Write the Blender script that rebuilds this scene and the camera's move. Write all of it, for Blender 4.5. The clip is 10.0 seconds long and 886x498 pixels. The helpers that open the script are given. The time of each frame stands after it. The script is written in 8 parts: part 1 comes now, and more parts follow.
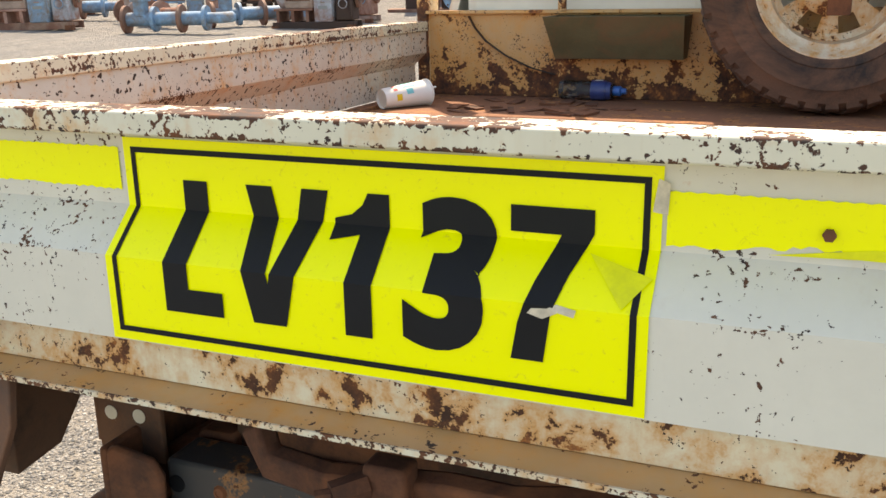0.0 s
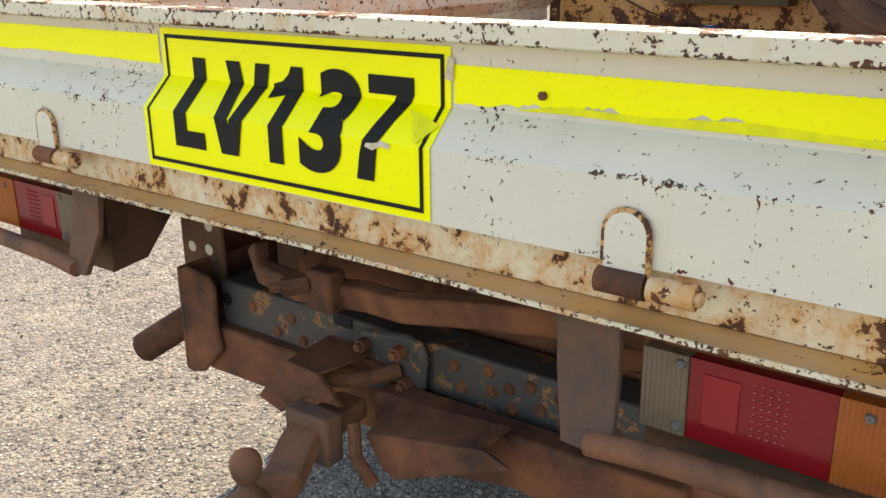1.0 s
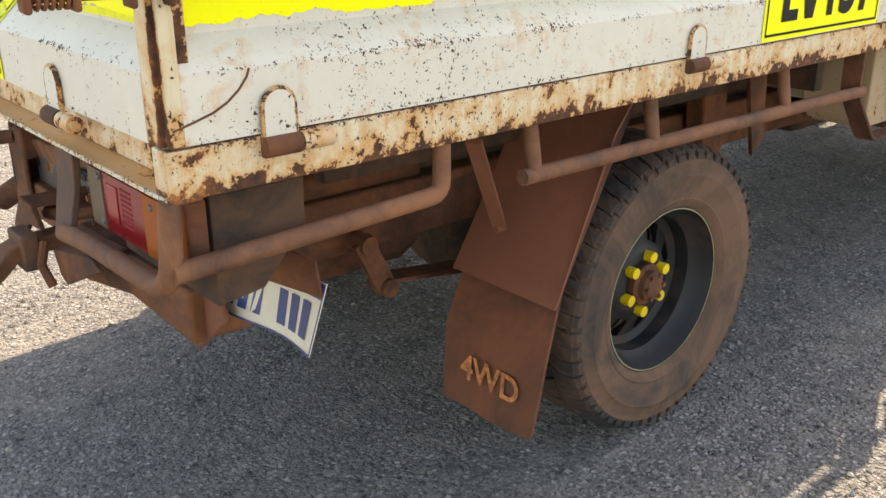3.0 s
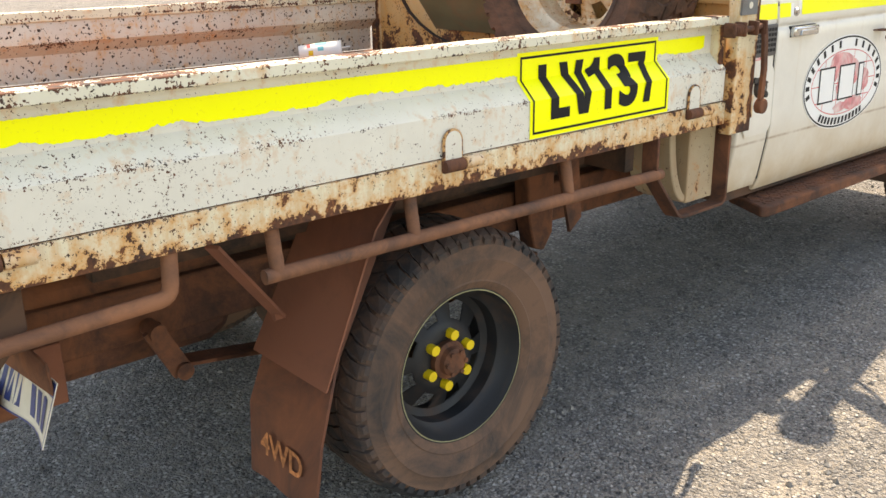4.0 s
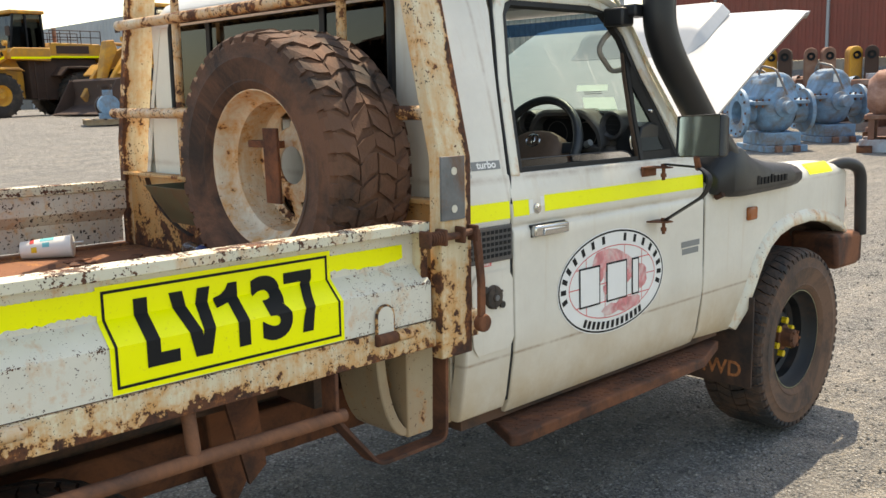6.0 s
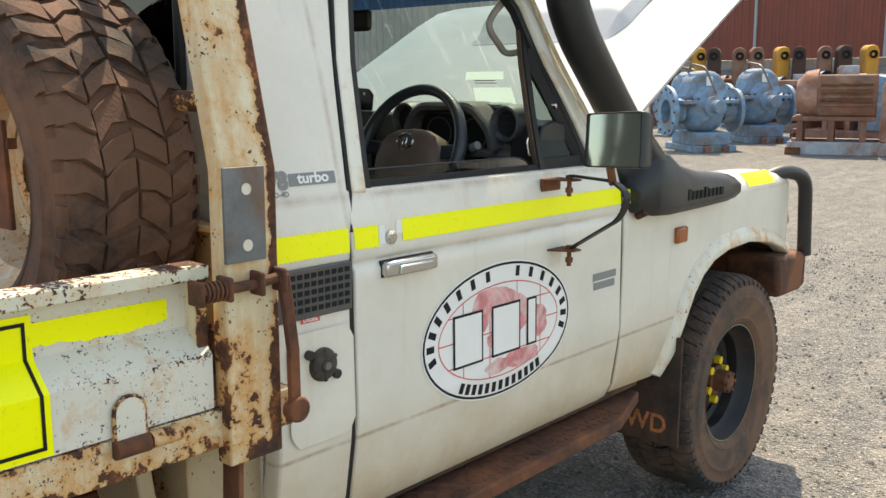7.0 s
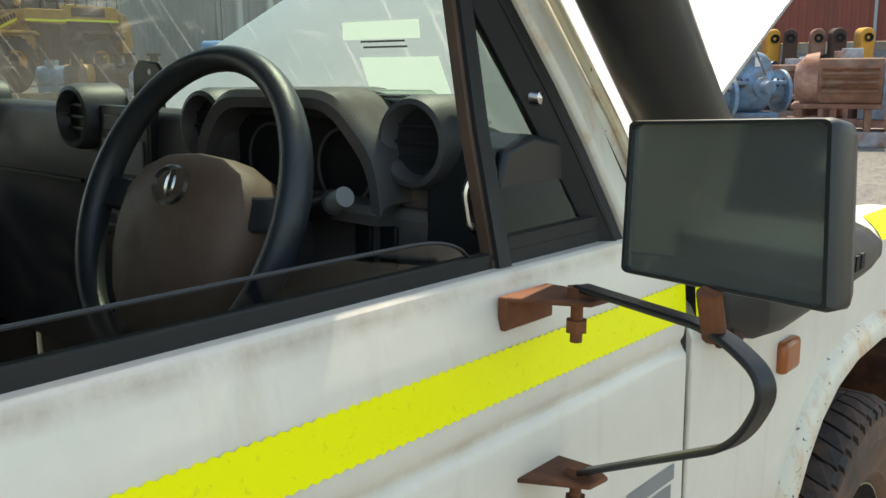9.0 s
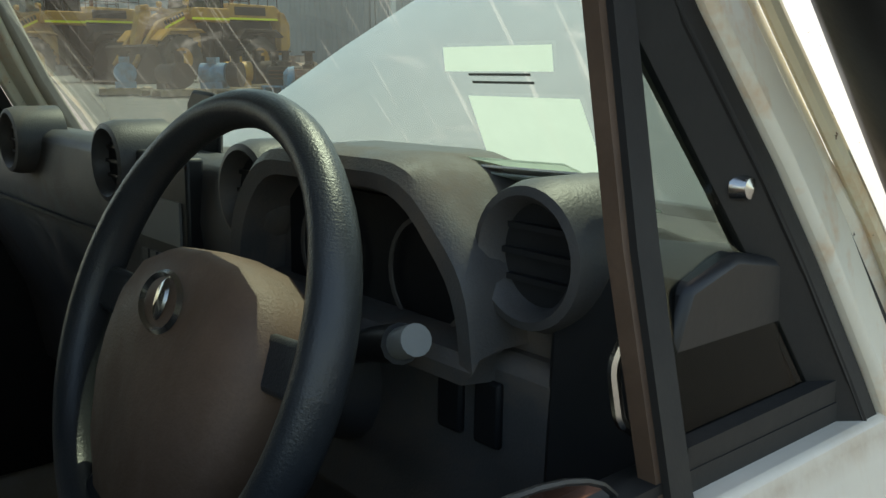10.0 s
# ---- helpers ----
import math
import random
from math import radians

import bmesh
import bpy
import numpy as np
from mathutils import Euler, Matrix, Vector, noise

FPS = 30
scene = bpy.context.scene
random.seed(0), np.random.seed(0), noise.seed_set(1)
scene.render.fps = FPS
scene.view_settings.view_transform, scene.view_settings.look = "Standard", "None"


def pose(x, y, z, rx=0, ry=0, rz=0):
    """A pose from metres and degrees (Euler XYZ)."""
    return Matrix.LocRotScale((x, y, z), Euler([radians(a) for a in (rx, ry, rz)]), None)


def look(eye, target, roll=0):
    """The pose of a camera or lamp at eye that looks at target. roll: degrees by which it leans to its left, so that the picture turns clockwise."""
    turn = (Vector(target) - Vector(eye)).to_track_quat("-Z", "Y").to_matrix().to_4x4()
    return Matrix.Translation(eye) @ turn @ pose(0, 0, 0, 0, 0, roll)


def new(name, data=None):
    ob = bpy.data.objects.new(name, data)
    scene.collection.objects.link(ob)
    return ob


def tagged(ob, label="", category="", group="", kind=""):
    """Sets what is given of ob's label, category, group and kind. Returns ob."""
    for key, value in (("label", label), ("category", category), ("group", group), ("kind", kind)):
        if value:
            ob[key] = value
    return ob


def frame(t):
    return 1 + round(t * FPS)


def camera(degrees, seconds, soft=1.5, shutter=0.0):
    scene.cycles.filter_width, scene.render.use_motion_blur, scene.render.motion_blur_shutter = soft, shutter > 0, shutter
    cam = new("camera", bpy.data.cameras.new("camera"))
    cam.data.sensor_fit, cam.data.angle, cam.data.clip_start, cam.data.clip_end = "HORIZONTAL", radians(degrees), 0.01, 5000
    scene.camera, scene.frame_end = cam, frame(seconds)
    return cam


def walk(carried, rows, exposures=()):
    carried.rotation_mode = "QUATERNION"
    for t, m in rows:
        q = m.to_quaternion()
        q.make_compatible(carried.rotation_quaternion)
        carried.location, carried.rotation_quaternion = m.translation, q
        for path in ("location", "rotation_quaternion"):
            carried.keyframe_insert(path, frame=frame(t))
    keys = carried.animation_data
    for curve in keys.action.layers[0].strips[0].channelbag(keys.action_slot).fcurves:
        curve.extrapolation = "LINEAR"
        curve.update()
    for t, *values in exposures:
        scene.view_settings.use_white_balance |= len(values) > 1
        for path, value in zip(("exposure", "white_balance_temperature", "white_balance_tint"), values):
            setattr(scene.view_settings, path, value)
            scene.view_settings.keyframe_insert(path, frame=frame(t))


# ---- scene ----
cam = camera(51.6, 10.0)
PATH = [
    (0, (0.416, -0.72, 1.428), (-0.336, 1.036, 0.836), -1.6),
    (0.5, (0.678, -0.859, 1.432), (-0.299, 0.769, 0.802), -1.8),
    (1, (0.983, -0.853, 1.4), (-0.184, 0.629, 0.735), -1.6),
    (1.5, (1.247, -0.817, 1.321), (-0.055, 0.527, 0.615), -1.8),
    (2, (1.544, -0.784, 1.322), (0.168, 0.473, 0.597), -1.6),
    (2.5, (1.819, -0.6, 1.324), (0.406, 0.61, 0.59), -1.3),
    (3, (2.078, -0.466, 1.369), (0.657, 0.728, 0.624), -1.2),
    (3.2, (2.18, -0.427, 1.405), (0.761, 0.77, 0.66), -1.1),
    (4.3, (2.559, -0.062, 1.581), (1.098, 1.159, 0.969), -1.9),
    (4.5, (2.585, -0.039, 1.618), (1.117, 1.195, 1.051), -1.7),
    (5, (2.633, 0.108, 1.622), (1.163, 1.39, 1.18), -1.6),
    (5.5, (2.633, 0.423, 1.629), (1.194, 1.759, 1.249), -1.6),
    (5.7, (2.631, 0.553, 1.612), (1.194, 1.897, 1.246), -1.8),
    (6.8, (2.274, 1.301, 1.532), (0.949, 2.754, 1.167), -1.1),
    (7, (2.216, 1.445, 1.543), (0.906, 2.91, 1.171), -0.7),
    (7.5, (2.014, 1.795, 1.496), (0.732, 3.282, 1.113), -0.7),
    (8, (1.793, 2.108, 1.501), (0.53, 3.605, 1.096), -0.6),
    (8.5, (1.579, 2.433, 1.508), (0.322, 3.932, 1.094), -0.8),
    (9, (1.35, 2.682, 1.499), (0.079, 4.174, 1.098), -0.7),
    (9.5, (1.181, 2.849, 1.534), (-0.128, 4.308, 1.134), -0.4),
    (10, (1.093, 2.995, 1.541), (-0.4, 4.264, 1.136), -0.6),
]
walk(cam, [(t, look(eye, target, roll)) for t, eye, target, roll in PATH],
     [(0, 1.45, 9000, 13), (1.5, 1.62, 9300, 15), (2.5, 1.78, 9300, 16), (3.2, 1.76, 9300, 16), (4.5, 1.66, 9000, 12), (5.5, 1.15, 8600, 10), (7.0, 1.29, 8500, 8), (8.5, 1.29, 8400, 6), (10, 1.20, 8100, 3)])

# ---- world, sun ----
world = bpy.data.worlds.new("sky")
scene.world = world
world.use_nodes = True
wn = world.node_tree.nodes
sky = wn.new("ShaderNodeTexSky")
sky.sky_type = 'NISHITA'
sky.sun_disc = False
SUN_FROM = Vector((-0.24, 0.60, 1.0)).normalized()
sky.sun_elevation = math.asin(SUN_FROM.z)
sky.sun_rotation = math.atan2(SUN_FROM.x, SUN_FROM.y)
sky.air_density, sky.dust_density = 1.1, 1.2
world.node_tree.links.new(sky.outputs[0], wn["Background"].inputs[0])
wn["Background"].inputs[1].default_value = 0.15
sun_data = bpy.data.lights.new("sun", 'SUN')
sun_data.energy, sun_data.angle, sun_data.color = 3.0, radians(0.55), (1.0, 0.95, 0.87)
sun = new("sun", sun_data)
sun.matrix_world = look((0, 0, 30), Vector((0, 0, 30)) - SUN_FROM)


# ---- materials ----
def nodes_of(name):
    m = bpy.data.materials.new(name)
    m.use_nodes = True
    nt = m.node_tree
    b = nt.nodes["Principled BSDF"]
    return m, nt, b


def rgb(c):
    return (c[0], c[1], c[2], 1.0)


class Net:
    """Short names for building a node tree."""

    def __init__(self, nt, space="Object"):
        self.nt = nt
        tc = nt.nodes.new("ShaderNodeTexCoord")
        self.co = tc.outputs[space]

    def mapped(self, scale=(1, 1, 1), rot=(0, 0, 0)):
        n = self.nt.nodes.new("ShaderNodeMapping")
        n.inputs["Scale"].default_value = scale
        n.inputs["Rotation"].default_value = rot
        self.nt.links.new(self.co, n.inputs["Vector"])
        return n.outputs[0]

    def noise(self, scale, detail=4, rough=0.6, co=None, warp=0.0):
        n = self.nt.nodes.new("ShaderNodeTexNoise")
        n.inputs["Scale"].default_value = scale
        n.inputs["Detail"].default_value = detail
        n.inputs["Roughness"].default_value = rough
        n.inputs["Distortion"].default_value = warp
        self.nt.links.new(co or self.co, n.inputs["Vector"])
        return n.outputs[0]

    def voronoi(self, scale, feature='F1', co=None, out="Distance", rand=1.0):
        n = self.nt.nodes.new("ShaderNodeTexVoronoi")
        n.feature = feature
        n.inputs["Scale"].default_value = scale
        n.inputs["Randomness"].default_value = rand
        self.nt.links.new(co or self.co, n.inputs["Vector"])
        return n.outputs[out]

    def ramp(self, fac, lo, hi, a=0.0, b=1.0):
        n = self.nt.nodes.new("ShaderNodeMapRange")
        n.clamp = True
        n.inputs["From Min"].default_value, n.inputs["From Max"].default_value = lo, hi
        n.inputs["To Min"].default_value, n.inputs["To Max"].default_value = a, b
        self.nt.links.new(fac, n.inputs["Value"])
        return n.outputs[0]

    def math(self, op, a, b=None, clamp=False):
        n = self.nt.nodes.new("ShaderNodeMath")
        n.operation = op
        n.use_clamp = clamp
        for i, v in enumerate((a, b)):
            if v is None:
                continue
            if isinstance(v, (int, float)):
                n.inputs[i].default_value = v
            else:
                self.nt.links.new(v, n.inputs[i])
        return n.outputs[0]

    def mix(self, fac, a, b):
        n = self.nt.nodes.new("ShaderNodeMix")
        n.data_type = 'RGBA'
        for i, v in ((0, fac), (6, a), (7, b)):
            if isinstance(v, (int, float)):
                n.inputs[i].default_value = v
            elif isinstance(v, tuple):
                n.inputs[i].default_value = rgb(v)
            else:
                self.nt.links.new(v, n.inputs[i])
        return n.outputs[2]

    def axis(self, i):
        n = self.nt.nodes.new("ShaderNodeSeparateXYZ")
        self.nt.links.new(self.co, n.inputs[0])
        return n.outputs[i]

    def bump(self, height, strength=0.3, distance=0.002):
        n = self.nt.nodes.new("ShaderNodeBump")
        n.inputs["Strength"].default_value = strength
        n.inputs["Distance"].default_value = distance
        self.nt.links.new(height, n.inputs["Height"])
        return n.outputs[0]

    def put(self, socket, target):
        if isinstance(socket, (int, float)):
            target.default_value = socket
        elif isinstance(socket, tuple):
            target.default_value = rgb(socket)
        else:
            self.nt.links.new(socket, target)


def plain(name, colour, rough=0.5, metal=0.0, vary=0.25, scale=12, bump=0.15, dirt=None, dirt_amount=0.5, grain=140):
    """A surface with mottling at two scales and, where given, dust of another colour on it."""
    m, nt, b = nodes_of(name)
    n = Net(nt)
    big, fine = n.noise(scale, 5, 0.65), n.noise(grain, 3, 0.6)
    dark = tuple(c * (1 - vary) for c in colour)
    light = tuple(min(1, c * (1 + vary)) for c in colour)
    col = n.mix(n.ramp(big, 0.3, 0.7), dark, light)
    col = n.mix(n.ramp(fine, 0.35, 0.75, 0, 0.35), col, dark)
    r = n.ramp(big, 0.3, 0.7, rough * 0.85, min(1, rough * 1.15))
    if dirt:
        d = n.ramp(n.noise(scale * 0.45, 6, 0.7, warp=0.6), 0.62 - 0.5 * dirt_amount, 0.85 - 0.5 * dirt_amount)
        col = n.mix(d, col, dirt)
        r = n.mix(d, r, (0.9, 0.9, 0.9))
    n.put(col, b.inputs["Base Color"])
    n.put(r, b.inputs["Roughness"])
    b.inputs["Metallic"].default_value = metal
    if bump:
        n.put(n.bump(n.math('ADD', fine, big), bump, 0.002), b.inputs["Normal"])
    return m


RUST_D, RUST_M, RUST_O = (0.050, 0.022, 0.014), (0.17, 0.060, 0.024), (0.56, 0.23, 0.055)


def worn_paint(name, colour, chips=0.3, patches=0.0, stain=0.3, rough=0.42, low=None, film=0.0, scratch=0.0, bands=(), size=1.0, edges=(), grime=None, seams=()):
    """Old paint: dark chips in clusters, rust patches with an orange bleed, brown film.
    chips, patches: share of the surface, roughly 0 to 1; low: (z, height, amount) of a rusting lower edge; bands: (z, half width, amount) of scuffed creases; edges: (axis, place, half width, amount) of rusting edges; grime: (z, height, amount) of splashed mud; seams: (axis, place, half width, amount) of dirt held by panel gaps and creases."""
    m, nt, b = nodes_of(name)
    n = Net(nt)
    soft = n.noise(5.0, 5, 0.6)
    col = n.mix(n.ramp(soft, 0.3, 0.75), tuple(c * 0.88 for c in colour), colour)
    col = n.mix(n.ramp(n.noise(38, 4, 0.7), 0.4, 0.75, 0, 0.25), col, tuple(c * 0.80 for c in colour))
    streak = n.noise(13, 5, 0.7, n.mapped((1.8, 1.8, 0.16)))
    col = n.mix(n.ramp(streak, 0.62 - 0.22 * stain, 0.80, 0, 0.85 * stain), col, (0.50, 0.30, 0.12))
    if film:
        col = n.mix(n.ramp(n.noise(3.2, 6, 0.7), 0.35, 0.7, film * 0.3, film), col, (0.36, 0.17, 0.085))
    z = n.axis(2)
    if grime:
        gz, gh, amount = grime
        gm = n.math('MULTIPLY', n.ramp(z, gz, gz + gh, amount, 0.0), n.ramp(n.noise(6, 6, 0.7), 0.3, 0.65, 0.35, 1.0))
        col = n.mix(gm, col, (0.50, 0.36, 0.20))
    for ax, at, half, amount in seams:
        near = n.ramp(n.math('ABSOLUTE', n.math('SUBTRACT', n.axis(ax), at)), 0.0, half, amount, 0.0)
        col = n.mix(n.math('MULTIPLY', near, n.ramp(n.noise(9, 6, 0.75), 0.36, 0.62, 0.05, 1.0)), col, (0.27, 0.15, 0.07))
    cluster = n.noise(3.6, 5, 0.65)
    chip = n.math('ADD', n.math('MULTIPLY', n.noise(120 * size, 3, 0.6, warp=0.3), 0.62), n.math('MULTIPLY', n.noise(34 * size, 3, 0.6), 0.38))
    push = n.ramp(cluster, 0.36, 0.70, -0.05, 0.055)
    for bz, half, amount in bands:
        near = n.ramp(n.math('ABSOLUTE', n.math('SUBTRACT', z, bz)), 0.0, half, amount, 0.0)
        patchy = n.ramp(n.noise(5.5, 4, 0.6, n.mapped((1, 1, 0.3))), 0.42, 0.62, 0.1, 1.0)
        push = n.math('ADD', push, n.math('MULTIPLY', near, patchy))
    cm = n.math('MULTIPLY', n.math('ADD', n.math('SUBTRACT', chip, 0.665 - 0.16 * chips), push), 45.0, True)
    pn = n.math('ADD', n.math('MULTIPLY', n.noise(7.5 * size, 5, 0.62, warp=0.4), 0.58), n.math('MULTIPLY', n.noise(26 * size, 4, 0.7), 0.42))
    p0 = n.math('SUBTRACT', pn, 0.70 - 0.24 * patches)
    if low:
        lz, h, amount = low
        p0 = n.math('ADD', p0, n.ramp(z, lz, lz + h, amount, 0.0))
    for ax, at, half, amount in edges:
        near = n.ramp(n.math('ABSOLUTE', n.math('SUBTRACT', n.axis(ax), at)), 0.0, half, amount, 0.0)
        p0 = n.math('ADD', p0, near)
    pm = n.math('MULTIPLY', p0, 60.0, True)
    halo = n.math('MULTIPLY', n.math('ADD', p0, 0.055), 12.0, True)
    col = n.mix(n.math('MULTIPLY', halo, 0.8 if patches or low else 0.0), col, RUST_O)
    bleed = n.math('MULTIPLY', n.ramp(n.math('ADD', p0, n.math('MULTIPLY', n.math('SUBTRACT', streak, 0.5), 0.25)), -0.16, 0.02), 0.75 if colour[0] > 0.5 and (patches > 0.06 or edges or low) else 0.0)
    col = n.mix(bleed, col, (0.62, 0.30, 0.085))
    tone = n.noise(24, 5, 0.75)
    inner = n.mix(n.ramp(tone, 0.38, 0.62), RUST_D, RUST_M)
    inner = n.mix(n.ramp(tone, 0.57, 0.68), inner, (0.40, 0.15, 0.045))
    col = n.mix(pm if patches or low else 0.0, col, inner)
    col = n.mix(cm, col, n.mix(n.ramp(tone, 0.4, 0.65), (0.045, 0.03, 0.025), RUST_M))
    mask = n.math('MAXIMUM', cm, pm) if patches or low else cm
    if scratch:
        for rot in ((0.3, 0.5, 0.2), (-0.6, 0.2, 1.3), (0.1, -0.9, 0.7)):
            sc = n.noise(20, 2, 0.5, n.mapped((0.3, 3.0, 3.0), rot))
            sm = n.math('MULTIPLY', n.math('SUBTRACT', sc, 0.74 - 0.08 * scratch), 40.0, True)
            col = n.mix(sm, col, (0.05, 0.03, 0.022))
            mask = n.math('MAXIMUM', mask, sm)
    n.put(col, b.inputs["Base Color"])
    n.put(n.ramp(mask, 0, 1, rough, 0.9), b.inputs["Roughness"])
    h = n.math('ADD', n.math('MULTIPLY', mask, -0.6), n.math('MULTIPLY', n.noise(60, 3), 0.10))
    n.put(n.bump(h, 0.55, 0.0012), b.inputs["Normal"])
    return m


def glass_mat(name, tint, gloss=0.03, dust=0.0, ior=1.5):
    """A thin pane: tinted see-through, a Fresnel sheen and, where given, a film of dust."""
    m, nt, b = nodes_of(name)
    nt.nodes.remove(b)
    n = Net(nt)
    clear = nt.nodes.new("ShaderNodeBsdfTransparent")
    clear.inputs[0].default_value = rgb(tint)
    sheen = nt.nodes.new("ShaderNodeBsdfGlossy")
    sheen.inputs["Roughness"].default_value = gloss
    fres = nt.nodes.new("ShaderNodeFresnel")
    fres.inputs[0].default_value = ior
    mixer = nt.nodes.new("ShaderNodeMixShader")
    nt.links.new(fres.outputs[0], mixer.inputs[0])
    nt.links.new(clear.outputs[0], mixer.inputs[1])
    nt.links.new(sheen.outputs[0], mixer.inputs[2])
    last = mixer
    if dust:
        film = nt.nodes.new("ShaderNodeBsdfTranslucent")
        film.inputs[0].default_value = (0.66, 0.66, 0.62, 1)
        last = nt.nodes.new("ShaderNodeMixShader")
        smear = n.ramp(n.noise(6, 6, 0.75, n.mapped((0.5, 2.0, 2.0), (0.0, 0.7, 0.4)), 1.2), 0.58, 0.78, 0, dust * 0.5)
        arcs = n.ramp(n.noise(14, 2, 0.5, n.mapped((7.0, 0.30, 0.30), (0.3, 0.75, 0)), 0.5), 0.63, 0.70, 0, dust * 0.32)
        fac = n.math('ADD', n.ramp(n.noise(2.2, 5), 0.3, 0.75, dust * 0.06, dust * 0.22), n.math('MAXIMUM', smear, arcs))
        n.put(fac, last.inputs[0])
        nt.links.new(mixer.outputs[0], last.inputs[1])
        nt.links.new(film.outputs[0], last.inputs[2])
    nt.links.new(last.outputs[0], nt.nodes["Material Output"].inputs[0])
    return m


CREAM = (0.74, 0.70, 0.58)
DUST = (0.30, 0.135, 0.07)
m_panel = worn_paint("cream tray paint", (0.74, 0.71, 0.61), chips=0.34, patches=0.05, stain=0.22, size=1.25, bands=((1.142, 0.012, 0.13), (1.052, 0.008, 0.08)))
m_rim = worn_paint("chipped rim paint", (0.74, 0.70, 0.55), chips=0.66, patches=0.10, stain=0.3, bands=((1.272, 0.008, 0.16), (1.296, 0.006, 0.2)))
m_rail = worn_paint("rusting rail paint", (0.77, 0.69, 0.50), chips=0.38, patches=0.50, stain=0.9, size=1.7, low=(0.970, 0.040, 0.14), bands=((1.043, 0.01, 0.14),))
m_wornsteel = plain("brown worn channel", (0.10, 0.062, 0.042), 0.6, vary=0.3)
m_sill = worn_paint("rusting sill paint", (0.80, 0.73, 0.56), chips=0.36, patches=0.60, stain=0.45, size=1.7, bands=((1.043, 0.008, 0.14), (0.972, 0.006, 0.10)))
m_lip = worn_paint("rust-brown lip paint", (0.58, 0.35, 0.17), chips=0.35, patches=0.35, stain=1.0)
m_inner = worn_paint("scratched inner paint", (0.70, 0.64, 0.55), chips=0.30, patches=0.18, stain=0.4, film=0.25, size=1.8, scratch=1.0, bands=((1.18, 0.02, 0.15),))
m_post = worn_paint("rusting post paint", (0.76, 0.66, 0.46), chips=0.42, patches=0.40, stain=1.0, edges=((1, 2.405, 0.022, 0.20), (1, 2.288, 0.016, 0.12)), low=(0.94, 0.30, 0.06))
m_endpost = worn_paint("rusting end post paint", (0.76, 0.66, 0.46), chips=0.45, patches=0.30, stain=0.7, low=(1.045, 0.075, 0.15), edges=((0, 0.939, 0.012, 0.20), (0, -0.978, 0.012, 0.2)))
m_sidepanel = worn_paint("cream side paint", (0.74, 0.71, 0.61), chips=0.33, patches=0.05, stain=0.22, size=1.8, bands=((1.142, 0.010, 0.13), (1.052, 0.007, 0.08)), edges=((1, 0.0, 0.06, 0.24), (1, 2.30, 0.02, 0.15)))
m_bead = worn_paint("rusty weld paint", (0.66, 0.44, 0.24), chips=0.6, patches=0.80, stain=1.0, size=7.0)
m_pillar = worn_paint("white pillar paint with rust", (0.80, 0.77, 0.66), chips=0.0, patches=0.06, stain=0.35, rough=0.35, low=(1.365, 0.09, 0.17))
m_gutter = worn_paint("yellowed gutter paint", (0.74, 0.69, 0.52), chips=0.15, patches=0.10, stain=0.6, rough=0.45)
m_plateback = worn_paint("rust-streaked headboard paint", (0.60, 0.36, 0.17), chips=0.5, patches=0.55, stain=1.0, low=(1.03, 0.16, 0.16))
m_rustbar = worn_paint("flaking rusty bar paint", (0.70, 0.58, 0.42), chips=0.6, patches=0.80, stain=1.0)
m_cab = worn_paint("white cab paint", (0.80, 0.77, 0.68), chips=-0.5, patches=0.0, stain=0.30, rough=0.30, film=0.08, grime=(0.66, 0.30, 0.95), seams=((1, 2.664, 0.010, 0.5), (1, 3.738, 0.012, 0.6), (2, 0.866, 0.007, 0.85), (2, 1.372, 0.014, 0.45), (2, 1.236, 0.010, 0.35)))
m_cabtrim = worn_paint("white trim paint with rust", (0.78, 0.74, 0.62), chips=0.3, patches=0.22, stain=0.5, rough=0.35)
# bonnet white lowered to grey to offset the sun falling on it
m_hood = worn_paint("white bonnet paint dimmed for sun", (0.52, 0.525, 0.53), chips=0.0, patches=0.0, stain=0.05, rough=0.25)
m_floor = worn_paint("rusted tray floor", (0.23, 0.092, 0.045), chips=0.5, patches=0.45, stain=0.3, rough=0.85)
m_rust = plain("brown dusty steel", (0.085, 0.033, 0.018), 0.85, vary=0.7, scale=13, bump=0.35, dirt=(0.215, 0.078, 0.034), dirt_amount=0.42)
m_pipe = plain("dusty brown pipe", (0.10, 0.044, 0.025), 0.7, vary=0.45, scale=11, bump=0.15, dirt=(0.27, 0.112, 0.055), dirt_amount=0.45)
m_dark = plain("dark chassis steel", (0.030, 0.034, 0.036), 0.7, vary=0.4, scale=10, bump=0.3, dirt=(0.17, 0.08, 0.045), dirt_amount=0.55)
# underbody steel: shade is put into the dark base, brown dirt over it
m_under = plain("underbody steel with shade in its colour", (0.03, 0.022, 0.017), 0.9, vary=0.4, dirt=(0.11, 0.055, 0.032), dirt_amount=0.5)
m_tyre = plain("dusty tyre rubber", (0.030, 0.028, 0.027), 0.85, vary=0.25, scale=9, bump=0.35, dirt=(0.16, 0.088, 0.056), dirt_amount=0.62)
m_tyre2 = plain("brown caked tyre rubber", (0.030, 0.022, 0.018), 0.9, vary=0.4, scale=10, bump=0.9, dirt=(0.145, 0.072, 0.044), dirt_amount=0.55)
m_rimblack = plain("black wheel enamel", (0.012, 0.013, 0.015), 0.6, vary=0.3, dirt=(0.07, 0.04, 0.027), dirt_amount=0.2)
m_rimwhite = worn_paint("rust-stained white wheel", (0.76, 0.67, 0.52), chips=0.3, patches=0.48, stain=0.9, size=1.5)
m_black = plain("black plastic", (0.014, 0.015, 0.017), 0.45, vary=0.2, bump=0.08)
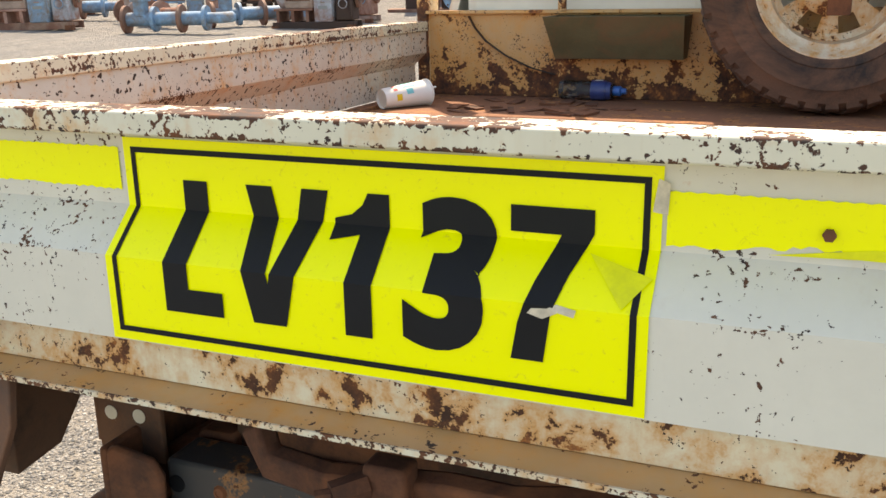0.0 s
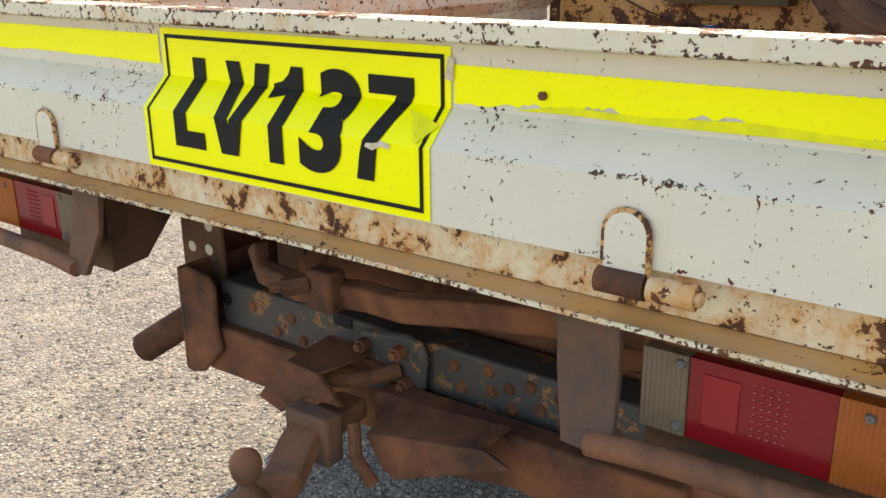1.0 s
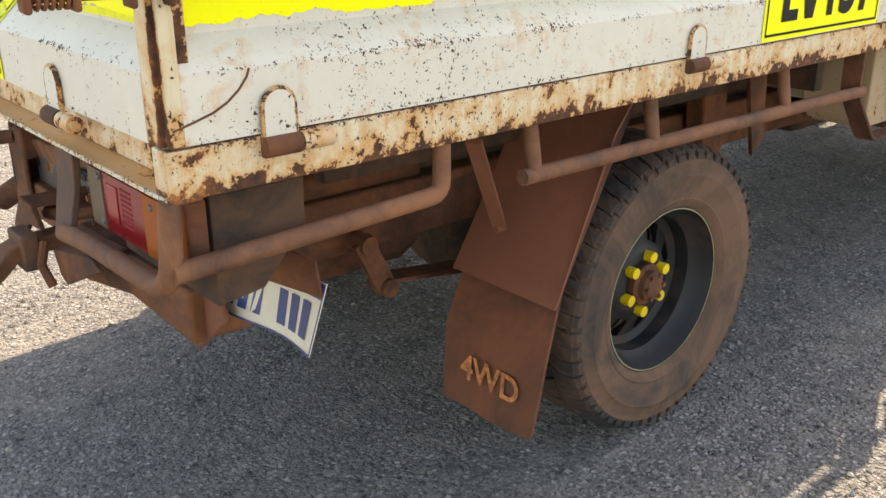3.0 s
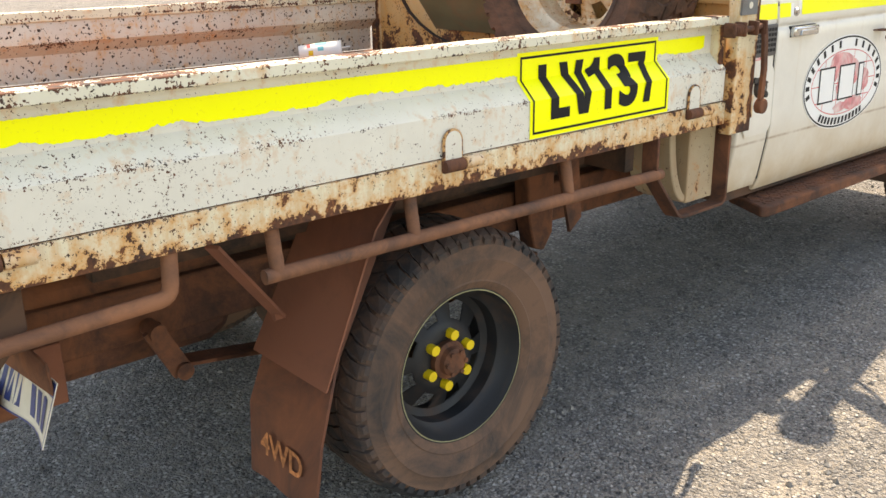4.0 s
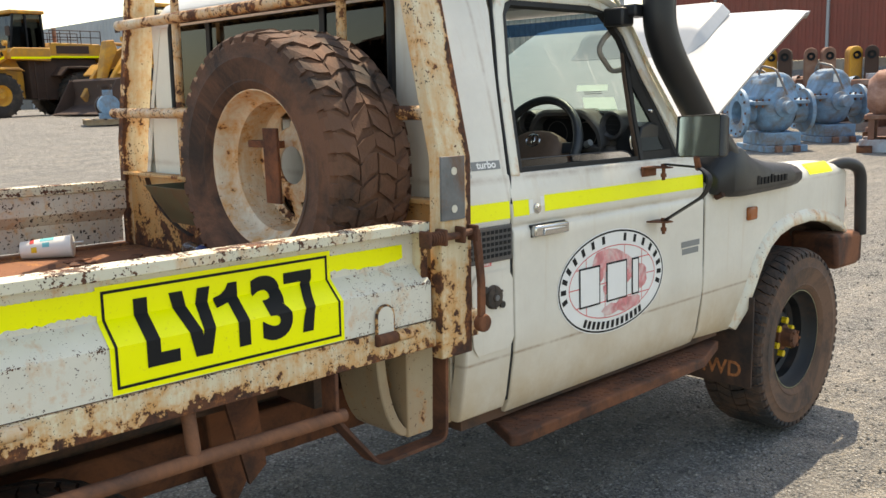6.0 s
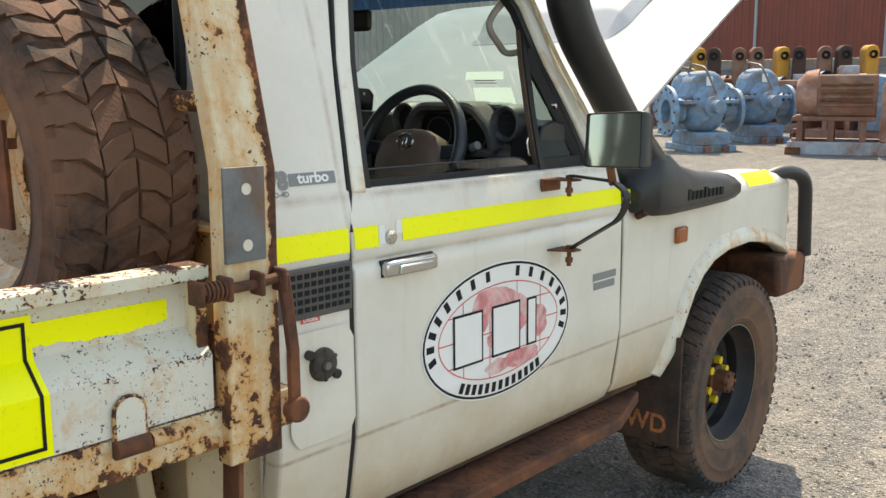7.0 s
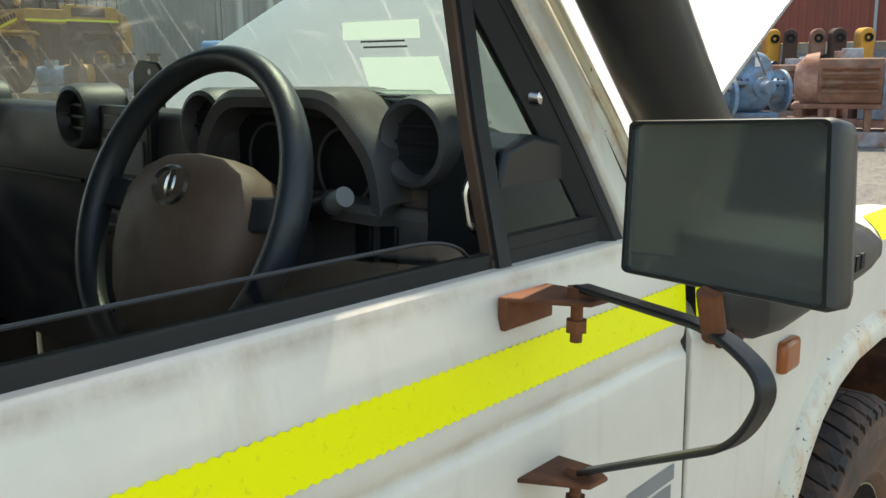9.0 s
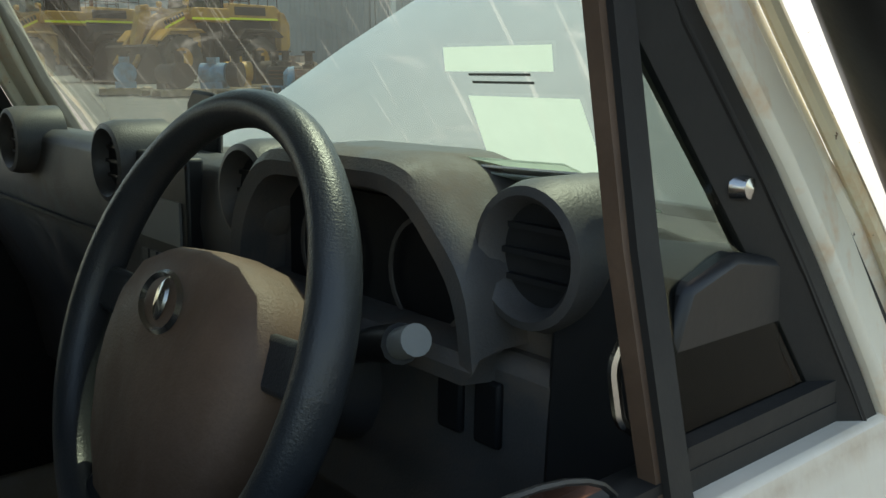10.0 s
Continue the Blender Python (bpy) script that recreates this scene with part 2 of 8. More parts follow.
m_rubber = plain("black rubber seal", (0.012, 0.012, 0.012), 0.7, vary=0.2, bump=0.1)
m_tread = plain("scuffed tread rubber", (0.028, 0.027, 0.028), 0.85, vary=0.3, scale=14, bump=0.4, dirt=(0.12, 0.068, 0.045), dirt_amount=0.40)
m_flap = plain("dusty mudflap rubber", (0.090, 0.035, 0.022), 0.85, vary=0.4, scale=7, bump=0.25, dirt=(0.20, 0.068, 0.032), dirt_amount=0.5)
m_guard = plain("red-brown dusted steel", (0.155, 0.058, 0.034), 0.85, vary=0.35, scale=6, bump=0.2, dirt=(0.23, 0.084, 0.046), dirt_amount=0.6)
m_crossmember = worn_paint("pitted blue-black chassis paint", (0.030, 0.040, 0.046), chips=0.1, patches=0.40, stain=0.35, rough=0.6, film=0.12, size=2.2)
m_ltyre = plain("black loader tyre", (0.028, 0.024, 0.022), 0.9, vary=0.3, scale=3, bump=0.3, dirt=(0.10, 0.07, 0.05), dirt_amount=0.35)
m_yellow = plain("fluorescent yellow film", (1.0, 1.0, 0.0), 0.45, vary=0.0, bump=0.05, scale=260, dirt=(0.62, 0.55, 0.02), dirt_amount=0.06)
m_yellowcap = plain("yellow plastic cap", (0.80, 0.55, 0.02), 0.45, vary=0.15)
m_ink = plain("black vinyl", (0.010, 0.011, 0.013), 0.55, vary=0.15, bump=0.03)
m_ink.node_tree.nodes["Principled BSDF"].inputs["Specular IOR Level"].default_value = 0.2
m_red = plain("red lamp lens", (0.20, 0.006, 0.010), 0.2, vary=0.15, bump=0.05)
m_amber = plain("amber lamp lens", (0.36, 0.10, 0.025), 0.25, vary=0.15, bump=0.05)
m_clear = plain("clear ribbed lamp lens", (0.17, 0.125, 0.09), 0.3, vary=0.15, bump=0.05)
m_chrome = plain("chrome", (0.55, 0.55, 0.54), 0.22, 1.0, vary=0.05, bump=0.0)
m_mirror = plain("mirror glass", (0.40, 0.44, 0.41), 0.06, 1.0, vary=0.08, scale=5, bump=0.0)
m_mirror.node_tree.nodes["Principled BSDF"].inputs["Metallic"].default_value = 0.82
m_white = plain("white vinyl", (0.82, 0.82, 0.80), 0.4, vary=0.03, bump=0.0)
m_redink = plain("faded red print", (0.72, 0.10, 0.10), 0.45, vary=0.25, bump=0.0)
m_grey = plain("grey decal", (0.22, 0.23, 0.23), 0.5, vary=0.1, bump=0.0)
m_navy = plain("dark blue enamel", (0.035, 0.06, 0.20), 0.4, vary=0.15, bump=0.0)
# registration plate enamel; its pale colour also paints daylight in drilled holes
m_plate = plain("dusty plate enamel and hole light", (0.70, 0.66, 0.55), 0.45, vary=0.1, bump=0.02, dirt=(0.40, 0.26, 0.14), dirt_amount=0.2)
m_dash = plain("dark dashboard plastic", (0.066, 0.066, 0.069), 0.5, vary=0.2, bump=0.25, grain=420, dirt=(0.14, 0.11, 0.09), dirt_amount=0.3)
m_wheelrim = plain("black leather grain", (0.034, 0.038, 0.043), 0.36, vary=0.2, bump=0.3, grain=480)
m_hubpad = plain("dusty brown airbag cover", (0.17, 0.104, 0.072), 0.6, vary=0.25, bump=0.3, grain=420, dirt=(0.15, 0.09, 0.055), dirt_amount=0.35)
m_trimgrey = plain("grey interior trim", (0.34, 0.31, 0.27), 0.7, vary=0.15)
m_screen = glass_mat("dusty windscreen glass", (0.37, 0.47, 0.44), dust=0.30)
m_tint = glass_mat("dark tinted glass", (0.10, 0.11, 0.12))
m_sidetint = glass_mat("lightly tinted side glass", (0.42, 0.45, 0.44), ior=1.22)
m_olive = plain("olive painted steel", (0.115, 0.105, 0.058), 0.6, vary=0.2, bump=0.1, dirt=(0.20, 0.11, 0.06), dirt_amount=0.3)
m_bare = plain("bare grey steel", (0.17, 0.18, 0.19), 0.5, 0.5, vary=0.3, dirt=(0.24, 0.12, 0.06), dirt_amount=0.3)
m_loader = plain("machine yellow paint", (0.60, 0.285, 0.025), 0.5, vary=0.2, scale=2, dirt=(0.33, 0.17, 0.07), dirt_amount=0.4)
m_loaderdark = plain("worn bucket steel and chassis shade", (0.055, 0.030, 0.022), 0.8, vary=0.4, scale=2)
m_bluepaint = plain("faded blue pump paint", (0.17, 0.31, 0.46), 0.6, vary=0.35, scale=7, dirt=(0.20, 0.16, 0.13), dirt_amount=0.36)
m_redox = plain("red oxide steel", (0.20, 0.085, 0.055), 0.75, vary=0.4, scale=4, dirt=(0.30, 0.20, 0.15), dirt_amount=0.35)
m_pinkgrey = plain("dusty faded machine paint", (0.36, 0.27, 0.23), 0.8, vary=0.3, scale=3, dirt=(0.25, 0.09, 0.05), dirt_amount=0.35)
m_container = plain("red oxide container paint", (0.235, 0.060, 0.042), 0.7, vary=0.22, scale=0.8, dirt=(0.20, 0.075, 0.055), dirt_amount=0.3)
m_shed = plain("grey sheet cladding", (0.34, 0.36, 0.38), 0.6, vary=0.12, scale=0.6, bump=0.0)
m_whitesteel = plain("white painted steel", (0.72, 0.73, 0.72), 0.5, vary=0.1, scale=1.0)
m_shed2 = plain("weathered grey sheet", (0.22, 0.215, 0.20), 0.8, vary=0.2, scale=0.8, bump=0.0)
m_cup = plain("white paper cup", (0.82, 0.80, 0.75), 0.6, vary=0.04, bump=0.03)
def sheer_mat(name, colour):
    """Thin white film that daylight shines through."""
    m, nt, b = nodes_of(name)
    n = Net(nt)
    back = nt.nodes.new("ShaderNodeBsdfTranslucent")
    n.put(n.mix(n.ramp(n.noise(40, 4), 0.3, 0.7, 0, 0.2), colour, tuple(c * 0.8 for c in colour)), back.inputs[0])
    n.put(colour, b.inputs["Base Color"])
    b.inputs["Roughness"].default_value = 0.6
    mixer = nt.nodes.new("ShaderNodeMixShader")
    mixer.inputs[0].default_value = 0.75
    nt.links.new(b.outputs[0], mixer.inputs[1])
    nt.links.new(back.outputs[0], mixer.inputs[2])
    nt.links.new(mixer.outputs[0], nt.nodes["Material Output"].inputs[0])
    return m


m_sheer = sheer_mat("thin white sticker film", (0.70, 0.76, 0.72))
m_faded = plain("pink worn print", (0.70, 0.24, 0.25), 0.5, vary=0.3, scale=30, bump=0.0, dirt=(0.76, 0.62, 0.58), dirt_amount=0.35)
m_teal = plain("teal print", (0.15, 0.55, 0.60), 0.6, vary=0.1, bump=0.0)
m_bottle = glass_mat("clear plastic bottle", (0.80, 0.84, 0.88), 0.12, 0.25)
m_blue = plain("blue plastic", (0.02, 0.13, 0.42), 0.35, vary=0.1, bump=0.02)
m_timber = plain("pallet timber", (0.34, 0.25, 0.16), 0.85, vary=0.3, scale=6)


def ground_mat():
    m, nt, b = nodes_of("gravel")
    n = Net(nt)
    big = n.noise(0.35, 6, 0.65)
    mid = n.noise(2.3, 7, 0.72)
    track = n.noise(1.6, 4, 0.6, n.mapped((3.2, 0.35, 1), (0, 0, 0.5)))

    def shade(scale):
        sep = nt.nodes.new("ShaderNodeSeparateColor")
        nt.links.new(n.voronoi(scale, out="Color"), sep.inputs[0])
        return sep.outputs[0], n.voronoi(scale)
    c1, d1 = shade(56)
    c2, d2 = shade(115)
    base = n.mix(n.ramp(big, 0.35, 0.65), (0.20, 0.19, 0.174), (0.285, 0.26, 0.226))
    base = n.mix(n.ramp(track, 0.47, 0.58), base, (0.345, 0.308, 0.258))
    base = n.mix(n.ramp(n.noise(3.0, 5, 0.7, n.mapped((2.6, 0.5, 1), (0, 0, 0.5))), 0.52, 0.68, 0, 0.75), base, (0.10, 0.10, 0.102))
    base = n.mix(n.ramp(n.noise(260, 3, 0.7), 0.35, 0.7, 0, 0.5), base, (0.13, 0.122, 0.112))
    base = n.mix(n.ramp(n.noise(7.0, 8, 0.8), 0.48, 0.60, 0, 0.75), base, (0.075, 0.075, 0.080))
    c0, d0 = shade(30)
    cover0 = n.math('MULTIPLY', n.math('MULTIPLY', n.ramp(c0, 0.72, 0.76), n.ramp(n.noise(1.1, 5, 0.7), 0.42, 0.6)), n.ramp(d0, 0.22, 0.36, 1.0, 0.0))
    s1 = n.mix(n.ramp(c1, 0.0, 1.0), (0.045, 0.050, 0.057), (0.50, 0.49, 0.465))
    s2 = n.mix(n.ramp(c2, 0.0, 1.0), (0.055, 0.058, 0.065), (0.40, 0.385, 0.36))
    patchy = n.ramp(mid, 0.38, 0.64, 1.0, 0.15)
    sparse = n.ramp(c1, 0.80, 0.86)
    cover1 = n.math('MULTIPLY', n.math('MAXIMUM', patchy, n.math('MULTIPLY', sparse, 0.8)), n.ramp(d1, 0.30, 0.52, 1.0, 0.0))
    cover2 = n.math('MULTIPLY', n.ramp(mid, 0.36, 0.66, 1.0, 0.55), n.ramp(d2, 0.35, 0.6, 1.0, 0.15))
    col = n.mix(cover2, base, s2)
    col = n.mix(cover1, col, s1)
    col = n.mix(cover0, col, n.mix(n.ramp(n.voronoi(30, out="Distance"), 0.0, 0.4), (0.42, 0.41, 0.39), (0.10, 0.105, 0.115)))
    n.put(col, b.inputs["Base Color"])
    b.inputs["Roughness"].default_value = 0.95
    h = n.math('ADD', n.math('MULTIPLY', n.math('MAXIMUM', cover1, n.math('MULTIPLY', cover0, 2.0)), 1.0), n.math('ADD', n.math('MULTIPLY', cover2, 0.45), n.math('ADD', n.math('MULTIPLY', n.noise(9, 6, 0.75), 3.0), n.math('MULTIPLY', track, 2.5))))
    n.put(n.bump(h, 1.0, 0.014), b.inputs["Normal"])
    return m


def stone_mat():
    m, nt, b = nodes_of("gravel stones")
    n = Net(nt)
    g = nt.nodes.new("ShaderNodeNewGeometry")
    col = n.mix(g.outputs["Random Per Island"], (0.04, 0.044, 0.05), (0.30, 0.29, 0.27))
    n.put(n.mix(n.ramp(n.noise(300, 3), 0.4, 0.7, 0, 0.4), col, (0.34, 0.29, 0.23)), b.inputs["Base Color"])
    b.inputs["Roughness"].default_value = 0.9
    return m


m_stone = stone_mat()
m_ground = ground_mat()


# ---- mesh helpers ----
class Mesh:
    """Collects vertices and faces of one part."""

    def __init__(self):
        self.v, self.f = [], []

    def add(self, verts, faces):
        k = len(self.v)
        self.v += [tuple(p) for p in verts]
        self.f += [tuple(i + k for i in f) for f in faces]
        return self

    def box(self, x0, x1, y0, y1, z0, z1, m=None):
        p = [(x, y, z) for x in (x0, x1) for y in (y0, y1) for z in (z0, z1)]
        if m:
            p = [m @ Vector(q) for q in p]
        return self.add(p, [(0, 1, 3, 2), (4, 6, 7, 5), (0, 4, 5, 1), (2, 3, 7, 6), (0, 2, 6, 4), (1, 5, 7, 3)])

    def prism(self, poly, axis, a, b):
        """A closed polygon of the two other axes, in order, run from a to b along axis (0, 1, 2)."""
        n = len(poly)

        def at(p, w):
            q = list(p)
            q.insert(axis, w)
            return tuple(q)
        v = [at(p, a) for p in poly] + [at(p, b) for p in poly]
        f = [(i, (i + 1) % n, n + (i + 1) % n, n + i) for i in range(n)]
        return self.add(v, f + [tuple(range(n - 1, -1, -1)), tuple(range(n, 2 * n))])

    def loft(self, rings, closed=True, caps=True):
        n = len(rings[0])
        v = [p for r in rings for p in r]
        f = []
        for k in range(len(rings) - 1):
            for i in range(n if closed else n - 1):
                j = (i + 1) % n
                f.append((k * n + i, k * n + j, (k + 1) * n + j, (k + 1) * n + i))
        if caps and closed:
            f += [tuple(range(n - 1, -1, -1)), tuple(range((len(rings) - 1) * n, len(rings) * n))]
        return self.add(v, f)

    def tube(self, pts, r, n=10, r2=None, squash=None):
        """A round bar along points; r2 the radius at its end; squash: (width, height) for a flat bar."""
        pts = [Vector(p) for p in pts]
        rings = []
        up = None
        for i, p in enumerate(pts):
            d = (pts[min(i + 1, len(pts) - 1)] - pts[max(i - 1, 0)]).normalized()
            ref = Vector((0, 0, 1)) if abs(d.z) < 0.9 else Vector((0, 1, 0))
            s = d.cross(up if up else ref)
            if s.length < 1e-4:
                s = d.cross(ref)
            s.normalize()
            u = s.cross(d).normalized()
            up = u
            w = r if r2 is None else r + (r2 - r) * i / max(1, len(pts) - 1)
            if squash:
                a, b = squash[0] / 2, squash[1] / 2
                rings.append([p + s * a * x + u * b * y for x, y in ((-1, -1), (1, -1), (1, 1), (-1, 1))])
            else:
                rings.append([p + s * w * math.cos(t) + u * w * math.sin(t) for t in [2 * math.pi * k / n for k in range(n)]])
        return self.loft(rings)

    def lathe(self, prof, n=32, m=None, closed=False):
        """A profile of (radius, height) turned about z, then moved by m."""
        v = []
        for k in range(n):
            a = 2 * math.pi * k / n
            v += [Vector((r * math.cos(a), r * math.sin(a), h)) for r, h in prof]
        if m:
            v = [m @ p for p in v]
        c = len(prof)
        f = []
        for k in range(n):
            for i in range(c if closed else c - 1):
                j = (i + 1) % c
                f.append((k * c + i, ((k + 1) % n) * c + i, ((k + 1) % n) * c + j, k * c + j))
        return self.add(v, f)

    def lean(self, y0, y1):
        """Leans the front edge of a cab panel forward above the belt line."""
        steps = ((0.0, 0.0), (1.2, 0.0), (1.376, 0.024), (1.634, 0.047), (1.762, 0.076), (1.95, 0.112))
        out = []
        for x, y, z in self.v:
            for (a, p), (b, q) in zip(steps, steps[1:]):
                if z <= b:
                    y += (p + (q - p) * (z - a) / (b - a)) * (y - y0) / (y1 - y0)
                    break
            out.append((x, y, z))
        self.v = out
        return self

    def rod(self, a, b, r, n=12, r2=None):
        return self.tube([a, b], r, n, r2)

    def ball(self, c, r, n=12, squash=(1, 1, 1)):
        c = Vector(c)
        prof = [(max(1e-4, r * math.sin(math.pi * i / n)), -r * math.cos(math.pi * i / n)) for i in range(n + 1)]
        return self.lathe(prof, 2 * n, Matrix.Translation(c) @ Matrix.Diagonal((*squash, 1)))


def bend(pts, r=0.04, n=5):
    """Rounds the corners of a line of points."""
    pts = [Vector(p) for p in pts]
    out = [pts[0]]
    for a, b, c in zip(pts, pts[1:], pts[2:]):
        ra = min(r, (a - b).length * 0.45, (c - b).length * 0.45)
        p, q = b + (a - b).normalized() * ra, b + (c - b).normalized() * ra
        for i in range(n + 1):
            t = i / n
            out.append(p.lerp(b, t).lerp(b.lerp(q, t), t))
    return out + [pts[-1]]


def part(name, me, material, parent=None, label="", bevel=0.0, smooth=35, keep=False):
    """Links one mesh as a part of parent."""
    data = bpy.data.meshes.new(name)
    if isinstance(me, Mesh):
        data.from_pydata(me.v, [], me.f)
        bm = bmesh.new()
        bm.from_mesh(data)
        bmesh.ops.recalc_face_normals(bm, faces=bm.faces)
        bm.to_mesh(data)
        bm.free()
    else:
        me.to_mesh(data)
        me.free()
    for p in data.polygons:
        p.use_smooth = smooth > 0
    if smooth:
        data.set_sharp_from_angle(angle=radians(smooth))
    data.materials.append(material)
    ob = new(name, data)
    if bevel:
        b = ob.modifiers.new("bevel", 'BEVEL')
        b.width, b.segments, b.limit_method, b.angle_limit = bevel, 2, 'ANGLE', radians(40)
        b.harden_normals = False
    if parent:
        ob.parent = parent
    if label:
        tagged(ob, label)
    return ob


def thing(name, label, category, m=None, group="", kind=""):
    ob = new(name)
    ob.empty_display_size = 0.1
    if m:
        ob.matrix_world = m
    return tagged(ob, label, category, group, kind)


def text_bmesh(s, size, wide=1.0, bold=0.0, spacing=1.0, align='CENTER'):
    """The letters as a flat bmesh in x and y, centred on x, standing on y = 0."""
    cu = bpy.data.curves.new("letters", 'FONT')
    cu.body, cu.size, cu.offset, cu.space_character, cu.align_x = s, size, bold * size, spacing, align
    cu.resolution_u = 6
    ob = bpy.data.objects.new("letters", cu)
    scene.collection.objects.link(ob)
    bpy.context.view_layer.update()
    me = bpy.data.meshes.new_from_object(ob.evaluated_get(bpy.context.evaluated_depsgraph_get()))
    bm = bmesh.new()
    bm.from_mesh(me)
    bpy.data.objects.remove(ob)
    bpy.data.curves.remove(cu)
    bpy.data.meshes.remove(me)
    for v in bm.verts:
        v.co.x *= wide
    return bm


def flat(shapes):
    """A flat bmesh from polygons of (x, y)."""
    bm = bmesh.new()
    for poly in shapes:
        bm.faces.new([bm.verts.new((x, y, 0)) for x, y in poly])
    bmesh.ops.remove_doubles(bm, verts=bm.verts[:], dist=1e-6)
    return bm


def fold(bm, cuts, place):
    """Cuts a flat bmesh at heights y, then moves each vertex to place(x, y)."""
    bmesh.ops.triangulate(bm, faces=[f for f in bm.faces if len(f.verts) > 4])
    for c in cuts:
        bmesh.ops.bisect_plane(bm, geom=bm.verts[:] + bm.edges[:] + bm.faces[:], plane_co=(0, c, 0), plane_no=(0, 1, 0))
    for v in bm.verts:
        v.co = place(v.co.x, v.co.y)
    return bm


# ---- ground ----
def rise(x, y):
    """The height of the yard: level round the truck, rising to the west and to a bank before the long wall."""
    west = max(0.0, min(1.0, (-x - 8) / 20))
    bank = max(0.0, min(1.0, (min(y, 60) - 28.5) / 6)) * max(0.0, min(1.0, (x + 26) / 8))
    return 0.05 * math.tanh(y / 8.0) + 0.60 * west * west * (3 - 2 * west) + 1.75 * bank * bank * (3 - 2 * bank)


def ground():
    me = Mesh()
    rs = [0, 0.7, 1.4, 2.1, 2.8, 3.5, 4.2, 5, 6, 7, 8, 9.5, 11, 13, 16, 20, 26, 34, 44, 58, 78, 110, 180, 400, 1200, 4000]
    n = 96
    rings = []
    for r in rs[1:]:
        rings.append([(r * math.cos(2 * math.pi * k / n), r * math.sin(2 * math.pi * k / n), rise(r * math.cos(2 * math.pi * k / n), r * math.sin(2 * math.pi * k / n))) for k in range(n)])
    me.loft(rings, True, False)
    k = len(me.v)
    me.v.append((0, 0, 0))
    me.f += [(k, i, (i + 1) % n) for i in range(n)]
    return tagged(part("ground", me, m_ground), "pale grey gravel yard with tyre tracks", "ground", kind="structure")


ground()


def pebbles(count=70000):
    """Loose stones on the gravel round the truck."""
    r = np.random.RandomState(7)
    oct_v = np.array([(1, 0, 0), (0, 1, 0), (-1, 0, 0), (0, -1, 0), (0, 0, 0.8), (0, 0, -0.5)])
    oct_f = np.array([(0, 1, 4), (1, 2, 4), (2, 3, 4), (3, 0, 4), (1, 0, 5), (2, 1, 5), (3, 2, 5), (0, 3, 5)])
    heaps = np.stack([r.uniform(-4.4, 4.6, 420), r.uniform(-1.4, 9.5, 420)], 1)
    spread = 0.05 + 0.45 * r.rand(420) ** 2
    pick = r.randint(0, 420, count)
    pos = heaps[pick] + r.normal(size=(count, 2)) * spread[pick][:, None] * np.array([0.7, 1.4])
    loose = r.rand(count) < 0.45
    pos[loose] = np.stack([r.uniform(-4.4, 4.6, count), r.uniform(-1.4, 9.5, count)], 1)[loose]
    size = 0.0018 + 0.009 * r.rand(count) ** 4.0
    v = oct_v[None] * (0.65 + 0.7 * r.rand(count, 6, 1)) * size[:, None, None] * (0.8 + 0.5 * r.rand(count, 1, 3))
    a = r.uniform(0, 6.28, count)
    c, s = np.cos(a)[:, None], np.sin(a)[:, None]
    out = np.stack([v[..., 0] * c - v[..., 1] * s + pos[:, :1], v[..., 0] * s + v[..., 1] * c + pos[:, 1:], v[..., 2] + size[:, None] * 0.25 + 0.05 * np.tanh(pos[:, 1:] / 8.0)], 2)
    f = oct_f[None] + 6 * np.arange(count)[:, None, None]
    me = bpy.data.meshes.new("gravel_stones")
    me.from_pydata(out.reshape(-1, 3).tolist(), [], f.reshape(-1, 3).tolist())
    me.materials.append(m_stone)
    return tagged(new("gravel_stones", me), "small grey and buff stones loose on the yard", "gravel", kind="stuff")


pebbles()


# ---- the truck ----
m_lipedge = worn_paint("chipped lip edge paint", (0.76, 0.71, 0.55), chips=0.9, patches=0.45, stain=0.4, size=1.6)
PIVOT = Matrix.Translation((0, 0, 1.05))
TRUCK = PIVOT @ Euler((-0.025, 0.0, 0.009)).to_matrix().to_4x4() @ PIVOT.inverted()
truck = thing("utility_truck", "dusty white tray-back utility truck with rusting tray and raised bonnet", "truck", TRUCK)
XR, XL = 0.95, -0.99        # outer faces of the tray's sides
Z0, Z1, Z2, Z3, Z4, Z5 = 1.047, 1.142, 1.187, 1.266, 1.272, 1.296
DEEP = 0.046
PANEL = [(0, Z0), (0, Z1), (DEEP, Z2), (DEEP, Z3), (0.0, Z4), (0.0, Z5), (0.058, Z5), (0.058, Z3 - 0.004), (DEEP + 0.004, Z3 - 0.006), (DEEP + 0.004, Z2 - 0.002), (0.004, Z1 - 0.002), (0.004, Z0)]


def face_depth(z):
    """How far the drop side's face lies behind its lower part at height z."""
    if z <= Z1:
        return 0.0
    if z >= Z2:
        return DEEP
    return DEEP * (z - Z1) / (Z2 - Z1)


def rear_place(u, z, proud=0.0):
    return Vector((u, face_depth(z) - proud, z))


def right_place(u, z, proud=0.0):
    return Vector((XR - face_depth(z) + proud, u, z))


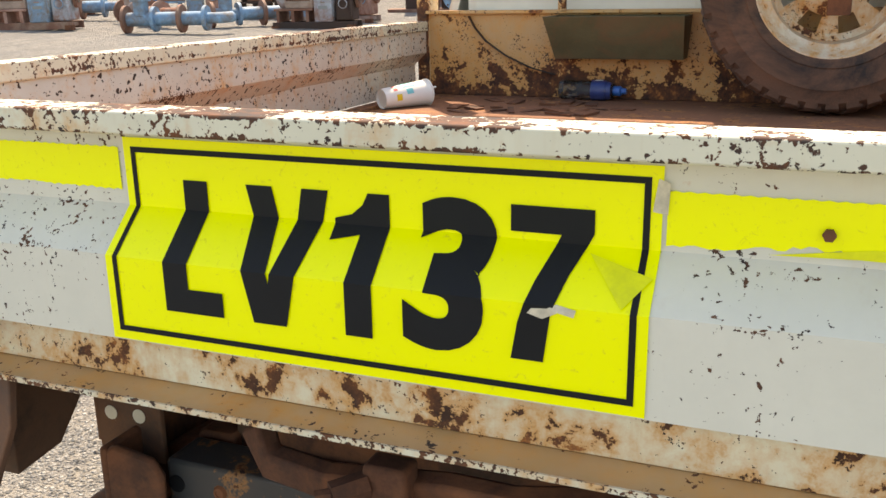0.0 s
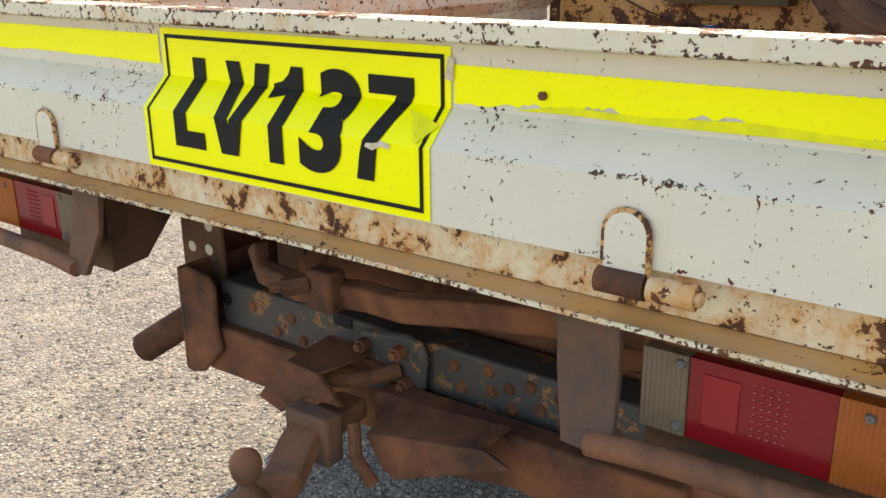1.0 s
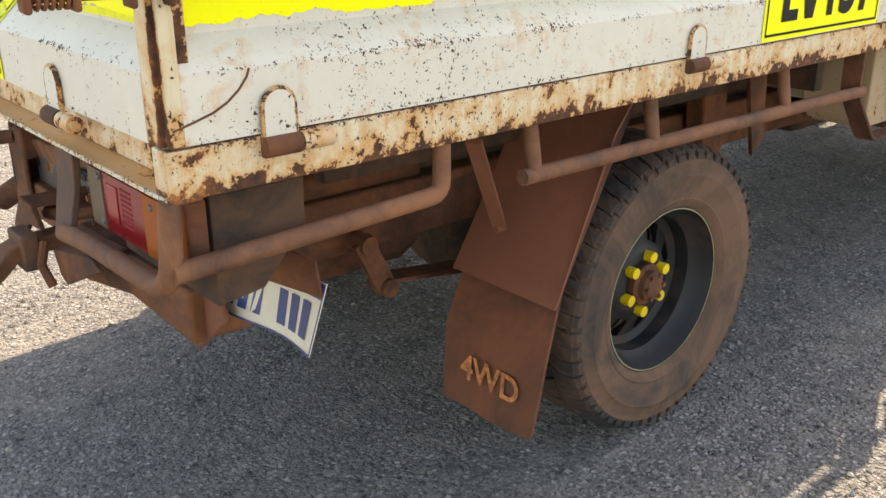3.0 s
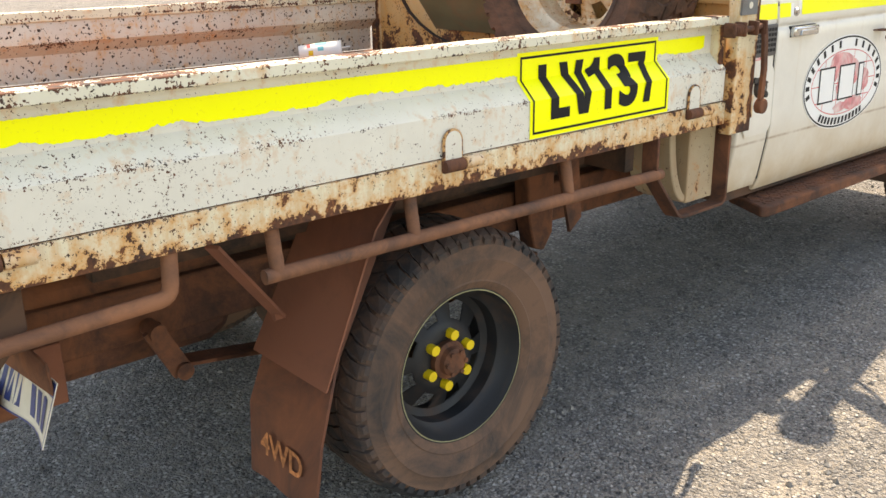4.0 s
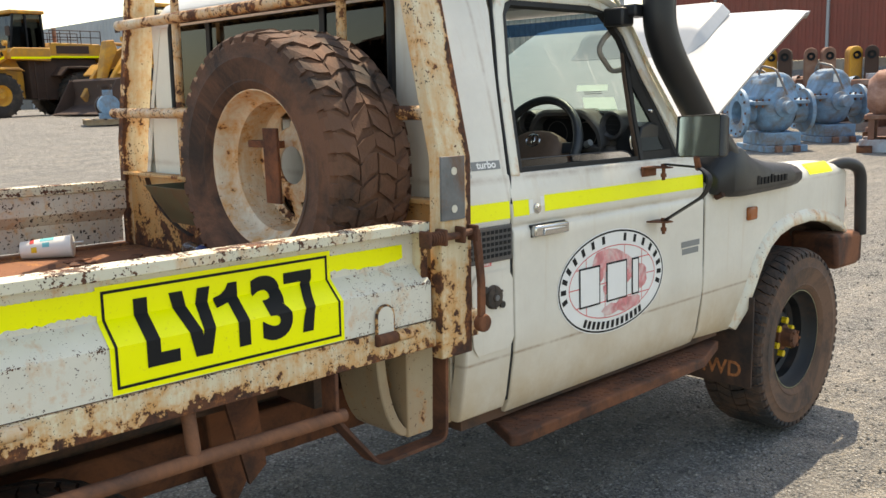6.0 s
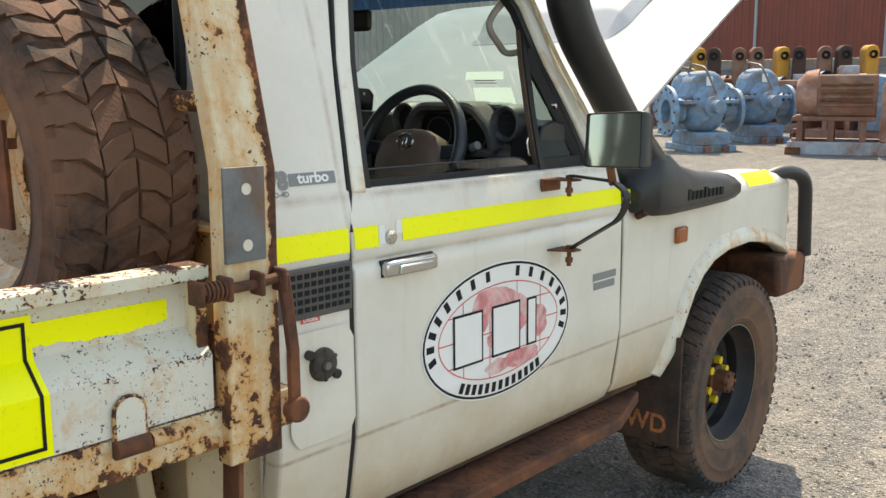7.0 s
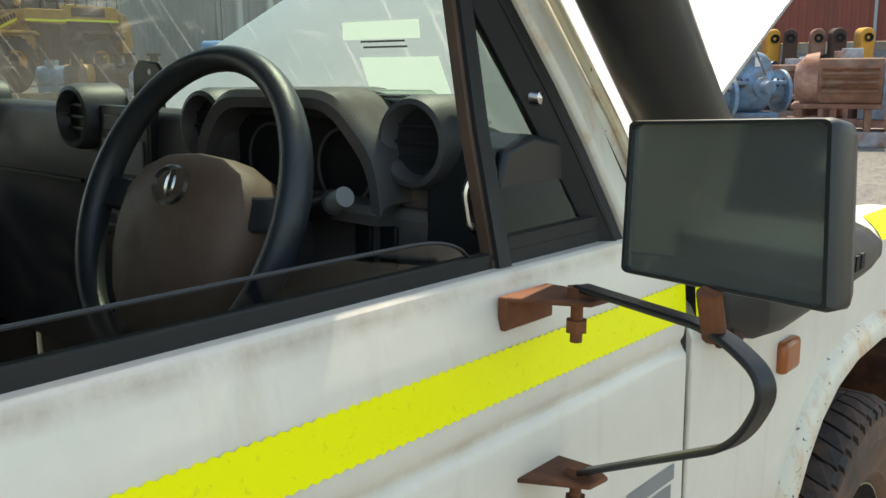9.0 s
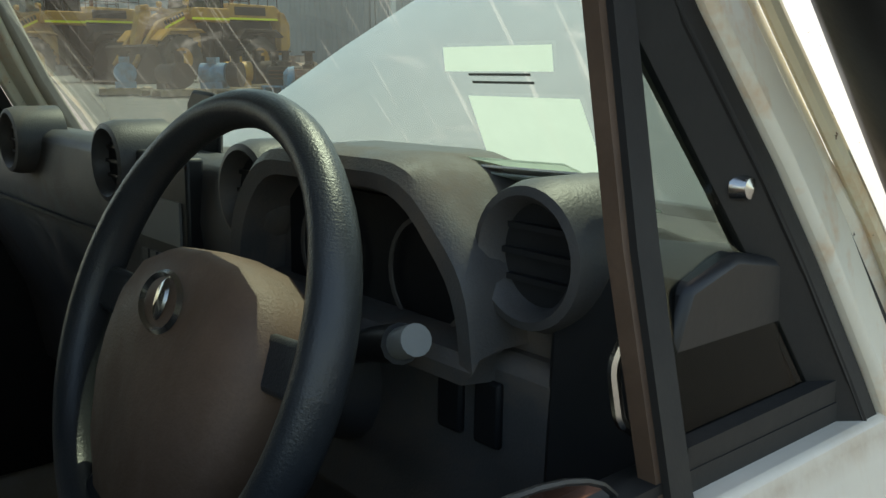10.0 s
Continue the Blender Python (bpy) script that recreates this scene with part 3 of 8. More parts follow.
def drop_panel(name, along, a, b, outer, label):
    """One folded drop side: the sheet, with its rolled rim as a part of its own."""
    sheet = PANEL[:4] + PANEL[8:]
    rim = PANEL[3:9]
    obs = []
    for nm, prof, mat in ((name, sheet, m_panel), ("rolled_rim", rim, m_rim)):
        me = Mesh()
        if along == 'x':
            me.prism([(outer + d, z) for d, z in prof], 0, a, b)
        else:
            s = -1 if outer > 0 else 1
            n = len(prof)
            v = [(outer + s * d, y, z) for y in (a, b) for d, z in prof]
            me.add(v, [(i, (i + 1) % n, n + (i + 1) % n, n + i) for i in range(n)] + [tuple(range(n)), tuple(range(n, 2 * n))])
        obs.append(part(nm, me, mat, obs[0] if obs else truck, label if not obs else "", bevel=0.0025 if nm == "rolled_rim" else 0))
    return obs[0]


tailgate = drop_panel("tailgate", 'x', -0.935, 0.897, 0.0, "cream steel tailgate with chipped paint")
side_right = drop_panel("side_panel", 'y', 0.012, 2.285, XR, "cream steel drop side with chipped paint")
side_left = drop_panel("side_panel", 'y', 0.012, 2.40, XL, "cream steel drop side, scratched inside")
side_left.data.materials[0] = m_inner
side_right.data.materials[0] = m_sidepanel

# end posts of the tailgate and of the sides
for x0, x1 in ((0.898, 0.937), (-0.976, -0.936)):
    part("end_post", Mesh().prism([(x0, 0.0), (x1, 0.0), (x1, 0.052), (x0 + 0.004, 0.052), (x0, 0.03)], 2, Z0, Z5 + 0.002), m_endpost, tailgate, "rusting folded end post", 0.002)
part("end_post", Mesh().box(XR - 0.05, XR + 0.001, 0.008, 0.03, Z0, Z5 + 0.001), m_endpost, side_right, "", 0.002)

part("end_post", Mesh().box(XR - 0.060, XR - 0.012, 2.266, 2.287, Z0, Z5 - 0.004), m_endpost, side_right, "", 0.002)

# yellow reflective tape
def tape(place, a, b, z0, z1, parent, ragged=0.0, seed=1):
    """A strip with pinked edges, laid on the panel's face."""
    rnd = random.Random(seed)
    n = max(2, int((b - a) / 0.006))
    top, bot = [], []
    drift = 0.0
    for i in range(n + 1):
        u = a + (b - a) * i / n
        drift = 0.85 * drift + rnd.uniform(-0.003, 0.004) * ragged
        top.append((u, z1 + (0.0012 if i % 2 else 0)))
        bot.append((u, z0 + max(0.0, drift) + (0.0012 if i % 2 else 0)))
    bm = flat([])
    vt = [bm.verts.new((u, z, 0)) for u, z in top]
    vb = [bm.verts.new((u, z, 0)) for u, z in bot]
    for i in range(n):
        bm.faces.new((vb[i], vb[i + 1], vt[i + 1], vt[i]))
    fold(bm, [], lambda u, z: place(u, z))
    return part("reflective_tape", bm, m_yellow, parent, "fluorescent yellow reflective tape", smooth=0)


rear_tape = lambda u, z: rear_place(u, z, 0.0015)
right_tape = lambda u, z: right_place(u, z, 0.0015)
tape(rear_tape, -0.93, -0.292, 1.203, 1.250, tailgate, 0.3, 2)
tape(rear_tape, 0.296, 0.893, 1.192, 1.240, tailgate, 1.2, 3)
tape(right_tape, 0.04, 1.470, 1.196, 1.246, side_right, 1.0, 4)
tape(right_tape, 1.985, 2.23, 1.196, 1.240, side_right, 0.8, 5)


ZL, ZH = 1.089, 1.2195
ZM = (ZL + ZH) / 2
SIGN_POLYS = [
    [(-0.212, ZL), (-0.182, ZL), (-0.182, ZH), (-0.212, ZH)],
    [(-0.182, ZL), (-0.140, ZL), (-0.140, ZL + 0.026), (-0.182, ZL + 0.026)],
    [(-0.134, ZH), (-0.104, ZL), (-0.085, ZL), (-0.085, ZL + 0.042), (-0.103, ZH)],
    [(-0.085, ZL), (-0.066, ZL), (-0.038, ZH), (-0.068, ZH), (-0.085, ZL + 0.042)],
    [(0.000, ZL), (0.029, ZL), (0.029, ZH), (0.006, ZH), (0.000, ZH - 0.012)],
    [(0.000, ZH - 0.012), (-0.012, ZH - 0.022), (-0.031, ZH - 0.027), (-0.031, ZH - 0.046), (0.000, ZH - 0.040)],
    [(0.152, ZH), (0.152, ZH - 0.025), (0.200, ZH - 0.025), (0.230, ZH - 0.022), (0.230, ZH)],
    [(0.200, ZH - 0.025), (0.184, ZL + 0.07), (0.213, ZL + 0.075), (0.230, ZH - 0.022)],
    [(0.184, ZL + 0.07), (0.173, ZL + 0.035), (0.203, ZL + 0.045), (0.213, ZL + 0.075)],
    [(0.173, ZL + 0.035), (0.167, ZL), (0.197, ZL), (0.203, ZL + 0.045)],
]


def fleet_sign(place, cu, parent, wide=1.0):
    """The folded yellow sign: film, black border line and lettering."""
    w, z0, z1 = 0.288, Z0 + 0.002, 1.262 if wide == 1 else 1.254
    zc = [Z1, Z2]
    edge = lambda k: [(-w + k, z0 + k), (w - k, z0 + k), (w - k, z1 - k), (-w + k, z1 - k)]
    put = lambda off: (lambda u, z: place(cu + u * wide, z, off))
    part("fleet_sign", fold(flat([edge(0)]), zc, put(0.002)), m_yellow, parent, "folded fluorescent yellow fleet number sign", smooth=0)
    a, b = edge(0.010), edge(0.016)
    ring = [[a[i], a[(i + 1) % 4], b[(i + 1) % 4], b[i]] for i in range(4)]
    part("sign_border", fold(flat(ring), zc, put(0.003)), m_ink, parent, smooth=0)
    bm = flat(SIGN_POLYS)
    three = text_bmesh("3", 0.185, 0.9, 0.045)
    xs, ys = [v.co.x for v in three.verts], [v.co.y for v in three.verts]
    for v in three.verts:
        v.co.x = 0.061 + (v.co.x - min(xs)) / (max(xs) - min(xs)) * 0.080
        v.co.y = ZL - 0.0025 + (v.co.y - min(ys)) / (max(ys) - min(ys)) * (ZH - ZL + 0.005)
    tmp = bpy.data.meshes.new("three")
    three.to_mesh(tmp)
    three.free()
    bm.from_mesh(tmp)
    bpy.data.meshes.remove(tmp)
    part("sign_lettering", fold(bm, zc, put(0.0035)), m_ink, parent, "black block letters", smooth=0)


fleet_sign(rear_place, 0.004, tailgate)
fleet_sign(right_place, 1.722, side_right, 0.975)

# wear on the tailgate's signs: torn patch, lifted fold, bolt, scuffed tape
m_torn = plain("torn sign backing", (0.62, 0.55, 0.42), 0.8, vary=0.3, scale=60)
m_oldyellow = plain("scuffed yellow film", (0.80, 0.80, 0.01), 0.5, vary=0.15, scale=40)
put = lambda off: (lambda u, z: rear_place(u, z, off))
part("torn_patch", fold(flat([[(0.186, 1.134), (0.200, 1.130), (0.214, 1.137), (0.228, 1.134), (0.230, 1.141), (0.212, 1.144), (0.204, 1.140), (0.190, 1.139)]]), [], put(0.0042)), m_torn, tailgate, "torn pale patch", smooth=0)
part("torn_patch", fold(flat([[(0.284, 1.222), (0.297, 1.220), (0.298, 1.248), (0.288, 1.251)]]), [], put(0.0042)), m_torn, tailgate, smooth=0)
part("lifted_fold", fold(flat([[(0.232, 1.182), (0.290, 1.168), (0.268, 1.145)]]), [], lambda u, z: rear_place(u, z, 0.0042 + 0.02 * max(0.0, z - 1.145) * 10 * 0.03)), m_oldyellow, tailgate, "creased yellow film", smooth=0)
part("lifted_fold", fold(flat([[(0.38, 1.192), (0.45, 1.194), (0.56, 1.192), (0.70, 1.194), (0.88, 1.193), (0.88, 1.205), (0.78, 1.201), (0.66, 1.206), (0.55, 1.200), (0.46, 1.203)]]), [], put(0.0022)), m_oldyellow, tailgate, smooth=0)
part("tape_bolt", Mesh().rod((0.425, 0.0445, 1.213), (0.425, 0.039, 1.213), 0.0055, 6), m_rust, tailgate, "rusty bolt head")
arc = [right_place(u, z, 0.0008) for u, z in ((0.132, 1.141), (0.128, 1.13), (0.114, 1.113), (0.095, 1.098), (0.073, 1.087), (0.04, 1.077), (0.012, 1.070))]
part("scratch", Mesh().tube(arc, 0.0016, 6), m_rust, side_right, "curved rusty scratch")

# tray frame: rear sill with its lip, side rails, floor
me = Mesh().prism([(0.037, 1.0425), (0.037, 0.984), (0.045, 0.984), (0.045, 1.0425)], 0, XL, XR)
sill = part("rear_sill", me, m_sill, truck, "cream steel rear sill with rust spots", 0.0015)
part("sill_lip", Mesh().prism([(0.045, 0.983), (0.036, 0.983), (0.028, 0.979), (0.002, 0.976), (0.002, 0.973), (0.045, 0.973)], 0, XL, XR), m_lip, sill, "rust-brown projecting lip")
part("lip_edge", Mesh().prism([(0.0015, 0.970), (0.0015, 0.9765), (-0.0015, 0.9765), (-0.0015, 0.970)], 0, XL, XR), m_lipedge, sill, "chipped cream lip edge")
part("sill_corner", Mesh().box(XR - 0.004, XR + 0.001, -0.0015, 0.046, 0.970, 1.043), m_rail, sill)
# dark strip in the slit under the tailgate, its shade put into the colour
part("sill_gap", Mesh().box(-0.93, 0.895, 0.012, 0.044, 1.0427, 1.0464), m_under, sill)
part("side_rail", Mesh().add([(XR - d, y, z) for y in (0.002, 2.46) for d, z in ((0, 0.972), (0, 1.0425), (0.05, 1.0425), (0.05, 0.972))], [(0, 1, 5, 4), (1, 2, 6, 5), (2, 3, 7, 6), (3, 0, 4, 7), (0, 3, 2, 1), (4, 5, 6, 7)]), m_rail, truck, "heavily rusted cream side rail", 0.002)
part("side_rail", Mesh().box(XL, XL + 0.05, 0.046, 2.46, 0.972, 1.043), m_floor, truck, "", 0.002)
# the same dark strip for the slit's shade along the right rail
part("rail_gap", Mesh().box(XR - 0.045, XR - 0.008, 0.05, 2.28, 1.0427, 1.0465), m_under, truck)
part("tray_floor", Mesh().box(XL + 0.052, XR - 0.06, 0.047, 2.46, 1.018, 1.032), m_floor, truck, "rusted red-brown steel tray floor")


def hinge(along, u, parent):
    """A riveted strap with a rounded head over a hinge pin."""
    def w(a, d, z):
        return Vector((u + a, -d, z)) if along == 'x' else Vector((XR + d, u + a, z))
    prof = [(-0.026, Z0 - 0.012), (0.026, Z0 - 0.012)] + [(0.026 * math.cos(t), Z0 + 0.036 + 0.026 * math.sin(t)) for t in [math.pi * k / 10 for k in range(11)]]
    n = len(prof)
    me = Mesh().add([w(a, d, z) for d in (0.001, 0.009) for a, z in prof], [(i, (i + 1) % n, n + (i + 1) % n, n + i) for i in range(n)] + [tuple(range(n)), tuple(range(n, 2 * n))])
    h = part("hinge_strap", me, m_panel, parent, "rust-edged welded hinge strap", 0.002)
    bead = [w(a, 0.005, z) for a, z in prof[1:]] + [w(*(prof[0][0], 0.005, prof[0][1]))]
    part("weld_bead", Mesh().tube(bead, 0.0042, 8), m_bead, h, "rusty weld bead")
    me = Mesh().rod(w(-0.030, 0.008, 1.028), w(0.028, 0.008, 1.028), 0.0155, 14)
    part("hinge_knuckle", me, m_rust, parent)
    part("hinge_pin", Mesh().rod(w(0.032, 0.008, 1.028), w(0.084, 0.008, 1.028), 0.0145, 14).rod(w(0.084, 0.008, 1.028), w(0.090, 0.008, 1.028), 0.009, 10), m_rustbar, parent)


for u in (-0.578, 0.562):
    hinge('x', u, tailgate)
for u in (0.172, 1.186, 2.125):
    hinge('y', u, side_right)

# headboard
m_flapdark = plain("dark dusty rubber", (0.035, 0.026, 0.022), 0.85, vary=0.3, scale=6, bump=0.2, dirt=(0.12, 0.06, 0.038), dirt_amount=0.4)

def post(s):
    out = 0.028 if s > 0 else 0.0
    ahead = 0.0 if s > 0 else 0.10
    pts = [(s * 0.925 + out, 1.00), (s * 0.925 + out, 1.45), (s * 0.79 + out, 2.01)]
    me = Mesh()
    x_off = 0.0 if s > 0 else -0.03
    rings = [[(x + x_off - 0.02 * s, 2.300 + ahead, z), (x + x_off + 0.02 * s, 2.300 + ahead, z), (x + x_off + 0.02 * s, 2.412 + ahead, z), (x + x_off - 0.02 * s, 2.412 + ahead, z)] for x, z in pts]
    rings[0] = [(p[0], p[1], 0.94) for p in rings[0]]
    me.loft(rings)
    return part("headboard_post", me, m_post, truck, "rusting cream headboard post", 0.004)


post_r, post_l = post(1), post(-1)
hb = part("headboard_plate", Mesh().box(-0.94, 0.90, 2.425, 2.445, 1.033, 1.332).box(-0.94, 0.90, 2.395, 2.445, 1.32, 1.332), m_plateback, truck, "rust-streaked low headboard plate", 0.002)
for z in (1.563, 1.893):
    x = 0.9 if z < 1.6 else 0.81
    part("headboard_bar", Mesh().rod((-x - 0.03, 2.37, z), (x, 2.37, z), 0.019, 12), m_rustbar, truck, "rusty round bar")
for x in (-0.43, 0.50):
    part("headboard_bar", Mesh().rod((x, 2.385, 1.33), (x, 2.385, 1.96), 0.015, 10), m_rustbar, truck)
rub = [(-0.78, 2.4225, 1.312), (-0.755, 2.4225, 1.27), (-0.715, 2.4225, 1.225), (-0.64, 2.4225, 1.175), (-0.55, 2.4225, 1.135), (-0.46, 2.4225, 1.112)]
part("rub_mark", Mesh().tube(rub, 0.01, squash=(0.034, 0.002)), m_flapdark, hb, "dark curved tyre rub mark")
plate = Mesh().prism([(2.298, 1.297), (2.381, 1.297), (2.381, 1.457), (2.298, 1.457)], 0, 0.974, 0.981)
part("bolt_plate", plate, m_bare, truck, "bare grey steel plate with two holes", 0.001)
# pale discs painted as daylight seen through the two holes
for z in (1.325, 1.42):
    part("hole_light", Mesh().rod((0.9812, 2.342, z), (0.9825, 2.342, z), 0.010, 14), m_plate, truck)


# ---- wheels ----
m_yellowline = plain("pale yellow line", (0.30, 0.28, 0.15), 0.6, vary=0.3, bump=0.0)

def tyre_mesh(R, rim, W, lugs=46, tread=0.013):
    """Tyre round the y axis, centred: carcass with rounded shoulders, rim bead, sidewall ribs."""
    h = W / 2
    prof = [(rim, -h * 0.78), (rim + 0.012, -h * 0.90), (rim + 0.03, -h * 0.97), (rim + 0.034, -h * 0.955), (R * 0.80, -h * 1.06), (R * 0.815, -h * 1.035), (R * 0.90, -h * 1.03), (R - 0.030, -h * 0.97), (R - tread, -h * 0.84), (R - tread, 0)]
    prof = prof + [(r, -z) for r, z in prof[-2::-1]]
    return Mesh().lathe(prof, 64, Matrix.Rotation(math.pi / 2, 4, 'X'))


def tread_mesh(R, W, lugs, tread, seed, rough=False):
    rnd = random.Random(seed)
    me = Mesh()
    h = W / 2
    rows = [(-0.95, -0.50, 0.0, -0.45), (-0.46, -0.02, 0.5, 0.55), (0.02, 0.46, 0.0, -0.55), (0.50, 0.95, 0.5, 0.45)]
    step = 2 * math.pi / lugs
    for a, b, ph, skew in rows:
        for k in range(lugs):
            t0 = (k + ph + rnd.uniform(-0.06, 0.06)) * step
            ln = step * (rnd.uniform(0.66, 0.86) if rough else rnd.uniform(0.80, 0.88))
            outer = abs(a) > 0.9 or abs(b) > 0.9
            v = []
            for rr in (R - tread - 0.006, R - rnd.uniform(0, 0.0015)):
                for t, y in ((0, a), (ln, a), (ln, (a + b) / 2), (ln, b), (0, b), (0, (a + b) / 2)):
                    tt = t0 + t + skew * step * ((y - a) / (b - a)) + (0.10 * step if y == (a + b) / 2 else 0)
                    drop = 0.012 if outer and abs(y) > 0.9 else 0.0
                    r2 = rr - drop + (rnd.uniform(-0.007, 0.001) if rough and rr > R - tread else 0.0)
                    tt += rnd.uniform(-0.15, 0.15) * step if rough else 0.0
                    v.append((r2 * math.cos(tt), y * h, r2 * math.sin(tt)))
            me.add(v, [(0, 1, 2, 3, 4, 5)] + [(6, 11, 10, 9, 8, 7)] + [(i, (i + 1) % 6, 6 + (i + 1) % 6, 6 + i) for i in range(6)])
    for s in (-1, 1):
        for k in range(lugs):
            t0 = (k + (0 if s < 0 else 0.5)) * step
            ln = step * 0.62
            v = []
            for y, r0, r1 in ((0.95, R - 0.040, R - 0.014), (1.025, R - 0.040, R - 0.022)):
                for t, r in ((0, r0), (ln, r0), (ln, r1), (0, r1)):
                    v.append((r * math.cos(t0 + t), s * y * h, r * math.sin(t0 + t)))
            me.add(v, [(0, 1, 2, 3), (4, 7, 6, 5)] + [(i, (i + 1) % 4, 4 + (i + 1) % 4, 4 + i) for i in range(4)])
    return me


def rim_mesh(rim, W, dish, holes=8, hub=0.075):
    """Steel rim: barrel, flange and a dished disc with windows between its spokes. The face looks along -y."""
    h = W / 2
    back = Matrix.Rotation(math.pi / 2, 4, 'X')
    barrel = Mesh().lathe([(rim + 0.012, -h * 0.80), (rim + 0.013, -h * 0.84), (rim + 0.004, -h * 0.85), (rim - 0.006, -h * 0.70), (rim - 0.012, -h * 0.52), (rim - 0.030, -h * 0.40), (rim - 0.034, h * 0.45), (rim - 0.006, h * 0.7), (rim + 0.012, h * 0.8)], 56, back.inverted())
    disc = Mesh()
    y0 = -h + dish
    rings = [(hub - 0.020, y0 - 0.012), (hub, y0 - 0.016), (hub + 0.028, y0 - 0.006), (hub + 0.034, y0 + 0.0), (rim - 0.052, y0 + 0.022), (rim - 0.033, y0 + 0.012)]
    n = holes * 6
    for th in (0.0, 0.005):
        v, f = [], []
        for r, y in rings:
            v += [(r * math.cos(2 * math.pi * k / n), y + th, r * math.sin(2 * math.pi * k / n)) for k in range(n)]
        for i in range(len(rings) - 1):
            for k in range(n):
                if i == 3 and k % 6 in (1, 2, 3):
                    continue
                f.append((i * n + k, i * n + (k + 1) % n, (i + 1) * n + (k + 1) % n, (i + 1) * n + k))
        disc.add(v, f)
    return barrel, disc


def wheel(name, centre, axis_z, R=0.380, rim=0.212, W=0.262, dish=0.105, rim_mat=None, tyre_mat=None, seed=1, hubbed=True, label="", lugs=56, tread=0.011, hub_out=0.05, tilt=0.0, parent=None):
    m = Matrix.Translation(centre) @ Matrix.Rotation(axis_z, 4, 'Z') @ Matrix.Rotation(tilt, 4, 'X')
    w = new(name)
    w.empty_display_size = 0.1
    if parent:
        w.parent = parent
        w.matrix_local = m
    else:
        w.matrix_world = m
    if label:
        tagged(w, label)
    part("tyre", tyre_mesh(R, rim, W), tyre_mat or m_tyre, w)
    part("tread", tread_mesh(R, W, lugs, tread, seed, tread > 0.015), tyre_mat or m_tread, w, smooth=0)
    barrel, disc = rim_mesh(rim, W, dish)
    part("rim", barrel, rim_mat or m_rimblack, w)
    part("wheel_disc", disc, rim_mat or m_rimblack, w)
    if hubbed:
        y = -W / 2 + dish
        h = Mesh().lathe([(0.0001, -0.01), (0.048, -0.01), (0.055, 0.0), (0.055, 0.03), (0.042, 0.034), (0.040, hub_out), (0.030, hub_out + 0.008), (0.0001, hub_out + 0.008)], 20, Matrix.Translation((0, y, 0)) @ Matrix.Rotation(math.pi / 2, 4, 'X'))
        part("hub", h, m_rust, w, "rusty hub")
        for k in range(6):
            t = 2 * math.pi * k / 6
            part("hub_bolt", Mesh().rod((0.032 * math.cos(t), y - 0.032, 0.032 * math.sin(t)), (0.032 * math.cos(t), y - hub_out - 0.012, 0.032 * math.sin(t)), 0.007, 6), m_rust, w)
        part("pinstripe", Mesh().lathe([(rim + 0.0005, 0.0), (rim + 0.0035, 0.0)], 48, Matrix.Translation((0, -W / 2 * 0.8525, 0)) @ Matrix.Rotation(math.pi / 2, 4, 'X')), m_yellowline, w)
        for k in range(6):
            t = 2 * math.pi * (k + 0.35) / 6
            c = Vector((0.073 * math.cos(t), y - 0.008, 0.073 * math.sin(t)))
            cap = Mesh().tube([c, c + Vector((0, -0.018, 0)), c + Vector((0, -0.026, 0)), c + Vector((0, -0.030, 0))], 0.0145, 12)
            part("lug_cap", cap, m_yellowcap, w, "yellow lug nut cap")
    return w


hub_r = Vector((0.724, 1.325, 0.430))
hub_f = Vector((0.800, 4.520, 0.545))
wheel("rear_wheel", hub_r, radians(90), seed=2, label="dusty all-terrain tyre on black steel rim", parent=truck)
wheel("front_wheel", hub_f, radians(90), R=0.398, seed=3, label="dusty all-terrain tyre on black steel rim", parent=truck, hub_out=0.075)
wheel("rear_wheel", (-hub_r.x, hub_r.y, hub_r.z), radians(-90), seed=4, parent=truck)
wheel("front_wheel", (-hub_f.x, hub_f.y, hub_f.z), radians(-90), seed=5, parent=truck)

# spare wheel standing in the tray
spare = wheel("spare_wheel", TRUCK @ Vector((0.418, 2.248, 1.033 + 0.384)), radians(2), rim_mat=m_rimwhite, tyre_mat=m_tyre2, seed=6, hubbed=False, lugs=40, tread=0.016, dish=0.15, W=0.266)
tagged(spare, "brown mud-caked spare tyre on rusty white rim, upright in the tray", "wheel")


# ---- cab ----
def side_x(z):
    """Half width of the cab at height z."""
    pts = [(0.66, 0.845), (0.72, 0.872), (0.86, 0.893), (0.905, 0.897), (1.10, 0.893), (1.220, 0.891), (1.234, 0.8805), (1.25, 0.8885), (1.262, 0.887), (1.318, 0.882), (1.350, 0.873), (1.385, 0.862), (1.60, 0.81), (1.84, 0.738), (1.90, 0.715), (1.95, 0.69)]
    for (z0, a), (z1, b) in zip(pts, pts[1:]):
        if z <= z1:
            return a + (b - a) * max(0.0, z - z0) / (z1 - z0)
    return pts[-1][1]


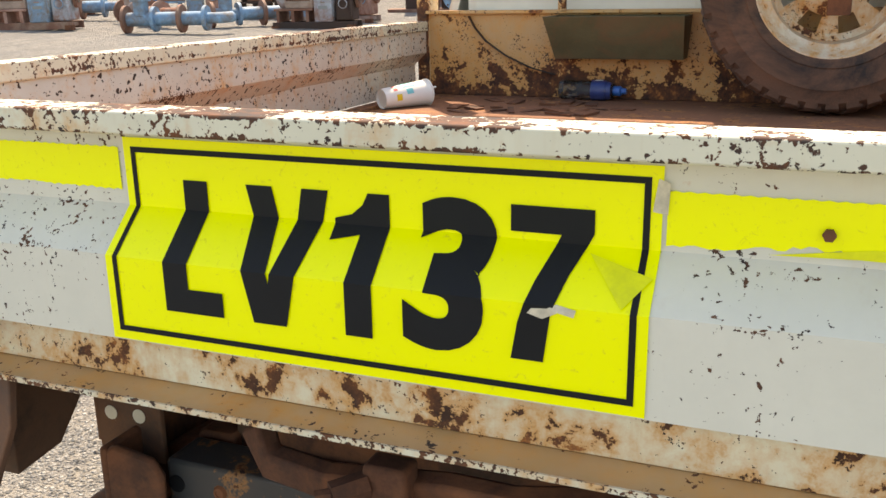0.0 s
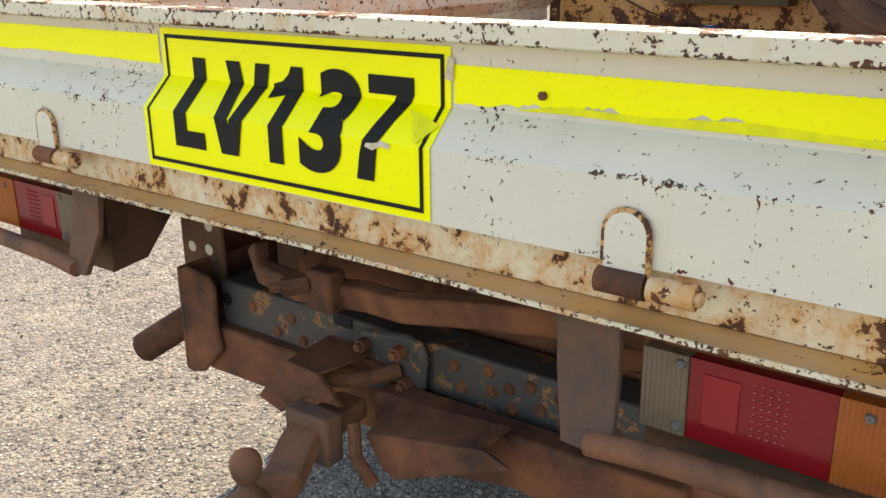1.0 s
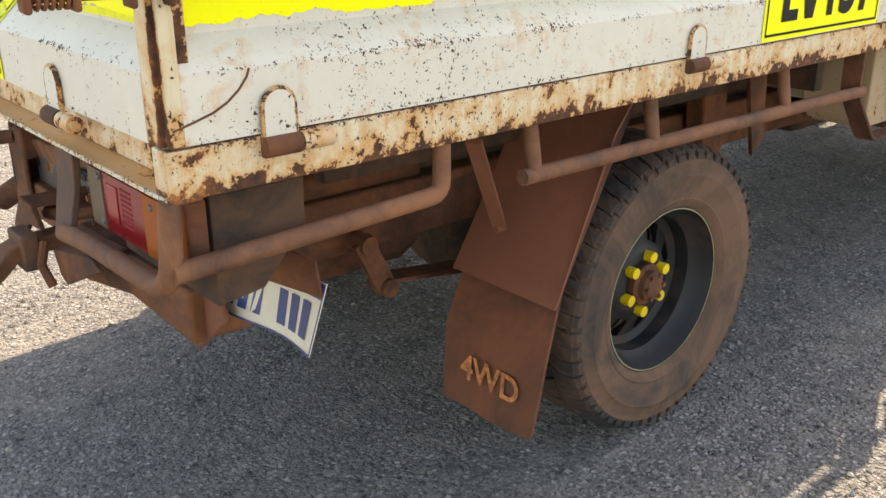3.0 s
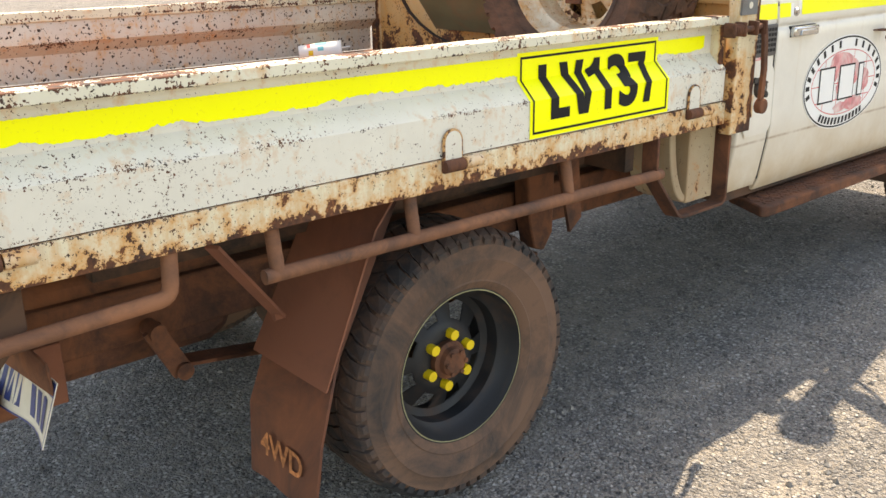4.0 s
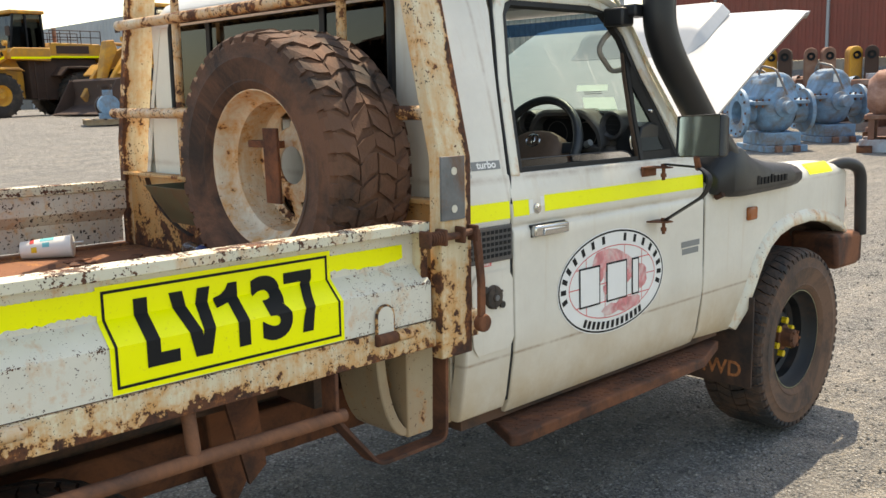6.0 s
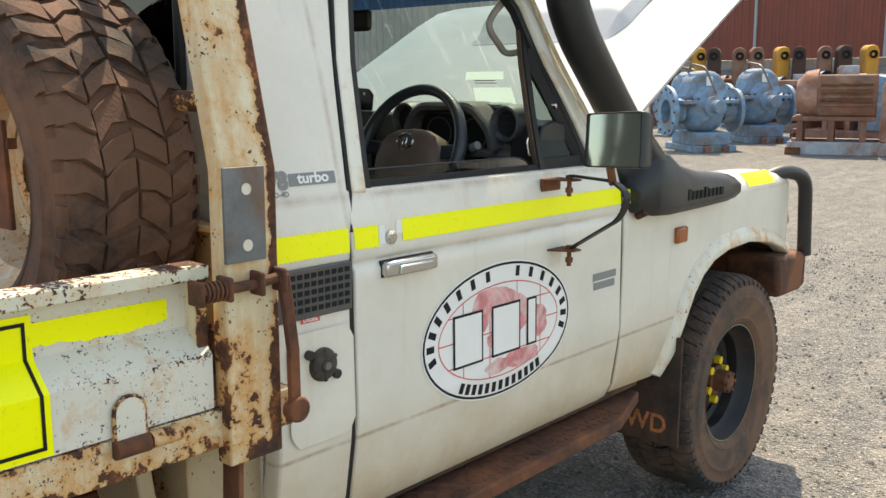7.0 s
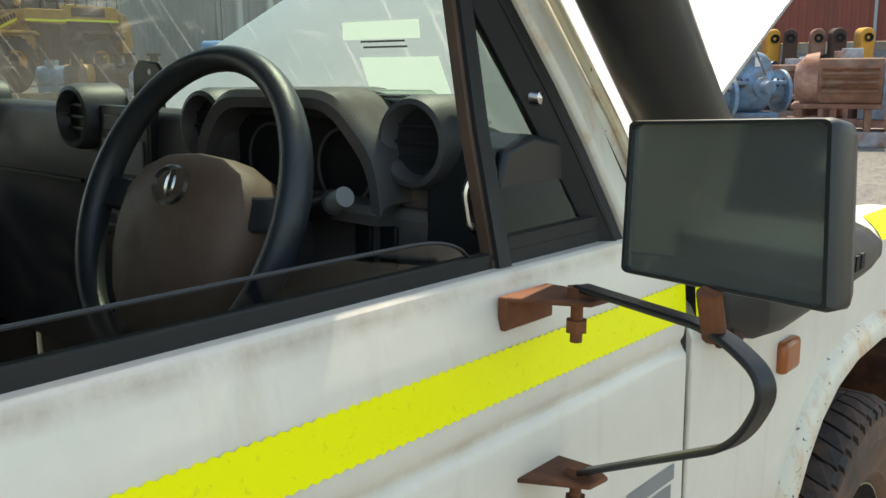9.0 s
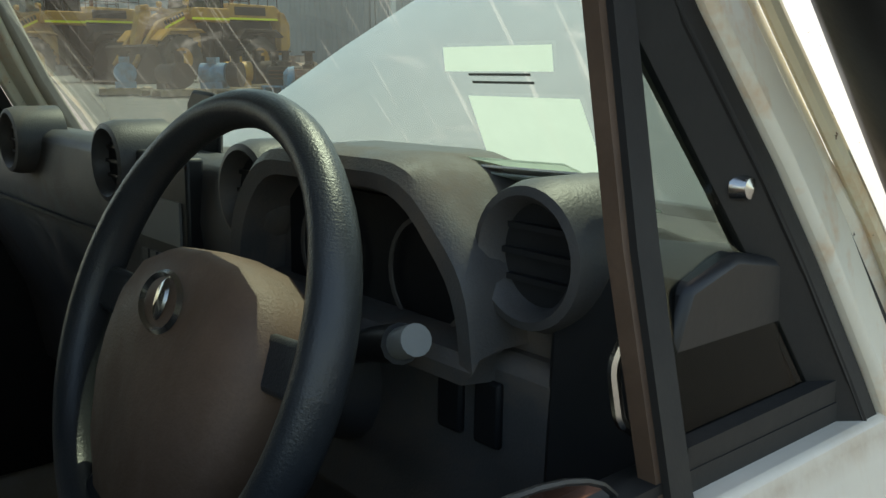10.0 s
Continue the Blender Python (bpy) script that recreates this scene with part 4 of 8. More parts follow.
def grid_panel(cols, xf, zs=(0, 0.03, 0.12, 0.25, 0.35, 0.5, 0.65, 0.8, 0.93, 1), thick=0.02, s=1):
    """A curved body panel from columns (y, low z, high z)."""
    me = Mesh()
    n = len(zs)
    v = []
    for inner in (0, 1):
        for y, lo, hi in cols:
            for f in zs:
                z = lo + (hi - lo) * f
                v.append((s * (xf(y, z) - inner * thick), y, z))
    c = len(cols)
    f = []
    for k in range(c - 1):
        for i in range(n - 1):
            q = (k * n + i, (k + 1) * n + i, (k + 1) * n + i + 1, k * n + i + 1)
            f.append(q)
            f.append(tuple(c * n + j for j in reversed(q)))
    rim = [k * n for k in range(c)] + [(c - 1) * n + i for i in range(1, n)] + [k * n + n - 1 for k in range(c - 2, -1, -1)] + [i for i in range(n - 2, 0, -1)]
    for a, b in zip(rim, rim[1:] + rim[:1]):
        f.append((a, b, c * n + b, c * n + a))
    return me.add(v, f)


YD0, YD1 = 2.664, 3.738      # the door's rear and front edges
for s in (1, -1):
    zz = [(z - 0.676) / (1.383 - 0.676) for z in (0.676, 0.72, 0.80, 0.86, 0.895, 0.91, 1.0, 1.1, 1.19, 1.218, 1.226, 1.234, 1.242, 1.25, 1.262, 1.30, 1.318, 1.334, 1.350, 1.383)]
    door = part("door", grid_panel([(YD0 + 0.008, 0.676, 1.383), (YD0 + 0.02, 0.676, 1.383), (3.2, 0.676, 1.383), (3.60, 0.676, 1.383), (3.69, 0.676, 1.383), (YD1 - 0.006, 0.68, 1.375)], lambda y, z: side_x(z), zz, 0.03, s), m_cab, truck, "white cab door, window wound down" if s > 0 else "white cab door", 0.004)
    rearq = part("rear_quarter", grid_panel([(2.462, 0.70, 1.93), (2.47, 0.70, 1.93), (2.56, 0.70, 1.93), (YD0 - 0.007, 0.70, 1.93)], lambda y, z: side_x(z) - (0.012 if y < 2.465 else 0), [(z - 0.70) / 1.23 for z in (0.70, 0.74, 0.80, 0.86, 0.9, 1.0, 1.1, 1.2, 1.218, 1.234, 1.25, 1.3, 1.318, 1.35, 1.385, 1.5, 1.6, 1.7, 1.84, 1.93)], 0.03, s).lean(2.462, YD0), m_cab, truck, "white rear cab panel" if s > 0 else "", 0.004)

    def fender_x(y, z):
        x = min(0.893, side_x(min(z, 1.2))) if z < 1.235 else 0.893 - 0.10 * ((z - 1.235) / 0.093) ** 2
        x -= 0.05 * max(0.0, (y - 4.75) / 0.4) ** 2
        return x

    ARCH = [(4.05, 0.668), (4.085, 0.74), (4.125, 0.84), (4.18, 0.93), (4.24, 0.985), (4.32, 1.025), (4.43, 1.048), (4.60, 1.055), (4.80, 1.03), (4.95, 0.99), (5.06, 0.95), (5.10, 0.90)]

    def arch_z(y):
        for (y0, z0), (y1, z1) in zip(ARCH, ARCH[1:]):
            if y <= y1:
                return z0 + (z1 - z0) * max(0.0, y - y0) / (y1 - y0)
        return ARCH[-1][1]

    cols = []
    for y in [YD1 + 0.006, 3.80, 3.9, 3.97, 4.02, 4.05, 4.085, 4.105, 4.125, 4.15, 4.18, 4.21, 4.24, 4.28, 4.32, 4.37, 4.43, 4.52, 4.60, 4.7, 4.8, 4.88, 4.95, 5.0, 5.06, 5.10, 5.135]:
        lo = 0.690 - 0.06 * (y - 3.742) if y < 4.04 else arch_z(y) + 0.012
        hi = 1.325 - 0.02 * (y - 3.75) - 0.07 * max(0, (y - 4.7) / 0.43) ** 2
        cols.append((y, lo, hi))
    fender = part("front_fender", grid_panel(cols, fender_x, (0, 0.05, 0.2, 0.35, 0.5, 0.65, 0.78, 0.86, 0.92, 0.96, 1), 0.03, s), m_cab, truck, "white front wing with flared wheel arch" if s > 0 else "", 0.003)
    rings = []
    for i, (y, z) in enumerate(ARCH):
        (ya, za), (yb, zb) = ARCH[max(0, i - 1)], ARCH[min(len(ARCH) - 1, i + 1)]
        ln = math.hypot(yb - ya, zb - za)
        ny, nz = -(zb - za) / ln, (yb - ya) / ln
        rings.append([(s * (xx + fender_x(y, z) - 0.893), y + ny * k, z + nz * k) for xx, k in ((0.887, 0.055), (0.900, 0.048), (0.912, 0.030), (0.918, 0.006), (0.914, 0.0), (0.86, 0.0), (0.86, 0.02))])
    part("arch_flare", Mesh().loft(rings), m_cabtrim, fender, "", 0, 60)
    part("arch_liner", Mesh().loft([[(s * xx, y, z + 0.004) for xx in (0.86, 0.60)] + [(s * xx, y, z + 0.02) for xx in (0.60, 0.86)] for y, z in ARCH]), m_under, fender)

    # window frame of the door
    def ws(y, z, inset=0.0):
        return (s * (side_x(z) - inset), y, z)
    rear_in = ((2.733, 1.372), (2.738, 1.44), (2.756, 1.64), (2.787, 1.768), (2.806, 1.845))
    front_in = ((3.345, 1.885), (3.415, 1.800), (3.450, 1.70), (3.468, 1.655), (3.524, 1.56), (3.560, 1.495), (3.598, 1.415), (3.614, 1.372))
    frame_pts = [ws(y - 0.022, z, 0.012) for y, z in rear_in] + [ws(2.815, 1.888, 0.012), ws(2.86, 1.907, 0.014), ws(3.27, 1.912, 0.014)] + [ws(y + 0.021, z + 0.006, 0.012) for y, z in front_in]
    part("door_frame", Mesh().tube(frame_pts, 0.02, squash=(0.030, 0.042)), m_pillar, truck, "white door window frame" if s > 0 else "", 0.006)
    part("gap_rubber", Mesh().tube([ws(y, z, 0.004) for y, z in ((2.672, 1.30), (2.688, 1.376), (2.712, 1.634), (2.742, 1.762), (2.772, 1.89))], 0.006, 8), m_rubber, truck)
    seal = [ws(y + 0.008, z, 0.016) for y, z in rear_in] + [ws(2.86, 1.880, 0.018), ws(3.28, 1.885, 0.018)] + [ws(y - 0.012, z - 0.006, 0.016) for y, z in front_in]
    part("window_seal", Mesh().tube(seal, 0.01, squash=(0.022, 0.020)), m_rubber, truck)
    part("window_seal", Mesh().tube([ws(2.745, 1.390, 0.022), ws(3.615, 1.390, 0.022)], 0.01, squash=(0.016, 0.014)), m_rubber, truck)
    part("quarter_divider", Mesh().tube([ws(3.381, 1.382, 0.014), ws(3.386, 1.52, 0.016), ws(3.404, 1.66, 0.018), ws(3.430, 1.77, 0.018)], 0.01, squash=(0.011, 0.020)), m_rubber, truck)
    part("divider_channel", Mesh().tube([ws(3.370, 1.382, 0.020), ws(3.374, 1.52, 0.022), ws(3.391, 1.66, 0.024), ws(3.420, 1.77, 0.024)], 0.01, squash=(0.012, 0.007)), m_wornsteel, truck)
    part("window_seal", Mesh().tube([ws(y - 0.030, z - 0.008, 0.020) for y, z in front_in[2:]], 0.01, squash=(0.012, 0.036)), m_rubber, truck)
    part("window_seal", Mesh().tube([ws(3.395, 1.398, 0.020), ws(3.60, 1.400, 0.020)], 0.01, squash=(0.014, 0.026)), m_rubber, truck)
    q = Mesh().add([ws(3.390, 1.40, 0.022), ws(3.584, 1.40, 0.022), ws(3.440, 1.70, 0.022), ws(3.416, 1.70, 0.022)], [(0, 1, 2, 3)])
    part("quarter_glass", q, m_sidetint, truck, "tinted quarter window", smooth=0)
    # A pillar and gutter
    ap = [(s * 0.846, 3.715, 1.362), (s * 0.826, 3.672, 1.43), (s * 0.790, 3.583, 1.55), (s * 0.762, 3.526, 1.65), (s * 0.728, 3.464, 1.78), (s * 0.700, 3.40, 1.92)]
    part("windscreen_pillar", Mesh().tube(ap, 0.03, squash=(0.05, 0.046)), m_pillar, truck, "white windscreen pillar with rust spots" if s > 0 else "", 0.008)
    g = [(s * 0.735, 2.48, 1.945), (s * 0.732, 3.26, 1.950), (s * 0.730, 3.380, 1.935), (s * 0.752, 3.462, 1.825), (s * 0.792, 3.518, 1.685), (s * 0.840, 3.632, 1.50), (s * 0.866, 3.668, 1.405)]
    part("rain_gutter", Mesh().tube(bend(g, 0.05), 0.0065, 8), m_gutter, truck, "yellowed rain gutter" if s > 0 else "")
    gapl = [(s * (side_x(z) - 0.004), y, z) for y, z in ((3.657, 1.405), (3.634, 1.44), (3.566, 1.56), (3.506, 1.66), (3.487, 1.70), (3.452, 1.80), (3.390, 1.90), (3.29, 1.936), (2.80, 1.936))]
    part("gap_rubber", Mesh().tube(gapl, 0.006, 8), m_rubber, truck)

# rubber in the door's gaps
for y in (YD0, YD1):
    part("gap_rubber", Mesh().loft([[(side_x(z) - d, y + o, z) for d, o in ((0.006, -0.008), (0.006, 0.009), (0.028, 0.009), (0.028, -0.008))] for z in (0.72, 0.86, 1.0, 1.15, 1.26, 1.33, 1.375)]), m_rubber, truck)

part("window_seal", Mesh().box(0.812, 0.844, 2.735, 3.640, 1.3835, 1.392), m_rubber, truck, "", 0.003)
# glass partly wound down in the driver's door
gx = side_x(1.40) - 0.020
gl = [(2.715, 1.37), (3.365, 1.37), (3.345, 1.392)] + [(3.26 + 0.08 * math.cos(t), 1.392 + 0.028 * math.sin(t)) for t in [math.pi / 2 * k / 6 for k in range(1, 7)]] + [(2.712, 1.420)]
part("door_glass", Mesh().add([(gx, y, z) for y, z in gl], [tuple(range(len(gl)))]), m_sidetint, truck, "lowered tinted side window", smooth=0)
part("glass_edge", Mesh().tube([(gx, y, z) for y, z in gl[2:]], 0.002, 6), m_black, truck)

# roof, rear wall with window, sills, floor, firewall
rows_y = [2.462, 2.50, 2.60, 3.0, 3.28, 3.40]
me = Mesh()
xs = [-0.735, -0.70, -0.62, -0.3, 0, 0.3, 0.62, 0.70, 0.735]
rings = []
for y in rows_y:
    zt = {2.462: 1.935, 2.50: 1.975, 3.40: 1.945}.get(y, 1.985)
    top = [(x, y, zt - (0.045 if abs(x) > 0.72 else 0.012 if abs(x) > 0.68 else 0)) for x in xs]
    rings.append(top + [(x * 0.985, y, zt - 0.06) for x in reversed(xs)])
part("roof", me.loft(rings), m_cab, truck, "white cab roof", 0.004, 50)
for x0, x1, z0, z1 in ((-0.84, 0.84, 0.72, 1.30), (-0.80, 0.80, 1.30, 1.56), (-0.76, -0.60, 1.56, 1.91), (0.62, 0.76, 1.56, 1.91), (-0.598, 0.618, 1.893, 1.938)):
    part("rear_wall_panel", Mesh().box(x0, x1, 2.464, 2.49, z0, z1), m_cab, truck, "white cab rear wall" if z0 < 1 else "", 0.004)

part("rear_window", Mesh().box(-0.598, 0.618, 2.474, 2.480, 1.562, 1.89), m_tint, truck, "dark tinted rear window")
for x in (-0.36, 0.30):
    part("window_bar", Mesh().box(x - 0.012, x + 0.012, 2.468, 2.473, 1.562, 1.89), m_rubber, truck)
part("window_seal", Mesh().tube(bend([(-0.605, 2.462, 1.555), (0.625, 2.462, 1.555), (0.625, 2.462, 1.900), (-0.605, 2.462, 1.900), (-0.605, 2.462, 1.555)], 0.05), 0.014, 8), m_rubber, truck)
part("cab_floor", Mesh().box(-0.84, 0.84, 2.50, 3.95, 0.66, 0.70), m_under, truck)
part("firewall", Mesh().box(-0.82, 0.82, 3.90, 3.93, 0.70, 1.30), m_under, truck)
# cowl and windscreen
me = Mesh().add([(-0.84, 3.735, 1.352), (0.84, 3.735, 1.352), (0.80, 3.95, 1.285), (-0.80, 3.95, 1.285), (-0.84, 3.735, 1.30), (0.84, 3.735, 1.30), (0.80, 3.95, 1.25), (-0.80, 3.95, 1.25)], [(0, 1, 2, 3), (4, 7, 6, 5), (0, 4, 5, 1), (1, 5, 6, 2), (2, 6, 7, 3), (3, 7, 4, 0)])
part("cowl", me, m_black, truck)
wsn = Mesh().add([(-0.82, 3.765, 1.37), (0.82, 3.765, 1.37), (0.715, 3.385, 1.885), (-0.715, 3.385, 1.885)], [(0, 1, 2, 3)])
wso = part("windscreen", wsn, m_screen, truck, "dusty laminated windscreen", smooth=0)

# bonnet, raised
HINGE, OPEN = Vector((0, 3.90, 1.467)), radians(29.6)
def bonnet():
    me = Mesh()
    rings = []
    for y, w, z in ((0.0, 0.770, 0.0), (0.03, 0.775, 0.004), (0.45, 0.775, 0.012), (0.86, 0.772, 0.008), (1.02, 0.765, 0.0), (1.08, 0.755, -0.022), (1.085, 0.74, -0.042)):
        pts = []
        for f in (-1, -0.97, -0.85, -0.5, 0, 0.5, 0.85, 0.97, 1):
            pts.append((w * f, y, z - 0.02 * max(0, abs(f) - 0.8) / 0.2))
        pts += [(p[0] * 0.985, p[1], p[2] - 0.02) for p in reversed(pts)]
        rings.append([HINGE + Matrix.Rotation(OPEN, 3, 'X') @ Vector(p) for p in pts])
    return me.loft(rings)
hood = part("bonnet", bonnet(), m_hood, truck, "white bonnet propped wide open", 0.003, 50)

def scoop():
    rings = []
    for y, x0, x1, h in ((0.60, -0.25, 0.40, 0.002), (0.625, -0.26, 0.41, 0.008), (0.73, -0.275, 0.43, 0.060), (0.76, -0.275, 0.43, 0.066), (1.02, -0.26, 0.41, 0.060), (1.04, -0.24, 0.39, 0.0)):
        pts = [(x0, y, 0.0), (x0 + 0.03, y, h * 0.8), (x0 + 0.08, y, h), (x1 - 0.08, y, h), (x1 - 0.03, y, h * 0.8), (x1, y, 0.0)]
        pts += [(x1 - 0.01, y, -0.01), (x0 + 0.01, y, -0.01)]
        rings.append([HINGE + Matrix.Rotation(OPEN, 3, 'X') @ Vector((p[0], p[1], p[2] + 0.010)) for p in pts])
    return Mesh().loft(rings)
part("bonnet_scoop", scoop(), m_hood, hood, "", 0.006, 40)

# snorkel
me = Mesh().tube(bend([(0.890, 3.90, 1.36), (0.870, 3.76, 1.487), (0.871, 3.70, 1.540), (0.879, 3.492, 1.727), (0.872, 3.44, 1.82), (0.867, 3.435, 2.02)], 0.06), 0.055, 18)
part("snorkel_pipe", me, m_black, truck, "black plastic snorkel")
part("snorkel_head", Mesh().lathe([(0.0001, 0), (0.075, 0), (0.085, 0.02), (0.085, 0.1), (0.06, 0.12), (0.0001, 0.12)], 20, Matrix.Translation((0.865, 3.44, 1.985))), m_black, truck)
part("snorkel_bracket", Mesh().box(0.76, 0.83, 3.36, 3.46, 1.86, 1.90).box(0.72, 0.80, 3.33, 3.40, 1.83, 1.89), m_black, truck, "", 0.008)
rings = []
for y, z0, z1, x1 in ((3.77, 1.240, 1.33, 0.925), (3.84, 1.226, 1.42, 0.955), (3.92, 1.222, 1.41, 0.962), (4.00, 1.222, 1.370, 0.958), (4.15, 1.222, 1.340, 0.952), (4.36, 1.225, 1.318, 0.945), (4.45, 1.230, 1.308, 0.935), (4.475, 1.240, 1.292, 0.91)):
    rings.append([(0.84, y, z0), (x1 - 0.02, y, z0 - 0.002), (x1, y, z0 + 0.02), (x1, y, z0 + (z1 - z0) * 0.6), (x1 - 0.025, y, z1 - 0.01), (x1 - 0.05, y, z1), (0.80, y, z1)])
part("snorkel_base", Mesh().loft(rings), m_black, truck, "", 0.004, 40)

# door mirror
mc = [Vector((0.986, 3.386, 1.530)), Vector((1.176, 3.320, 1.540)), Vector((1.190, 3.294, 1.411)), Vector((0.992, 3.370, 1.400))]
cen = sum(mc, Vector()) / 4
nrm = (mc[1] - mc[0]).cross(mc[3] - mc[0]).normalized()
if nrm.y > 0:
    nrm = -nrm
def shrink(k, off):
    out = []
    for i in range(4):
        p, a, b = mc[i], mc[i - 1], mc[(i + 1) % 4]
        c = cen + (p - cen) * k
        ca, cb = cen + (a - cen) * k, cen + (b - cen) * k
        for t in (0.08, 0.03):
            out.append(c.lerp(ca, t) + nrm * off)
        out.append(c.lerp(cen, 0.02) + nrm * off)
        for t in (0.03, 0.08):
            out.append(c.lerp(cb, t) + nrm * off)
    return out
part("mirror_housing", Mesh().loft([shrink(0.66, -0.052), shrink(0.9, -0.038), shrink(1.0, -0.020), shrink(1.02, 0.0), shrink(1.0, 0.006), shrink(0.965, 0.006), shrink(0.96, 0.001)]), m_black, truck, "black door mirror housing")
part("mirror_glass", Mesh().loft([shrink(0.962, -0.002), shrink(0.962, 0.002)]), m_mirror, truck, "dusty mirror glass")

# bull bar and bumper
part("bull_bar", Mesh().tube(bend([(0.80, 4.84, 1.235), (0.86, 5.03, 1.285), (0.90, 5.16, 1.255), (0.90, 5.20, 0.93)], 0.08), 0.028, 14), m_black, truck, "black tubular bull bar")
part("bumper", Mesh().box(-0.92, 0.90, 5.12, 5.24, 0.79, 0.945), m_rust, truck, "", 0.02)
# side step
part("side_step", Mesh().prism([(0.74, 2.71), (0.78, 2.69), (0.925, 2.615), (0.942, 2.64), (0.934, 3.70), (0.85, 3.95), (0.74, 3.97)], 2, 0.602, 0.640), m_rust, truck, "brown checker-plate side step", 0.006)
# chassis
for x in (-0.43, 0.43):
    part("chassis_rail", Mesh().box(x - 0.035, x + 0.035, 0.34, 5.1, 0.60, 0.74), m_rust, truck, "", 0.008)
# unseen box added on the left to stop daylight showing under the tray
part("left_light_block", Mesh().box(-0.88, -0.48, 1.74, 2.44, 0.50, 0.95), m_under, truck, "", 0.02)
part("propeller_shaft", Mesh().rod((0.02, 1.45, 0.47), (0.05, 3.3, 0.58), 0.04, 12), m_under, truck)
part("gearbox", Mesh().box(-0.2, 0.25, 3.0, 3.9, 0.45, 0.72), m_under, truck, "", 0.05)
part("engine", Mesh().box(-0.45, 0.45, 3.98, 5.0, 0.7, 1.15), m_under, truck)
# sheets added inside the wings to block sun patches on the ground
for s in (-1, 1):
    part("wing_sun_block", Mesh().box(min(s * 0.44, s * 0.845), max(s * 0.44, s * 0.845), 3.90, 5.02, 1.06, 1.075), m_under, truck)


# ---- rear lamps, bars and underbody ----
m_redbright = plain("bright red lens", (0.27, 0.008, 0.012), 0.15, vary=0.1, bump=0.0)

for s in (1, -1):
    lab = "plain" if s < 0 else ""
    strap = Mesh().loft([[(s * 0.470, 0.012, 0.972), (s * 0.552, 0.012, 0.972), (s * 0.552, 0.026, 0.972), (s * 0.470, 0.026, 0.972)],
                         [(s * 0.474, 0.006, 0.90), (s * 0.556, 0.006, 0.90), (s * 0.556, 0.018, 0.90), (s * 0.474, 0.018, 0.90)],
                         [(s * 0.496, -0.018, 0.815), (s * 0.562, -0.018, 0.81), (s * 0.562, -0.006, 0.81), (s * 0.496, -0.006, 0.815)]])
    part("lamp_bracket", strap, m_dark, truck, "rust-worn dark steel lamp bracket", 0.002)
    loop = bend([(s * 0.53, -0.012, 0.822), (s * 0.62, -0.010, 0.830), (s * 0.932, -0.006, 0.834), (s * 0.936, 0.004, 0.972)], 0.06, 7)
    part("guard_bar", Mesh().tube(loop, 0.0165, 12), m_pipe, truck, "dusty brown tubular lamp guard")
    lamp = part("tail_lamp", Mesh().box(min(s * 0.565, s * 0.90), max(s * 0.565, s * 0.90), 0.045, 0.075, 0.838, 0.952), m_rust, truck, "ribbed red and amber tail lamp in a rusty frame", 0.004)
    for nm, a, b, mat in (("clear_lens", 0.577, 0.631, m_clear), ("red_lens", 0.632, 0.789, m_red), ("amber_lens", 0.79, 0.888, m_amber)):
        n = int((b - a) / 0.006)
        front = []
        for k in range(2 * n + 1):
            front.append((s * (a + (b - a) * k / (2 * n)), 0.0265 if k % 2 or nm == "red_lens" else 0.0245))
        me = Mesh().prism(front + [(s * b, 0.046), (s * a, 0.046)], 2, 0.846, 0.945)
        lens = part(nm, me, mat, lamp)
        if nm == "red_lens":
            part("reflector", Mesh().box(min(s * 0.648, s * 0.690), max(s * 0.648, s * 0.690), 0.0245, 0.0268, 0.868, 0.930), m_redbright, lamp, "brighter red reflector square", 0.002)
            for k in range(5):
                for j in range(8):
                    part("lens_bead", Mesh().ball((s * (0.706 + 0.0085 * k), 0.0268, 0.872 + 0.0085 * j), 0.0028, 4), m_redbright, lamp)
    for x, z in ((0.622, 0.858), (0.622, 0.935), (0.875, 0.858), (0.82, 0.93)):
        part("screw", Mesh().lathe([(0.0001, 0.001), (0.002, 0.003), (0.0045, 0.003), (0.006, 0)], 8, Matrix.Translation((s * x, 0.0245, z)) @ Matrix.Rotation(math.pi / 2, 4, 'X')), m_bare, lamp)
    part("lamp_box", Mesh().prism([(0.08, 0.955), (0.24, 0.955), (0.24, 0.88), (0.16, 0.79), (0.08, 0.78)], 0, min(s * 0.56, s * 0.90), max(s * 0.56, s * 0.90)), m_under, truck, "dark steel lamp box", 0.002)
    # tube rails below the tray
    bar1 = bend([(s * 0.94, -0.005, 0.868), (s * 0.942, 0.488, 0.886), (s * 0.930, 0.498, 0.972)], 0.025, 4)
    part("tray_rail", Mesh().tube(bar1, 0.0160, 12), m_pipe, truck, "dusty brown tube rail under the tray")
    part("tray_rail", Mesh().rod((s * 0.937, 0.690, 0.873), (s * 0.945, 2.00, 0.866), 0.0160, 12), m_pipe, truck)
    for y in (0.722, 1.083, 1.61):
        part("rail_upright", Mesh().rod((s * 0.938, y, 0.873), (s * 0.920, y, 0.973), 0.0155, 12), m_pipe, truck)
    br = bend([(s * 0.925, 1.975, 0.972), (s * 0.925, 1.975, 0.86), (s * 0.930, 2.10, 0.712), (s * 0.945, 2.315, 0.722), (s * 0.930, 2.335, 0.965)], 0.025, 4)
    part("step_bracket", Mesh().tube(br, 0.02, squash=(0.055, 0.010)), m_rust, truck, "brown flat steel bracket", 0.002)

